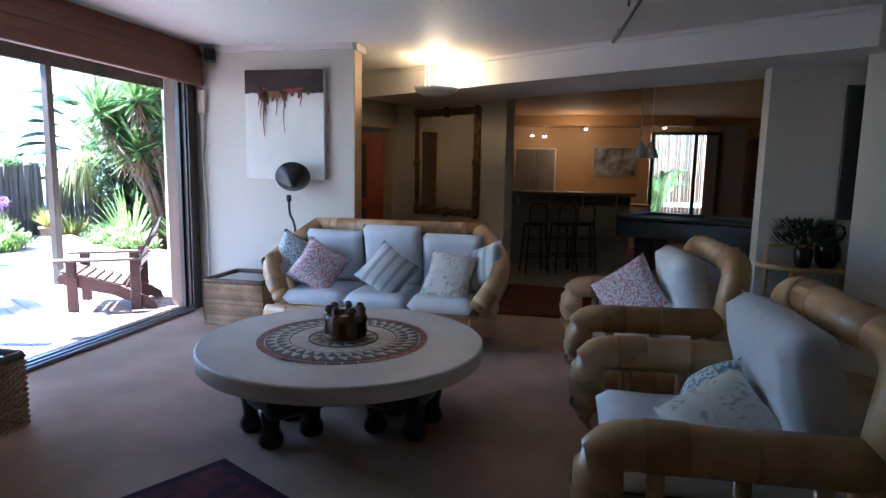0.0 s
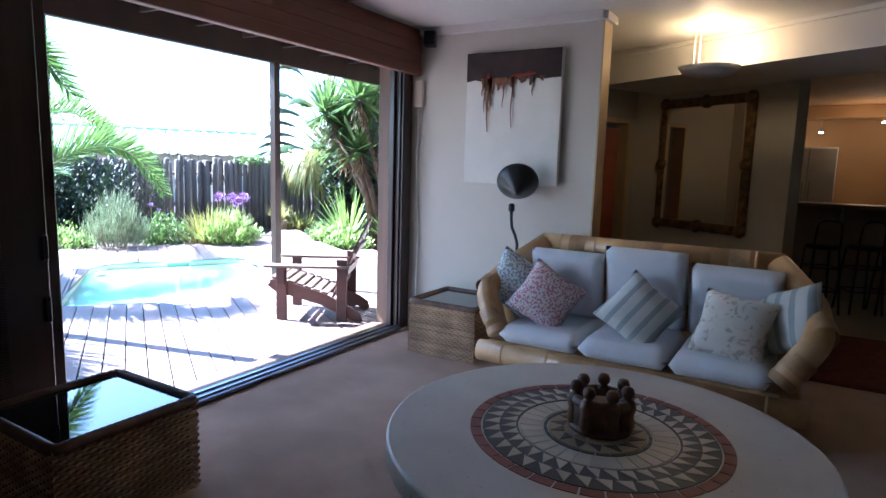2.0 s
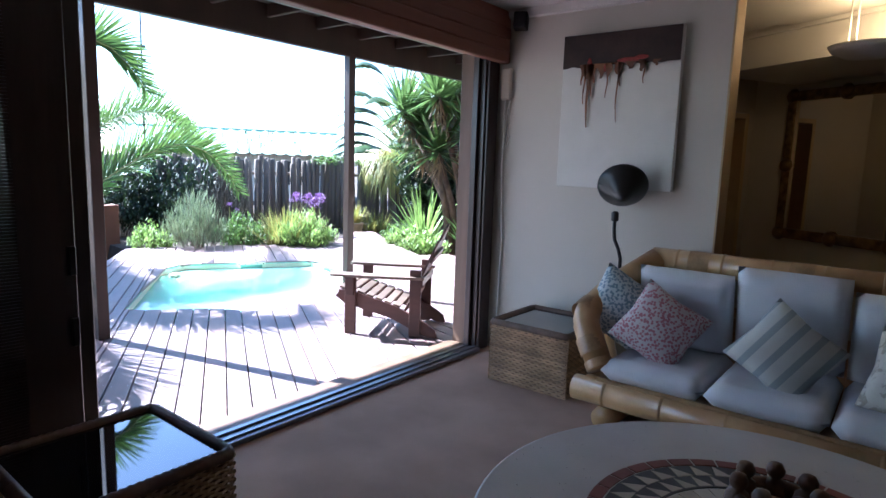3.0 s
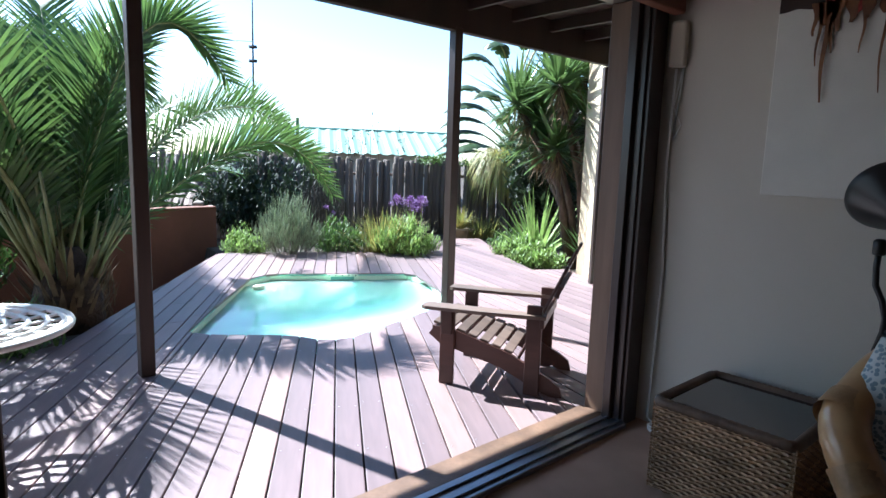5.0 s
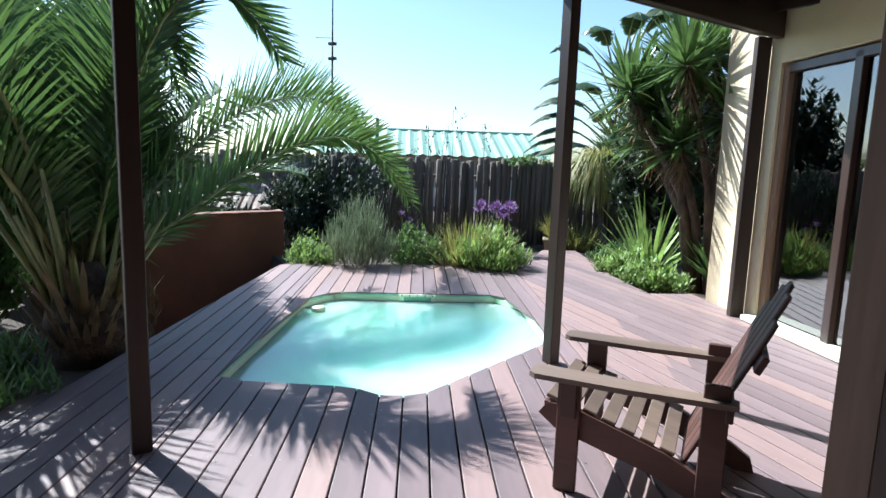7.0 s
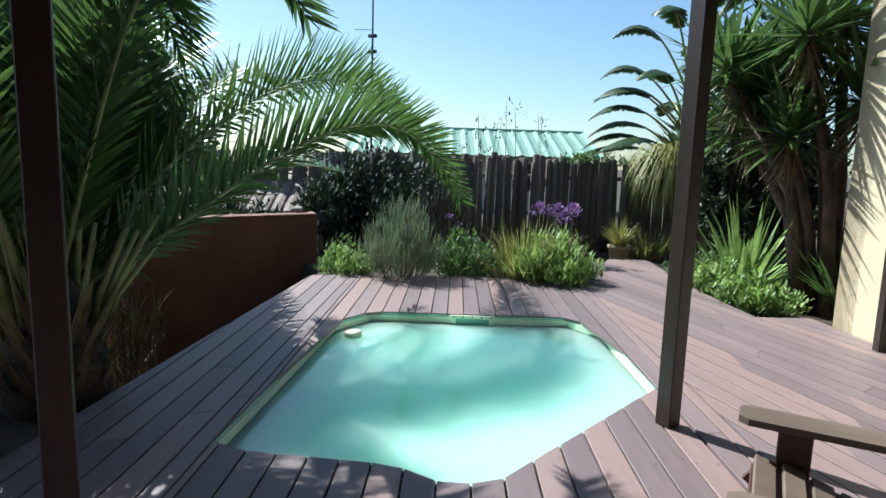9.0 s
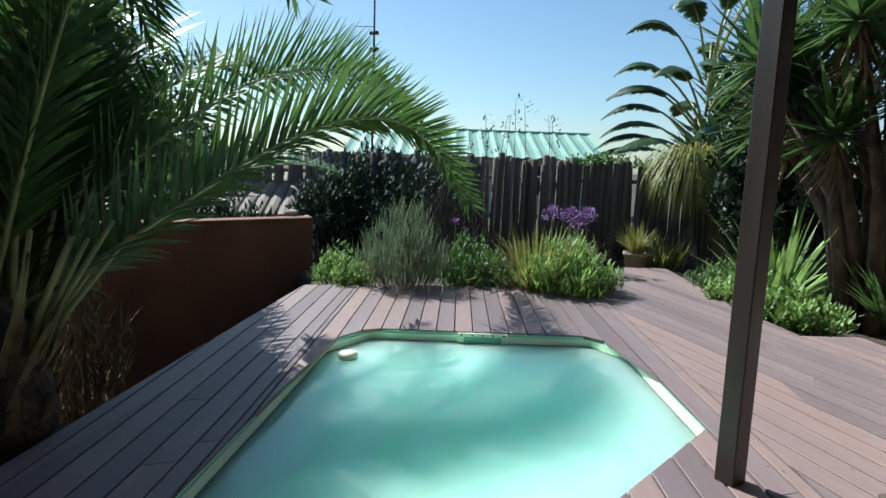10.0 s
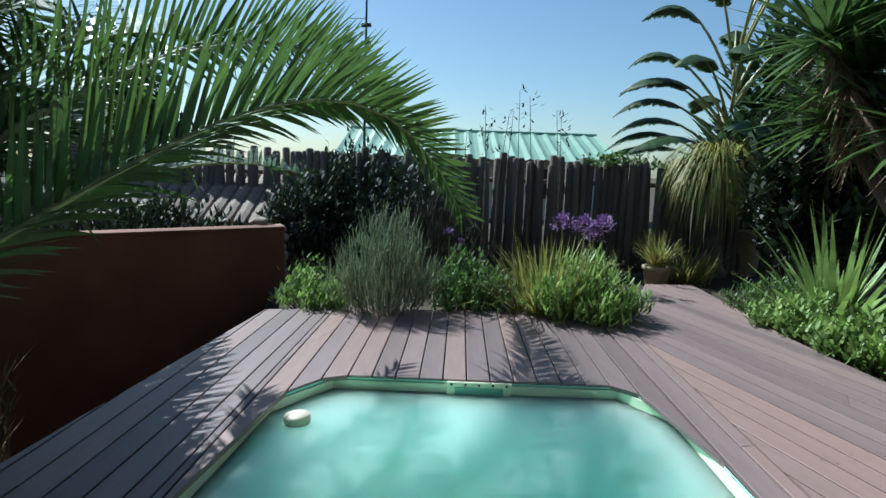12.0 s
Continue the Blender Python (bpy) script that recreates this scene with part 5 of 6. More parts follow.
rock(pose(-12.6, 6.12, 0.59), (0.12, 0.09, 0.05), "pale stone on the garden wall end", 1)
for k in range(7):
    rock(pose(-12.64, 6.34 + 0.03 * (k % 2), -0.14 + 0.105 * k), (0.11, 0.09, 0.065), "pale stone in the rough wall end", 3 + k)


# ---- fence, far roofs, mast ----
FO = Vector((-12.6, 9.9))
FD = Vector((0.50, 0.866))
grey_pole = mat("weathered_poles", (0.15, 0.118, 0.094), 0.9, vary=0.2, scale=5, fine=40, bump=0.5, stretch=(1, 1, 0.15), per_object=0.25)
fence = thing("pole_fence", pose(0, 0, -0.16), "weathered upright pole fence along the garden", "fence")
rnd = random.Random(11)
pole_mesh = []
for k in range(4):
    h = 1.66 + 0.035 * k
    pole_mesh.append(part("pole", tube(bmesh.new(), [(0, 0, 0), (0.005 * k, 0, h * 0.5), (0, 0.006, h), (0, 0.006, h + 0.02)], [0.061, 0.059, 0.056, 0.034], 8), grey_pole, fence, "", True))
for k in range(124):
    s = -7.0 + k * 0.1
    p = FO + FD * s
    if k < 4:
        o = pole_mesh[k]
    else:
        o = new("pole", pole_mesh[rnd.randrange(4)].data)
        o.parent = fence
    o.matrix_local = pose(p.x + rnd.uniform(-0.012, 0.012), p.y + rnd.uniform(-0.012, 0.012), rnd.uniform(-0.13, -0.07), rnd.uniform(-1.5, 1.5), rnd.uniform(-1.5, 1.5), rnd.uniform(0, 360))
for z in (0.35, 1.3):
    a, b = FO + FD * -7.1, FO + FD * 5.3
    part("rail", tube(bmesh.new(), [(a.x - 0.09, a.y + 0.05, z), (b.x - 0.09, b.y + 0.05, z)], 0.035, 8), grey_pole, fence)
lamp_p = FO + FD * -1.0
gl = thing("garden_lamp", pose(lamp_p.x + 0.1, lamp_p.y - 0.03, 0.95, 0, 0, 60), "small grey lantern fixed on the pole fence", "garden lamp")
part("body", lathe(bmesh.new(), [(0.05, 0), (0.06, 0.02), (0.05, 0.16), (0.07, 0.17), (0.02, 0.23)], 10), M_STEEL, gl, "", True)
part("arm", tube(bmesh.new(), [(0, 0, 0.2), (0, 0.02, 0.34)], 0.012, 6), M_STEEL, gl)

green_roof = mat("green_roof_sheet", (0.26, 0.40, 0.31), 0.5, vary=0.08, scale=1, fine=20, bump=0.05)
far_wall = mat("far_house_wall", (0.50, 0.46, 0.40), 0.85, vary=0.08)


def far_house():
    o = FO + Vector((-0.866, 0.5)) * 12 + FD * -1.4
    h = thing("far_house", pose(o.x, o.y, -0.16, 0, 0, 60), "low house with a green corrugated roof beyond the fence", "house")
    part("wall", boxes(((7.8, 5.0, 1.9), (1.2, 0, 0.95))), far_wall, h)
    bm = bmesh.new()
    rows = 57
    top, bot = [], []
    for k in range(rows + 1):
        x = -3.0 + 8.4 * k / rows
        up = 0.05 if k % 3 == 0 else 0.0
        bot.append(bm.verts.new((x, -3.2, 1.78 + up)))
        top.append(bm.verts.new((x, 0.0, 2.75 + up)))
    for k in range(rows):
        bm.faces.new((bot[k], bot[k + 1], top[k + 1], top[k]))
    part("roof", bm, green_roof, h)
    part("ridge", tube(bmesh.new(), [(-3.0, 0, 2.76), (5.4, 0, 2.76)], 0.07, 8), green_roof, h)
    part("flue", tube(bmesh.new(), [(-0.6, -2.6, 1.8), (-0.6, -2.6, 3.0)], 0.06, 8), mat("green_pipe", (0.05, 0.11, 0.06), 0.6), h)
    for x in (-1.6, 0.9, 3.4):
        part("window", boxes(((1.0, 0.06, 0.9), (x, -2.52, 1.1))), M_BLACK, h)


far_house()


def tiled_house():
    h = thing("tiled_house", pose(-13.35, 6.5, -0.8, 0, 0, 62), "neighbouring house with a pale tiled roof", "house")
    tile = mat("pale_roof_tile", (0.27, 0.20, 0.16), 0.8, vary=0.15, per_object=0.2)
    part("wall", boxes(((4.2, 2.5, 1.3), (-1.5, 1.4, 0.65))), far_wall, h)
    bm = bmesh.new()
    lathe(bm, [(0.09, 0.0), (0.11, 0.30)], 8)
    for v in bm.verts:
        v.co = Vector((v.co.x, v.co.z, max(0, v.co.y) * 0.5))
    first = None
    for r in range(6):
        for k in range(16):
            if first is None:
                o = part("roof_tile", bm, tile, h)
                first = o.data
            else:
                o = new("roof_tile", first)
                o.parent = h
            o.matrix_local = pose(-3.3 + 0.2 * k, 0.0 + 0.24 * r, 1.26 + 0.10 * r, 22, 0, 0)
    part("roof_deck", boxes(((3.4, 1.7, 0.04), (-1.8, 0.75, 1.52), (22, 0, 0))), tile, h)
    part("barge_board", boxes(((0.05, 1.8, 0.16), (-0.02, 0.72, 1.53), (22, 0, 0))), M_TRIM, h)


tiled_house()


def mast():
    a = thing("radio_mast", pose(-19.2, 10.1, -0.16), "thin lattice-less radio mast with short aerials", "mast")
    part("pole", tube(bmesh.new(), [(0, 0, 0), (0, 0, 4.4), (0, 0, 6.9)], [0.035, 0.03, 0.012], 6), M_BLACK, a)
    for z in (4.35, 4.75):
        part("bracket", tube(bmesh.new(), [(-0.08, -0.08, z), (0.08, 0.08, z)], 0.05, 6), M_BLACK, a)
    part("aerial", tube(bmesh.new(), [(-0.25, -0.4, 4.9), (0.02, 0.02, 4.9)], 0.01, 5), M_STEEL, a)


mast()


# ---- outdoor furniture ----
def adirondack():
    """Low slatted garden chair: front towards -y."""
    o = thing("garden_chair", pose(-4.585, 5.46, DECK + 0.002, 0, 0, -59), "dark red-brown slatted wooden garden chair on the deck", "chair")
    wood = mat("chair_redwood", (0.085, 0.034, 0.024), 0.5, vary=0.2, scale=5, fine=50, bump=0.25, stretch=(1, 0.15, 1), per_object=0.2)
    worn = mat("chair_worn_top", (0.18, 0.125, 0.095), 0.55, vary=0.2, scale=6, fine=50, bump=0.3, stretch=(1, 0.15, 1), per_object=0.2)
    hw = 0.28
    for sx in (-1, 1):
        # sloping side rail with rounded rear end
        bm = bmesh.new()
        prof = [(-0.50, 0.33), (-0.46, 0.385), (-0.36, 0.385), (0.05, 0.26), (0.32, 0.125), (0.40, 0.07), (0.42, 0.0), (0.33, 0.0), (0.26, 0.03), (0.0, 0.155), (-0.42, 0.27)]
        lo = [bm.verts.new((sx * hw - 0.014, y, z)) for y, z in prof]
        hi = [bm.verts.new((sx * hw + 0.014, y, z)) for y, z in prof]
        bm.faces.new(lo)
        bm.faces.new(hi)
        for k in range(len(prof)):
            j = (k + 1) % len(prof)
            bm.faces.new((lo[k], lo[j], hi[j], hi[k]))
        part("side_rail", bm, wood, o)
        part("front_leg", boxes(((0.03, 0.10, 0.52), (sx * (hw + 0.03), -0.36, 0.26), None, 0.004)), wood, o)
        part("back_leg", boxes(((0.03, 0.10, 0.60), (sx * (hw + 0.03), 0.22, 0.30), None, 0.004)), wood, o)
        bm = bmesh.new()
        outline = [(-0.07, -0.50), (-0.045, -0.53), (0.045, -0.53), (0.07, -0.50), (0.065, -0.1), (0.03, 0.30), (-0.04, 0.30), (-0.06, -0.1)]
        prism(bm, [(sx * (hw + 0.045) + x * 1.0, y) for x, y in outline], 0.52, 0.543)
        part("armrest", bm, worn, o, "sun-worn armrest")
        part("arm_brace", boxes(((0.022, 0.07, 0.16), (sx * (hw + 0.055), -0.36, 0.43), None, 0.003)), wood, o)
    for k in range(7):
        y = -0.44 + 0.082 * k
        z = 0.405 - 0.0 if y < -0.36 else 0.395 - (y + 0.36) * 0.31
        part("seat_slat", boxes(((0.56, 0.064, 0.018), (0, y, z), (-15, 0, 0), 0.003)), worn, o)
    part("front_apron", boxes(((0.56, 0.02, 0.08), (0, -0.47, 0.345), (0, 0, 0), 0.003)), wood, o)
    lean = 24
    for k in range(5):
        x = (k - 2) * 0.105
        length = 0.86 - 0.035 * (k - 2) ** 2
        m = pose(x * 0.94, 0.11, 0.20, -lean, 0, 0)
        s = part("back_slat", boxes(((0.092, 0.02, length), (0, 0, length / 2), None, 0.006)), wood, o)
        s.matrix_local = m
    for z, off in ((0.16, 0.0), (0.56, 0.0)):
        part("back_rail", boxes(((0.62 if off == 0 and z > 0.3 else 0.5, 0.028, 0.075), (0, 0.025, z), None, 0.004)), wood, o).matrix_local = pose(0, 0.11, 0.20, -lean)
    part("cross_rail", boxes(((0.66, 0.03, 0.07), (0, 0.27, 0.49), None, 0.004)), wood, o)
    return o


adirondack()


def patio_table():
    t = thing("patio_table", pose(-5.32, 2.47, DECK), "round white cast-metal patio table with a pierced top", "table")
    wm = mat("white_cast_metal", (0.76, 0.75, 0.72), 0.45, vary=0.05, fine=60, bump=0.1)
    part("hub", lathe(bmesh.new(), [(0.05, 0.64), (0.06, 0.65), (0.06, 0.665), (0.05, 0.67)], 16), wm, t)
    for r in (0.12, 0.2, 0.28, 0.36, 0.43):
        n_ = int(r * 52)
        part("lattice_ring", tube(bmesh.new(), [(r * math.cos(a), r * math.sin(a), 0.655 + 0.004 * (k % 2)) for k, a in enumerate([2 * math.pi * k / 48 for k in range(49)])], 0.014, 6, False), wm, t, "", True)
        for k in range(n_):
            a = 2 * math.pi * k / n_
            part("lattice_bar", boxes(((0.075, 0.022, 0.012), ((r - 0.04) * math.cos(a), (r - 0.04) * math.sin(a), 0.655), (0, 0, math.degrees(a) + 25))), wm, t)
    part("rim", tube(bmesh.new(), [(0.46 * math.cos(a), 0.46 * math.sin(a), 0.652) for a in [2 * math.pi * k / 48 for k in range(49)]], 0.018, 8, False), wm, t, "", True)
    for k in range(3):
        a = k * 2 * math.pi / 3 + 0.4
        c_, s_ = math.cos(a), math.sin(a)
        part("leg", tube(bmesh.new(), [(0.06 * c_, 0.06 * s_, 0.64), (0.07 * c_, 0.07 * s_, 0.35), (0.16 * c_, 0.16 * s_, 0.1), (0.27 * c_, 0.27 * s_, 0.0)], 0.016, 8), wm, t, "", True)


patio_table()


# ---- plants ----
M_PALM = mat("palm_leaf", (0.102, 0.17, 0.038), 0.34, vary=0.2, scale=5, fine=30, bump=0.05, per_island=0.35, trans=0.38, colour2=(0.08, 0.14, 0.042))
M_PALMSTEM = mat("palm_stem", (0.33, 0.32, 0.12), 0.4, vary=0.2)
M_DRY = mat("dry_leaf", (0.30, 0.20, 0.11), 0.85, vary=0.25, per_island=0.3, trans=0.15)
M_YUCCA = mat("yucca_leaf", (0.13, 0.21, 0.06), 0.3, vary=0.2, per_island=0.35, trans=0.35)
M_STRELI = mat("paddle_leaf", (0.06, 0.11, 0.04), 0.4, vary=0.2, per_island=0.25, trans=0.3)
M_GRASS = mat("weeping_leaf", (0.28, 0.32, 0.085), 0.5, vary=0.25, per_island=0.35, trans=0.3, colour2=(0.34, 0.28, 0.08))
M_HEDGE = mat("shrub_leaf", (0.14, 0.24, 0.055), 0.55, vary=0.25, per_island=0.4, trans=0.3)
M_LIGHTLEAF = mat("light_shrub_leaf", (0.32, 0.46, 0.12), 0.55, vary=0.25, per_island=0.4, trans=0.35)
M_LAVENDER = mat("grey_green_leaf", (0.26, 0.32, 0.18), 0.7, vary=0.25, per_island=0.35, trans=0.2)
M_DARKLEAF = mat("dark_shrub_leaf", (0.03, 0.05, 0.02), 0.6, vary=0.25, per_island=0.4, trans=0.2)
M_FLOWER = mat("purple_flower", (0.33, 0.17, 0.42), 0.7, vary=0.2, per_island=0.3, trans=0.2)
M_BARK = mat("grey_bark", (0.17, 0.13, 0.10), 0.9, vary=0.25, scale=8, fine=40, bump=0.8, dist=0.02)
M_YUCCABARK = mat("yucca_bark", (0.15, 0.095, 0.065), 0.9, vary=0.3, scale=8, fine=40, bump=0.9, stretch=(1, 1, 0.4), dist=0.02)
M_PALMBARK = mat("palm_bark", (0.12, 0.075, 0.045), 0.95, vary=0.3, scale=9, fine=30, bump=1.0, dist=0.03)


def strip(v, f, base, direction, length, width, droop=0.3, n=3, fold=0.0, normal=None):
    """A tapering leaf blade that bends down towards its tip."""
    d = Vector(direction).normalized()
    side = d.cross(Vector(normal) if normal else Vector((0, 0, 1)))
    if side.length < 0.05:
        side = Vector((1, 0, 0))
    side.normalize()
    p = Vector(base)
    o = len(v)
    step = length / n
    for k in range(n + 1):
        t = k / n
        w = width * (1 - t) ** 0.7 * (0.65 + 0.35 * min(1, 4 * t)) / 2 if k < n else 0
        if k < n:
            v.append(tuple(p - side * w))
            v.append(tuple(p + side * w))
        else:
            v.append(tuple(p))
        p = p + d * step
        d = (d + Vector((0, 0, -droop / n * (0.5 + t)))).normalized()
    for k in range(n - 1):
        a = o + 2 * k
        f.append((a, a + 1, a + 3, a + 2))
    a = o + 2 * (n - 1)
    f.append((a, a + 1, a + 2))


def bez(p0, p1, p2, p3, t):
    return p0 * (1 - t) ** 3 + p1 * 3 * t * (1 - t) ** 2 + p2 * 3 * t * t * (1 - t) + p3 * t ** 3


def frond(parent, p0, p1, p2, p3, leaf=0.42, pairs=62, seed=0, material=None, rise=(0.25, 0.55), wide=0.036, hang=0.0, spread=(0.7, 0.9), bend=0.35, upright=False):
    """A feather palm leaf: bent midrib with two rows of leaflets."""
    r = random.Random(seed)
    pts = [Vector(p) for p in (p0, p1, p2, p3)]
    v, f = [], []
    bm_pts = [bez(*pts, k / 14) for k in range(15)]
    for k in range(pairs):
        t = 0.12 + 0.88 * k / (pairs - 1)
        c = bez(*pts, t)
        tan = (bez(*pts, min(1, t + 0.02)) - bez(*pts, max(0, t - 0.02))).normalized()
        side = tan.cross(Vector((0, 0, 1)))
        if side.length < 0.1:
            side = Vector((1, 0, 0))
        side.normalize()
        up = side.cross(tan)
        size = leaf * (0.35 + 0.65 * math.sin(math.pi * min(1, 0.12 + 0.86 * t))) * r.uniform(0.9, 1.1)
        for s in (-1, 1):
            if upright:
                # the blade stands on edge: one row rises, the other hangs
                lean = side * r.uniform(-0.12, 0.12) + side * 0.2 * s
                if s > 0:
                    dirn = lean + up * r.uniform(0.8, 0.95) + tan * (0.35 + 0.75 * t)
                else:
                    dirn = lean - up * r.uniform(0.3, 0.55) + tan * (0.6 + 0.5 * t)
                strip(v, f, c, dirn, size * (1.0 if s > 0 else 0.75), wide, 0.1 if s > 0 else 0.5, 3, normal=side)
                if s > 0 and k % 2:
                    strip(v, f, c, dirn + side * r.uniform(0.2, 0.5), size * 0.9, wide, 0.15, 3, normal=side)
                if k % 2:
                    strip(v, f, c, side * s * r.uniform(0.75, 0.95) + tan * (0.6 + 0.4 * t) + up * r.uniform(-0.1, 0.3), size * 0.9, wide, 0.3, 3, normal=up)
                continue
            dirn = side * s * r.uniform(*spread) + tan * (0.55 + 0.5 * t) + up * r.uniform(*rise)
            strip(v, f, c, dirn, size, wide, bend, 3, normal=up)
            if r.random() < hang:
                strip(v, f, c, side * s * r.uniform(0.3, 0.8) + tan * (0.5 + 0.4 * t) - up * r.uniform(0.2, 0.9), size * r.uniform(0.7, 1.0), wide, 0.7, 3, normal=side)
    ob = mesh_from("frond", v, f, material or M_PALM, parent)
    rib = part("midrib", tube(bmesh.new(), bm_pts, [0.022 * (1 - 0.85 * k / 14) for k in range(15)], 6), M_PALMSTEM, ob, "", True)
    return ob


def date_palm():
    t = thing("date_palm", pose(-8.05, 3.35, -0.16), "young feather palm with long arching green fronds by the deck", "palm tree")
    part("trunk", lathe(bmesh.new(), [(0.24, 0), (0.30, 0.1), (0.28, 0.3), (0.22, 0.55), (0.12, 0.75)], 14), M_PALMBARK, t, "", True)
    v, f = [], []
    r = random.Random(2)
    for k in range(110):
        a = r.uniform(0, 6.28)
        z = r.uniform(0.05, 0.6)
        strip(v, f, (0.24 * math.cos(a), 0.24 * math.sin(a), z), (math.cos(a), math.sin(a), 1.6), r.uniform(0.15, 0.45), 0.07, 0.1, 2)
    tagged(mesh_from("dry_fibre", v, f, M_DRY, t, False, "dry cut leaf bases"), kind="stuff")
    # the long fronds that arch over the pool corner
    big = [
        ((-0.33, 1.01, 1.05), (-0.76, 2.36, 2.70), (-1.10, 3.40, 1.12)),
        ((-1.08, 1.38, 2.47), (-2.20, 2.85, 2.65), (-3.0, 3.85, 1.75)),
        ((0.02, 0.25, 1.40), (-0.02, 0.60, 3.85), (0.15, 1.44, 2.37)),
        ((-0.5, 0.5, 1.1), (-1.2, 1.5, 1.6), (-2.0, 2.5, 1.35)),
        ((-0.7, 0.5, 1.8), (-1.5, 1.4, 2.5), (-2.3, 2.2, 2.1)),
    ]
    for k, (a, b, c_) in enumerate(big):
        if k < 3:
            frond(t, (0, 0, 0.61), a, b, c_, 0.62, 92, 40 + k, None, (0.62, 0.95), 0.036, 0.0, (0.34, 0.52), 0.12, True)
        else:
            frond(t, (0, 0, 0.55), a, b, c_, 0.50, 70, 40 + k, None, (0.2, 0.8), 0.034, 0.15)
    # the crown: fronds at set headings, each with its own reach and height
    crown = []
    for k in range(17):
        crown.append((2.60 + 0.042 * k, 1.7 + 0.11 * (k * 7 % 17), 1.35 + 0.09 * (k * 9 % 17)))
    for k in range(7):
        crown.append((3.3 + 0.1 * k, 1.3 + 0.11 * (k * 3 % 7), 1.3 + 0.2 * (k * 5 % 7)))
    for k in range(7):
        crown.append((2.9 + 0.21 * k, 1.5 + 0.14 * (k * 3 % 7), 2.3 + 0.18 * (k * 5 % 7)))
    for k in range(7):
        crown.append((4.25 + 0.22 * k, 1.3 + 0.16 * (k * 2 % 5), 1.5 + 0.3 * (k * 3 % 5)))
    for k in range(4):
        crown.append((1.75 + 0.28 * k, 0.7 + 0.12 * k, 2.5 + 0.2 * (k % 2)))
    for k, (a, reach, h) in enumerate(crown):
        a += r.uniform(-0.06, 0.06)
        c_, s_ = math.cos(a), math.sin(a)
        frond(t, (0.12 * c_, 0.12 * s_, 0.5), (0.26 * reach * c_, 0.26 * reach * s_, 0.5 + 0.62 * h), (0.66 * reach * c_, 0.66 * reach * s_, 0.55 + 1.02 * h), (1.12 * reach * c_, 1.12 * reach * s_, 0.35 + 0.72 * h), 0.54, 78 if k < 24 else 64, 60 + k, None, (0.15, 0.8), 0.05 if k < 24 else 0.038)
    # low arching fronds over the drop and beside the deck
    for k in range(14):
        a = 2.55 + 0.1 * k
        reach, h = 0.9 + 0.1 * (k * 5 % 14), 0.75 + 0.085 * (k * 9 % 14)
        c_, s_ = math.cos(a), math.sin(a)
        frond(t, (0.12 * c_, 0.12 * s_, 0.4), (0.3 * reach * c_, 0.3 * reach * s_, 0.4 + 0.6 * h), (0.75 * reach * c_, 0.75 * reach * s_, 0.5 + h), (1.1 * reach * c_, 1.1 * reach * s_, 0.3 + 0.7 * h), 0.46, 56, 160 + k, None, (0.2, 0.9), 0.048)
    # bare yellow-green stalk feet that fan out of the trunk
    for k in range(34):
        a = r.uniform(0, 6.283)
        c_, s_ = math.cos(a), math.sin(a)
        lean, h = r.uniform(0.12, 0.42), r.uniform(0.6, 1.15)
        pts = [(0.15 * c_, 0.15 * s_, 0.25), (0.18 * c_ + 0.4 * lean * c_, 0.18 * s_ + 0.4 * lean * s_, 0.3 + 0.5 * h), (0.2 * c_ + lean * c_, 0.2 * s_ + lean * s_, 0.3 + h)]
        part("stalk", tube(bmesh.new(), pts, [0.03, 0.02, 0.012], 5), M_PALMSTEM, t, "", True)
    return t


date_palm()


def sword_head(v, f, centre, count, length, r, low=-0.5, width=0.05, droop=0.35):
    for k in range(count):
        a = r.uniform(0, 6.283)
        e = r.uniform(low, 1.2)
        d = Vector((math.cos(a) * math.cos(e), math.sin(a) * math.cos(e), math.sin(e)))
        strip(v, f, Vector(centre) + d * 0.05, d, length * r.uniform(0.75, 1.1), width, droop * r.uniform(0.5, 1.6), 3)


def yucca_tree():
    t = thing("yucca_tree", pose(-7.50, 10.22, -0.16), "tall yucca with leaning grey trunks and sword-leaf heads", "yucca")
    r = random.Random(8)
    heads = []
    for fx, fy, hx_, hy_, hz_ in ((0, 0, -0.1, -0.5, 1.85), (0.25, 0.1, 0.5, -0.4, 2.15), (-0.15, 0.15, -0.6, -0.4, 2.3), (0.1, 0.2, 0.1, -0.2, 2.95), (0.05, 0.2, -0.55, 0.2, 2.85), (0.3, 0.2, 0.5, 0.1, 2.8), (-0.1, 0.0, -0.9, -0.1, 2.0), (0.0, -0.1, -0.75, -0.7, 2.55), (0.2, -0.05, 0.15, -0.85, 2.75)):
        heads.append(((fx, fy, 0), (fx * 0.8 + hx_ * 0.25, fy * 0.8 + hy_ * 0.25, hz_ * 0.5), (hx_, hy_, hz_)))
    for k, pts in enumerate(heads):
        part("trunk", tube(bmesh.new(), pts, [0.075, 0.06, 0.05], 10), M_YUCCABARK, t, "", True)
        v, f = [], []
        sword_head(v, f, pts[2], 105, 0.86, r, -0.5, 0.088, 0.3)
        mesh_from("leaf_head", v, f, M_YUCCA, t)
        v, f = [], []
        for q in range(60):
            a = r.uniform(0, 6.283)
            d = Vector((math.cos(a), math.sin(a), -r.uniform(0.6, 2.0)))
            c_ = Vector(pts[1]).lerp(Vector(pts[2]), r.uniform(0.72, 1.0))
            strip(v, f, c_, d, r.uniform(0.3, 0.6), 0.03, 0.5, 2)
        mesh_from("dry_skirt", v, f, M_DRY, t, False, "hanging dead leaves")
    return t


yucca_tree()


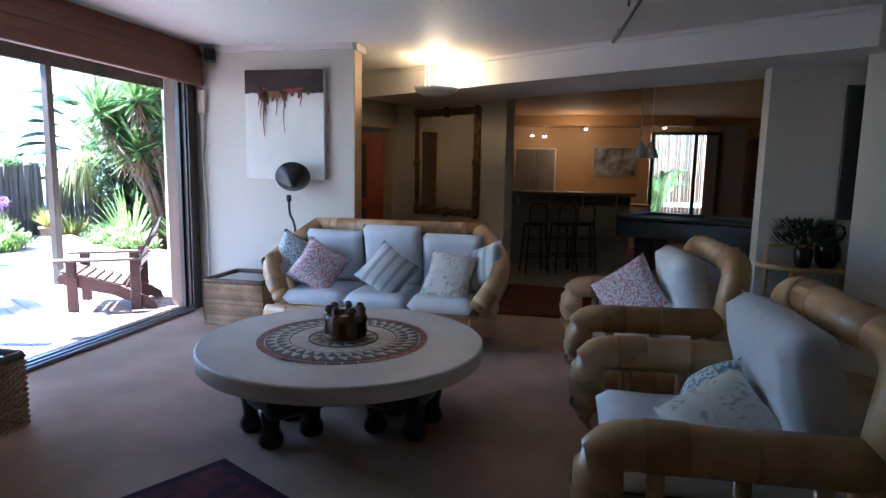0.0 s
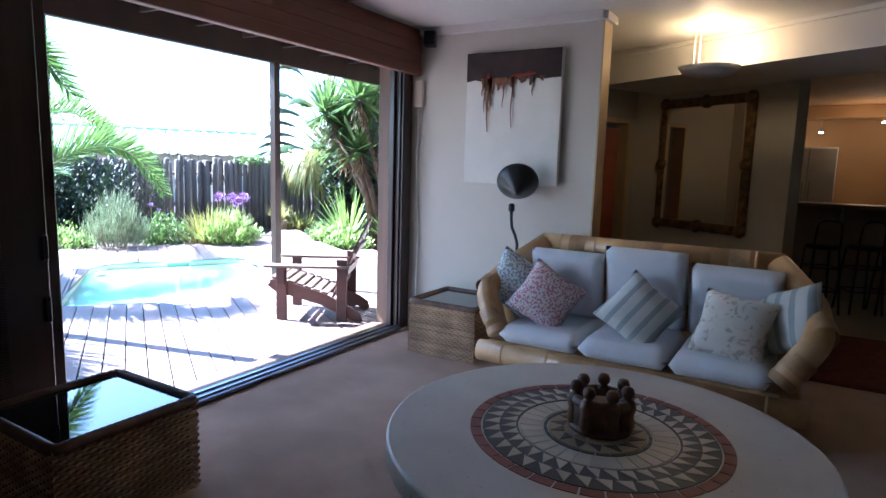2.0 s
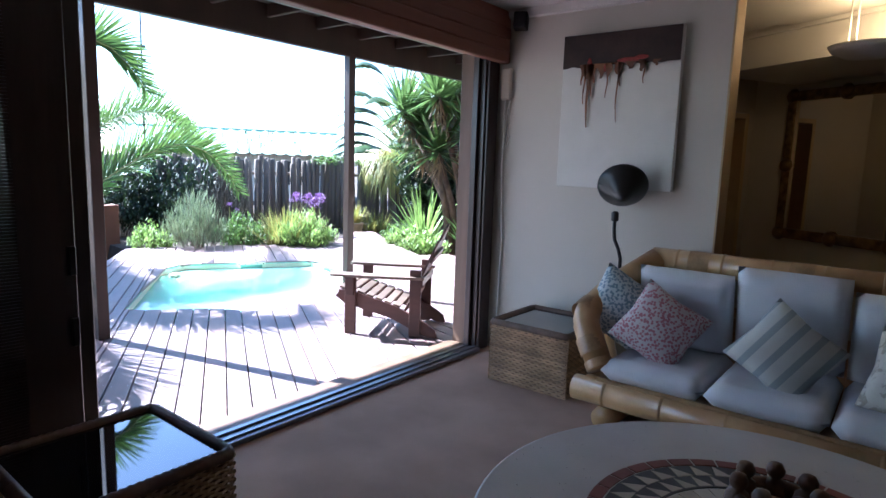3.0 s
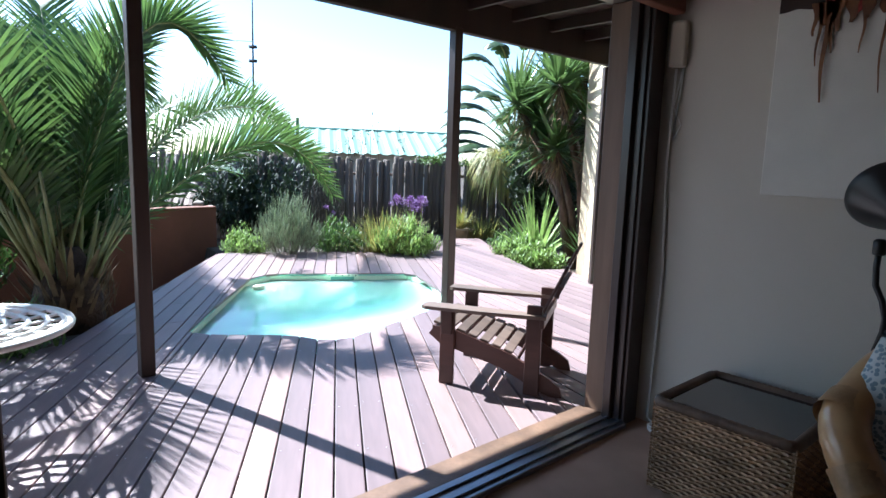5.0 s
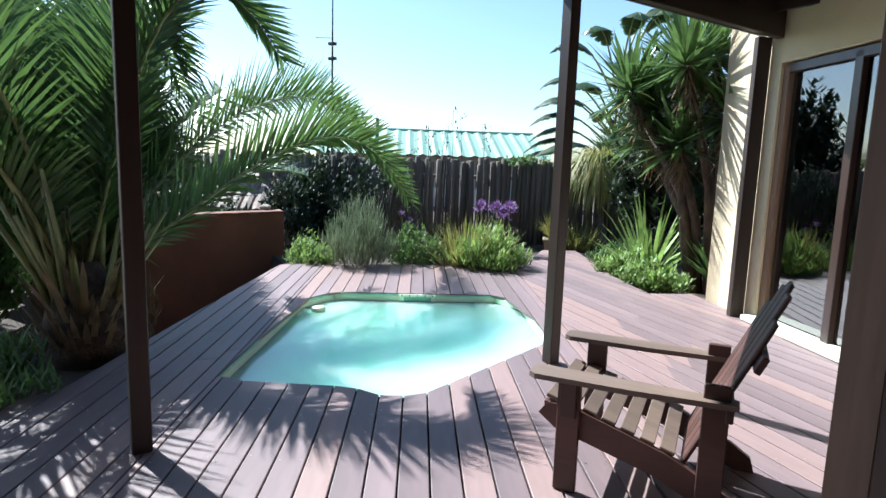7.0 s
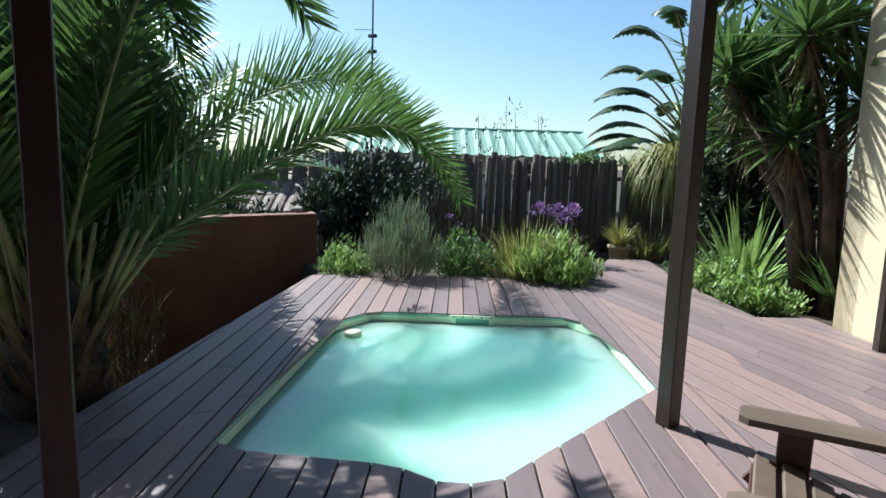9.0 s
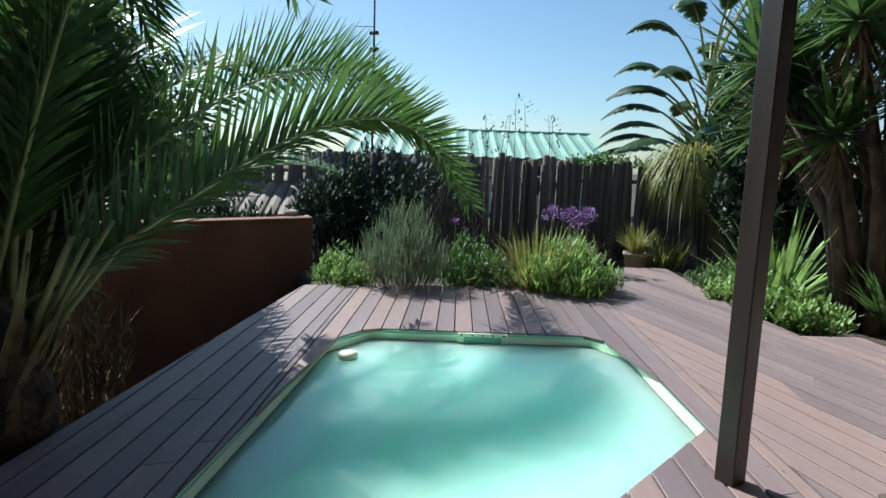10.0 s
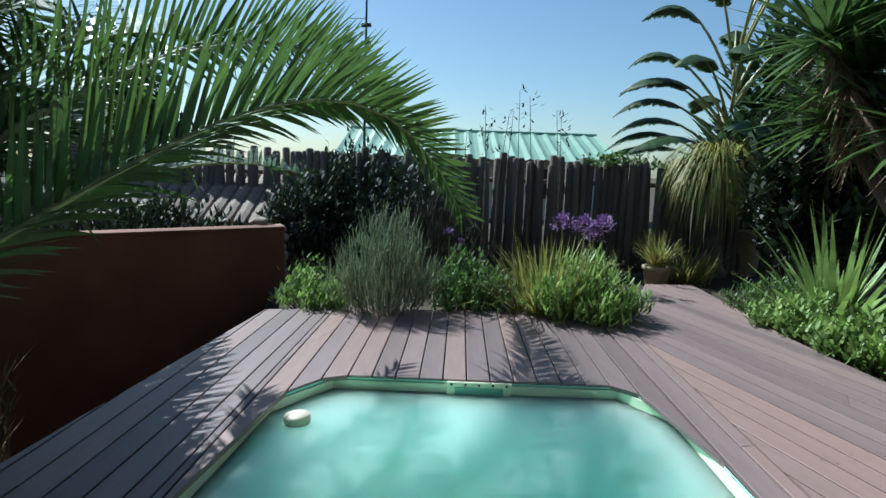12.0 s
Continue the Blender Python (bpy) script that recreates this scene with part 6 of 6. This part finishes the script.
def paddle_leaf(parent, base, mid, tip, width, seed):
    """A torn banana-like leaf on a long stalk."""
    r = random.Random(seed)
    p0, p1, p2 = Vector(base), Vector(mid), Vector(tip)
    q1 = p0.lerp(p1, 0.6) + Vector((0, 0, 0.2))
    q2 = p1 + (p1 - p0) * 0.25 + Vector((0, 0, 0.15))
    v, f = [], []
    n = 30
    for k in range(n):
        t = 0.42 + 0.58 * k / n
        c_ = bez(p0, q1, q2, p2, t)
        tan = (bez(p0, q1, q2, p2, min(1, t + 0.02)) - bez(p0, q1, q2, p2, t - 0.02)).normalized()
        side = tan.cross(Vector((0, 0, 1))).normalized()
        w = width * math.sin(math.pi * (0.12 + 0.85 * (t - 0.42) / 0.58)) * r.uniform(0.85, 1.1)
        for s in (-1, 1):
            strip(v, f, c_, side * s + tan * 0.35 + Vector((0, 0, -0.35)), w, 0.15 * (1 if r.random() < 0.85 else 0.4), 0.5, 3, normal=side.cross(tan))
    ob = mesh_from("leaf", v, f, M_STRELI, parent)
    part("stalk", tube(bmesh.new(), [bez(p0, q1, q2, p2, k / 10) for k in range(11)], [0.028 * (1 - 0.08 * k) for k in range(11)], 6), M_PALMSTEM, ob, "", True)


def strelitzia():
    t = thing("strelitzia", pose(-11.7, 13.3, -0.16), "tall wild banana with torn paddle leaves", "banana plant")
    part("trunk", tube(bmesh.new(), [(0, 0, 0), (0.05, 0, 1.0), (0.0, 0.05, 2.1)], [0.14, 0.12, 0.1], 10), M_BARK, t, "", True)
    part("trunk", tube(bmesh.new(), [(0.3, 0.2, 0), (0.35, 0.2, 1.0), (0.45, 0.25, 1.7)], [0.12, 0.1, 0.09], 10), M_BARK, t, "", True)
    r = random.Random(4)
    for k in range(20):
        a = -2.3 + (k % 7) * 0.78 + r.uniform(-0.2, 0.2)
        el = 0.05 + 0.22 * (k // 2) * 0.45
        c_, s_ = math.cos(a), math.sin(a)
        z = 1.5 + 0.11 * k
        reach = 1.7 - 0.035 * k
        paddle_leaf(t, (0.08 * c_, 0.08 * s_, z), (0.6 * reach * c_, 0.6 * reach * s_, z + 0.35 + el), (1.2 * reach * c_, 1.2 * reach * s_, z + 0.1 + el * 1.1), 0.34, k)
    for k, (x, y, z, dz) in enumerate(((-1.4, -1.3, 0.55, -0.05), (-1.3, -1.25, 0.85, 0.1), (-1.25, -1.3, 1.25, 0.35), (-1.3, -1.15, 1.7, 0.55), (-1.1, -1.2, 2.2, 0.9))):
        paddle_leaf(t, (0, 0, 1.5 + 0.2 * k), (0.55 * x, 0.55 * y, 1.75 + z * 0.75), (x, y, 1.45 + z * 0.7 + dz * 0.2), 0.3, 70 + k)


strelitzia()


def ponytail():
    t = thing("ponytail_palm", pose(-11.1, 12.3, -0.16), "ponytail palm with a swollen foot and weeping leaves", "ponytail palm")
    part("trunk", tube(bmesh.new(), [(0, 0, 0), (0, 0, 0.15), (0.02, 0, 0.5), (0, 0, 1.35)], [0.24, 0.2, 0.1, 0.07], 12), M_BARK, t, "", True)
    v, f = [], []
    r = random.Random(3)
    for k in range(1300):
        a = r.uniform(0, 6.283)
        e = r.uniform(-0.2, 1.15)
        d = Vector((math.cos(a) * math.cos(e), math.sin(a) * math.cos(e), math.sin(e)))
        o = Vector((math.cos(a) * 0.1, math.sin(a) * 0.1, 1.4 + r.uniform(0, 0.25)))
        strip(v, f, o, d, r.uniform(0.85, 1.3), 0.028, 4.6, 7)
    tagged(mesh_from("weeping_crown", v, f, M_GRASS, t), kind="stuff")


ponytail()


def bush(name, at, size, count, leaf, width, material, label, seed, upright=0.4, group="garden shrubs", category="shrub", stems=True):
    """A shrub of many small leaves on short stems, with an uneven outline."""
    t = thing(name, pose(at[0], at[1], at[2]), label, category, group)
    r = random.Random(seed)
    v, f = [], []
    twigs = []
    for k in range(max(8, count // 26)):
        a = r.uniform(0, 6.283)
        rad = math.sqrt(r.random())
        top = (1 - 0.6 * rad * rad) * r.uniform(0.7, 1.15)
        tip = Vector((math.cos(a) * rad * size[0], math.sin(a) * rad * size[1], size[2] * max(0.12, top)))
        foot = Vector((tip.x * 0.4, tip.y * 0.4, 0))
        twigs.append((foot, tip))
    for k in range(count):
        foot, tip = twigs[k % len(twigs)]
        t_ = 0.25 + 0.75 * r.random() ** 0.7
        c_ = foot.lerp(tip, t_) + Vector((r.gauss(0, 0.035), r.gauss(0, 0.035), r.gauss(0, 0.03)))
        a = r.uniform(0, 6.283)
        d = Vector((math.cos(a), math.sin(a), r.uniform(-0.3, 0.9) + upright * 2)) + (tip - foot).normalized() * upright
        c_.z = max(0.01, c_.z)
        strip(v, f, c_, d, leaf * r.uniform(0.6, 1.2), width, 0.4, 2)
    tagged(mesh_from("foliage", v, f, material, t), kind="stuff")
    if stems:
        bm = bmesh.new()
        for foot, tip in twigs[:40]:
            tube(bm, [foot, foot.lerp(tip, 0.5) + Vector((0.01, 0, 0.02)), tip], [0.007, 0.005, 0.003], 4, False)
        tagged(part("brushwood", bm, M_BARK, t), kind="stuff")
    return t


def grass_tuft(name, at, count, length, width, material, label, seed, droop=1.2, spread=0.2, category="grass"):
    t = thing(name, pose(*at), label, category, "garden grasses")
    r = random.Random(seed)
    v, f = [], []
    for k in range(count):
        a = r.uniform(0, 6.283)
        e = r.uniform(0.6, 1.5)
        d = Vector((math.cos(a) * math.cos(e), math.sin(a) * math.cos(e), math.sin(e)))
        strip(v, f, (math.cos(a) * spread * r.random(), math.sin(a) * spread * r.random(), 0), d, length * r.uniform(0.6, 1.15), width, droop * r.uniform(0.4, 1.4), 4)
    tagged(mesh_from("foliage", v, f, material, t), kind="stuff")
    return t


G = -0.16
bush("lavender_bush", (-10.45, 6.75, G), (0.55, 0.55, 0.98), 3600, 0.16, 0.012, M_LAVENDER, "rounded grey-green lavender bush behind the pool", 21, 0.9)
bush("low_shrub", (-10.95, 6.25, G), (0.45, 0.4, 0.48), 1500, 0.07, 0.03, M_LIGHTLEAF, "low bright green shrub at the bed edge", 22)
bush("daisy_bush", (-9.55, 8.35, G), (0.62, 0.6, 0.66), 3200, 0.12, 0.028, M_LIGHTLEAF, "bushy light green plant at the deck edge", 23, 0.5)
grass_tuft("agapanthus", (-9.9, 8.25, G), 420, 0.8, 0.03, M_GRASS, "arching strap-leaf clump behind the pool", 24, 1.0, 0.4, "agapanthus")
bush("dark_shrub", (-10.35, 7.55, G), (0.5, 0.5, 0.62), 2000, 0.08, 0.03, M_HEDGE, "dark green leafy shrub behind the pool", 25)
bush("bare_shrub", (-11.5, 7.9, G), (0.6, 0.6, 1.35), 2600, 0.2, 0.008, mat("twiggy_dark_leaf", (0.06, 0.05, 0.035), 0.8, vary=0.3, per_island=0.3), "tall dark twiggy bush by the fence", 26, 1.2)
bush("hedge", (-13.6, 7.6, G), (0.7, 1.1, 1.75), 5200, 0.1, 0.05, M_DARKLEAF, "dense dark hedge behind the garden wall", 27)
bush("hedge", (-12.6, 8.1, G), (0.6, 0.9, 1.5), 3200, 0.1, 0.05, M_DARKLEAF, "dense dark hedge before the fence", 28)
bush("border_shrub", (-8.3, 9.85, G), (0.55, 0.45, 0.50), 2400, 0.07, 0.035, M_LIGHTLEAF, "leafy green border plant along the deck", 29)
bush("border_shrub", (-7.65, 9.5, G), (0.5, 0.35, 0.42), 2000, 0.08, 0.04, M_LIGHTLEAF, "leafy green border plant along the deck", 30)
bush("border_shrub", (-8.95, 10.35, G), (0.5, 0.45, 0.46), 2000, 0.06, 0.02, M_HEDGE, "small-leaved green border plant by the path", 31)
grass_tuft("flax", (-8.3, 10.2, G), 64, 1.2, 0.095, M_LIGHTLEAF, "glossy strap-leaved plant under the yucca", 32, 0.9, 0.12, "flax")
grass_tuft("potted_grass", (-10.75, 10.75, 0.1), 130, 0.5, 0.03, M_GRASS, "light green grass in a pot", 33, 0.9, 0.1)
grass_tuft("bed_grass", (-10.9, 11.5, G), 200, 0.55, 0.025, M_GRASS, "loose grass under the ponytail palm", 34, 0.9, 0.4)
bush("fence_creeper", (-11.9, 11.2, 1.35), (0.6, 1.0, 0.22), 900, 0.07, 0.045, M_HEDGE, "green creeper along the fence top", 35, 0.2, stems=False)
grass_tuft("flax", (-7.2, 10.35, G), 60, 1.0, 0.07, M_YUCCA, "dark strap-leaved plant by the wall", 36, 0.8, 0.12, "flax")
bush("hedge", (-9.1, 2.5, G), (0.8, 0.6, 1.3), 2600, 0.12, 0.05, M_HEDGE, "leafy green foliage behind the palm", 38)
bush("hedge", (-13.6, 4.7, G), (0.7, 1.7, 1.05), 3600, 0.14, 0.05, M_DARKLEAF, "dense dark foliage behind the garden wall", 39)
# backing foliage with near-black leaves, added to darken the gap behind the yucca
bush("shade_tree", (-9.3, 12.0, G), (1.1, 1.1, 3.4), 6500, 0.22, 0.09, M_DARKLEAF, "dense dark backing shrub added behind the yucca", 42, 0.2)
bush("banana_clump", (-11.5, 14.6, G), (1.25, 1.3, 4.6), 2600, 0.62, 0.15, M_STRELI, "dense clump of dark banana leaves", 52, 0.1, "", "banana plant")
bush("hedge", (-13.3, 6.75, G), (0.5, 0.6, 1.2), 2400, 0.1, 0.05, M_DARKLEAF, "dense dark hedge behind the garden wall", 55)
bush("dry_undergrowth", (-9.5, 3.72, -1.66), (0.5, 0.35, 2.6), 1500, 0.22, 0.025, M_DRY, "tall dry brown undergrowth behind the palm", 56, 0.5)
bush("palm_undergrowth", (-7.3, 2.75, G), (0.5, 0.5, 0.4), 900, 0.12, 0.03, M_HEDGE, "low weeds under the palm", 37)


def flower_heads():
    for k, (x, y, z) in enumerate(((-10.62, 9.0, 0.72), (-10.5, 9.22, 0.70), (-10.42, 9.42, 0.71), (-10.52, 9.38, 0.60), (-11.0, 7.9, 0.5), (-11.0, 7.75, 0.62))):
        big = k < 4
        t = thing("statice_flower", pose(x, y, G), "purple flower head on a thin stem" if big else "small pale purple flower on a thin stem", "flower", "garden flowers")
        part("stem", tube(bmesh.new(), [(0.02, 0, 0), (0.01, 0, z * 0.6), (0, 0, z + 0.1)], 0.006, 5), M_PALMSTEM, t)
        v, f = [], []
        r = random.Random(90 + k)
        s = 0.15 if big else 0.06
        for q in range(260 if big else 50):
            a, e = r.uniform(0, 6.283), r.uniform(-0.3, 1.5)
            d_ = Vector((math.cos(a) * math.cos(e), math.sin(a) * math.cos(e), math.sin(e)))
            strip(v, f, Vector((0, 0, z + 0.12)) + d_ * s * r.uniform(0.4, 1.0), d_ + Vector((r.gauss(0, 0.4), r.gauss(0, 0.4), r.gauss(0, 0.4))), 0.035, 0.03, 0.2, 2)
        tagged(mesh_from("petals", v, f, M_FLOWER, t), kind="stuff")


flower_heads()


def pot(x, y, z, r0, h, label):
    t = thing("flower_pot", pose(x, y, z), label, "pot", "garden pots")
    part("body", lathe(bmesh.new(), [(r0 * 0.7, 0), (r0 * 0.75, 0.01), (r0, h - 0.05), (r0 * 1.08, h - 0.045), (r0 * 1.08, h), (r0 * 0.9, h), (r0 * 0.85, h - 0.06), (0.01, h - 0.07)], 20), mat("pot_clay", (0.36, 0.28, 0.18), 0.8, vary=0.15), t, "", True)


pot(-10.75, 10.75, G, 0.17, 0.28, "pale clay pot with grass by the path")
pot(-10.95, 11.15, G, 0.14, 0.22, "pale clay pot by the path")
pot(-11.0, 12.95, G, 0.28, 0.7, "large terracotta pot before the fence")

# tall dry stems over the fence
t_ = thing("seed_stems", pose(-12.1, 9.3, G), "thin bare stems with dark seed pods above the fence", "stems")
r_ = random.Random(6)
for k in range(9):
    x, y, h = r_.uniform(-0.5, 0.5), r_.uniform(-0.7, 0.9), r_.uniform(1.9, 2.5)
    s_ = part("stem", tube(bmesh.new(), [(x, y, 0), (x + 0.03, y, h * 0.6), (x + r_.uniform(-0.15, 0.15), y + 0.05, h)], [0.008, 0.006, 0.003], 5), M_BARK, t_)
    v, f = [], []
    for q in range(14):
        strip(v, f, (x + r_.gauss(0, 0.05), y + 0.04 + r_.gauss(0, 0.05), h - r_.random() * 0.5), (r_.gauss(0, 1), r_.gauss(0, 1), 0.6), 0.09, 0.035, 0.2, 2)
    tagged(mesh_from("pods", v, f, M_DARKLEAF, s_), kind="stuff")
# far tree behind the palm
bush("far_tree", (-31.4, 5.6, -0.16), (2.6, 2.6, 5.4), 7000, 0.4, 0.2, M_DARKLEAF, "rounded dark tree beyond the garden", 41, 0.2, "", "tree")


def bouquet():
    t = thing("vase_of_leaves", pose(2.05, 5.22, 0.75), "dark vase with a loose bunch of green leaves", "vase")
    part("vase", lathe(bmesh.new(), [(0.05, 0), (0.06, 0.02), (0.075, 0.14), (0.06, 0.16)], 16), M_BLACK, t, "", True)
    v, f = [], []
    r = random.Random(12)
    for k in range(420):
        a = r.uniform(0, 6.283)
        rr = 0.24 * math.sqrt(r.random())
        strip(v, f, (rr * math.cos(a), rr * math.sin(a), 0.17 + r.random() * 0.2), (math.cos(a), math.sin(a), 0.8), 0.07, 0.03, 0.3, 2)
    tagged(mesh_from("leaves", v, f, M_DARKLEAF, t), kind="stuff")


bouquet()
cp_ = thing("courtyard_palm", pose(2.15, 14.6, -0.15), "small green palm in the back courtyard", "palm")
for k in range(9):
    a = 0.7 * k
    frond(cp_, (0, 0, 0.1), (0.15 * math.cos(a), 0.15 * math.sin(a), 0.9), (0.4 * math.cos(a), 0.4 * math.sin(a), 1.7), (0.75 * math.cos(a), 0.75 * math.sin(a), 1.3 + 0.05 * k), 0.35, 30, 200 + k)


# ---- deck boards, laid last ----
DECK_OUT = [(-3.86, -2.4), (-3.86, 5.28), (-3.86, 7.5), (-4.05, 7.78), (-7.05, 9.42), (-7.3, 8.95), (-8.26, 9.45), (-9.2, 10.1), (-10.2, 10.75), (-10.45, 10.2), (-9.25, 8.75), (-10.05, 7.5), (-10.62, 6.3), (-10.8, 5.72), (-7.6, 3.52), (-7.15, 3.2), (-6.95, 2.7), (-6.9, -2.4)]
SPLIT = 2.47  # offset of the line where the two board directions meet


def spans(poly, origin, way, cross, s):
    """Where the line at offset s crosses the inside of a plan outline."""
    hits = []
    for k in range(len(poly)):
        a, b = Vector(poly[k]) - origin, Vector(poly[(k + 1) % len(poly)]) - origin
        sa, sb = a.dot(cross) - s, b.dot(cross) - s
        if (sa < 0) != (sb < 0):
            t = sa / (sa - sb)
            hits.append((a + (b - a) * t).dot(way))
    hits.sort()
    return [(hits[k], hits[k + 1]) for k in range(0, len(hits) - 1, 2)]


def minus(a, holes):
    out = []
    for lo, hi in a:
        cur = lo
        for hl, hh in sorted(holes):
            if hh <= cur or hl >= hi:
                continue
            if hl > cur:
                out.append((cur, hl))
            cur = max(cur, hh)
        if cur < hi:
            out.append((cur, hi))
    return out


deck = thing("deck", pose(0, 0, DECK), "weathered purple-brown hardwood deck round the pool", "deck")
tagged(deck, kind="structure")


def clip_half(poly, nrm, c, keep_low):
    out = []
    for k in range(len(poly)):
        a, b = Vector(poly[k]), Vector(poly[(k + 1) % len(poly)])
        sa, sb = a.dot(nrm) - c, b.dot(nrm) - c
        if keep_low:
            sa, sb = -sa, -sb
        if sa >= 0:
            out.append(a)
        if (sa < 0) != (sb < 0):
            out.append(a + (b - a) * (sa / (sa - sb)))
    return out


PITCH, GAPW = 0.148, 0.010


def board(way, cross, origin, turn, r, p):
    """One board with eased edges over a plan outline given along and across the boards."""
    e = 0.004
    mx, my = sum(x for x, y in p) / 4, sum(y for x, y in p) / 4
    top = []
    for x, y in p:
        dx, dy = x - mx, y - my
        top.append((dx - math.copysign(min(e, abs(dx) * 0.3), dx), dy - math.copysign(min(e, abs(dy) * 0.3), dy), r.uniform(-0.0004, 0.0008)))
    mid = [(x - mx, y - my, -0.0015) for x, y in p]
    low = [(x - mx, y - my, -0.028) for x, y in p]
    ob = mesh_from("board", top + mid + low, [(0, 1, 2, 3), (0, 4, 5, 1), (1, 5, 6, 2), (2, 6, 7, 3), (3, 7, 4, 0), (4, 8, 9, 5), (5, 9, 10, 6), (6, 10, 11, 7), (7, 11, 8, 4)], M_DECK, deck)
    at = origin + way * mx + cross * my
    ob.matrix_local = Matrix.Translation((at.x, at.y, 0)) @ turn


def lay(poly, way, seed):
    r = random.Random(seed)
    cross = Vector((-way.y, way.x))
    origin = Vector((-7.0, 5.0))
    offs = [(Vector(p) - origin).dot(cross) for p in poly]
    s = math.floor(min(offs) / PITCH) * PITCH
    turn = Matrix.Rotation(math.atan2(way.y, way.x), 4, "Z")
    while s < max(offs):
        lo, hi = s + GAPW / 2, s + PITCH - GAPW / 2
        steps = 16
        tries = [lo + (hi - lo) * k / steps for k in range(steps + 1)]
        cutsets = [minus(spans(poly, origin, way, cross, q), spans(POOL, origin, way, cross, q)) for q in tries]
        runs, start = [], 0
        for k in range(1, steps + 2):
            if k == steps + 1 or len(cutsets[k]) != len(cutsets[start]):
                if len(cutsets[start]) and k - 1 > start:
                    runs.append((start, k - 1))
                start = k
        for i0, i1 in runs:
            q0, q1 = tries[i0], tries[i1]
            for (a0, b0), (a1, b1) in zip(cutsets[i0], cutsets[i1]):
                if max(b0 - a0, b1 - a1) < 0.03:
                    continue
                cuts = [0.0]
                if max(b0 - a0, b1 - a1) > 3.4:
                    cuts.append(r.uniform(0.35, 0.65))
                cuts.append(1.0)
                for c0, c1 in zip(cuts, cuts[1:]):
                    board(way, cross, origin, turn, r, [(a0 + (b0 - a0) * c0 + (0.003 if c0 else 0), q0), (a0 + (b0 - a0) * c1, q0), (a1 + (b1 - a1) * c1, q1), (a1 + (b1 - a1) * c0 + (0.003 if c0 else 0), q1)])
        s += PITCH


lay(clip_half(DECK_OUT, NB, SPLIT - 0.004, True), DB, 3)
lay(clip_half(DECK_OUT, NB, SPLIT + 0.004, False), Vector((math.cos(radians(-15)), math.sin(radians(-15)))), 4)
# thin dark strip under the boards, beside the basin
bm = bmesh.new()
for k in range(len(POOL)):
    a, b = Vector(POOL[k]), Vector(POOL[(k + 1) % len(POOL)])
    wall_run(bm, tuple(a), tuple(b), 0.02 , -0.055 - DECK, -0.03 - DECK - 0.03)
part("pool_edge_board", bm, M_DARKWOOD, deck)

# screw heads in pairs along the bearers
v, f = [], []
for way, seed in ((DB, 1), (Vector((math.cos(radians(-15)), math.sin(radians(-15)))), 2)):
    cross = Vector((-way.y, way.x))
    origin = Vector((-7.0, 5.0))
    for i in range(-40, 60):
        for j in range(-12, 14):
            for q in (0.025, PITCH - 0.025):
                p = origin + cross * (i * PITCH + q) + way * (j * 0.55 + 0.02 * ((i * 7 + j * 3) % 5))
                low = p.dot(NB) < SPLIT
                if low != (seed == 1):
                    continue
                if not (-6.9 < p.x < -4.0 and 0.5 < p.y < 8.2) and not (p.x < -7.4 and p.y > 6.0):
                    continue
                inside = spans(DECK_OUT, Vector((0, 0)), Vector((1, 0)), Vector((0, 1)), p.y)
                wet = spans(POOL, Vector((0, 0)), Vector((1, 0)), Vector((0, 1)), p.y)
                if not any(a + 0.03 < p.x < b - 0.03 for a, b in inside) or any(a - 0.03 < p.x < b + 0.03 for a, b in wet):
                    continue
                o = len(v)
                v += [(p.x + 0.0045 * math.cos(t), p.y + 0.0045 * math.sin(t), 0.0014) for t in (0, 1.047, 2.094, 3.142, 4.189, 5.236)]
                f.append(tuple(range(o, o + 6)))
tagged(mesh_from("screw_heads", v, f, M_STEEL, deck), kind="stuff")
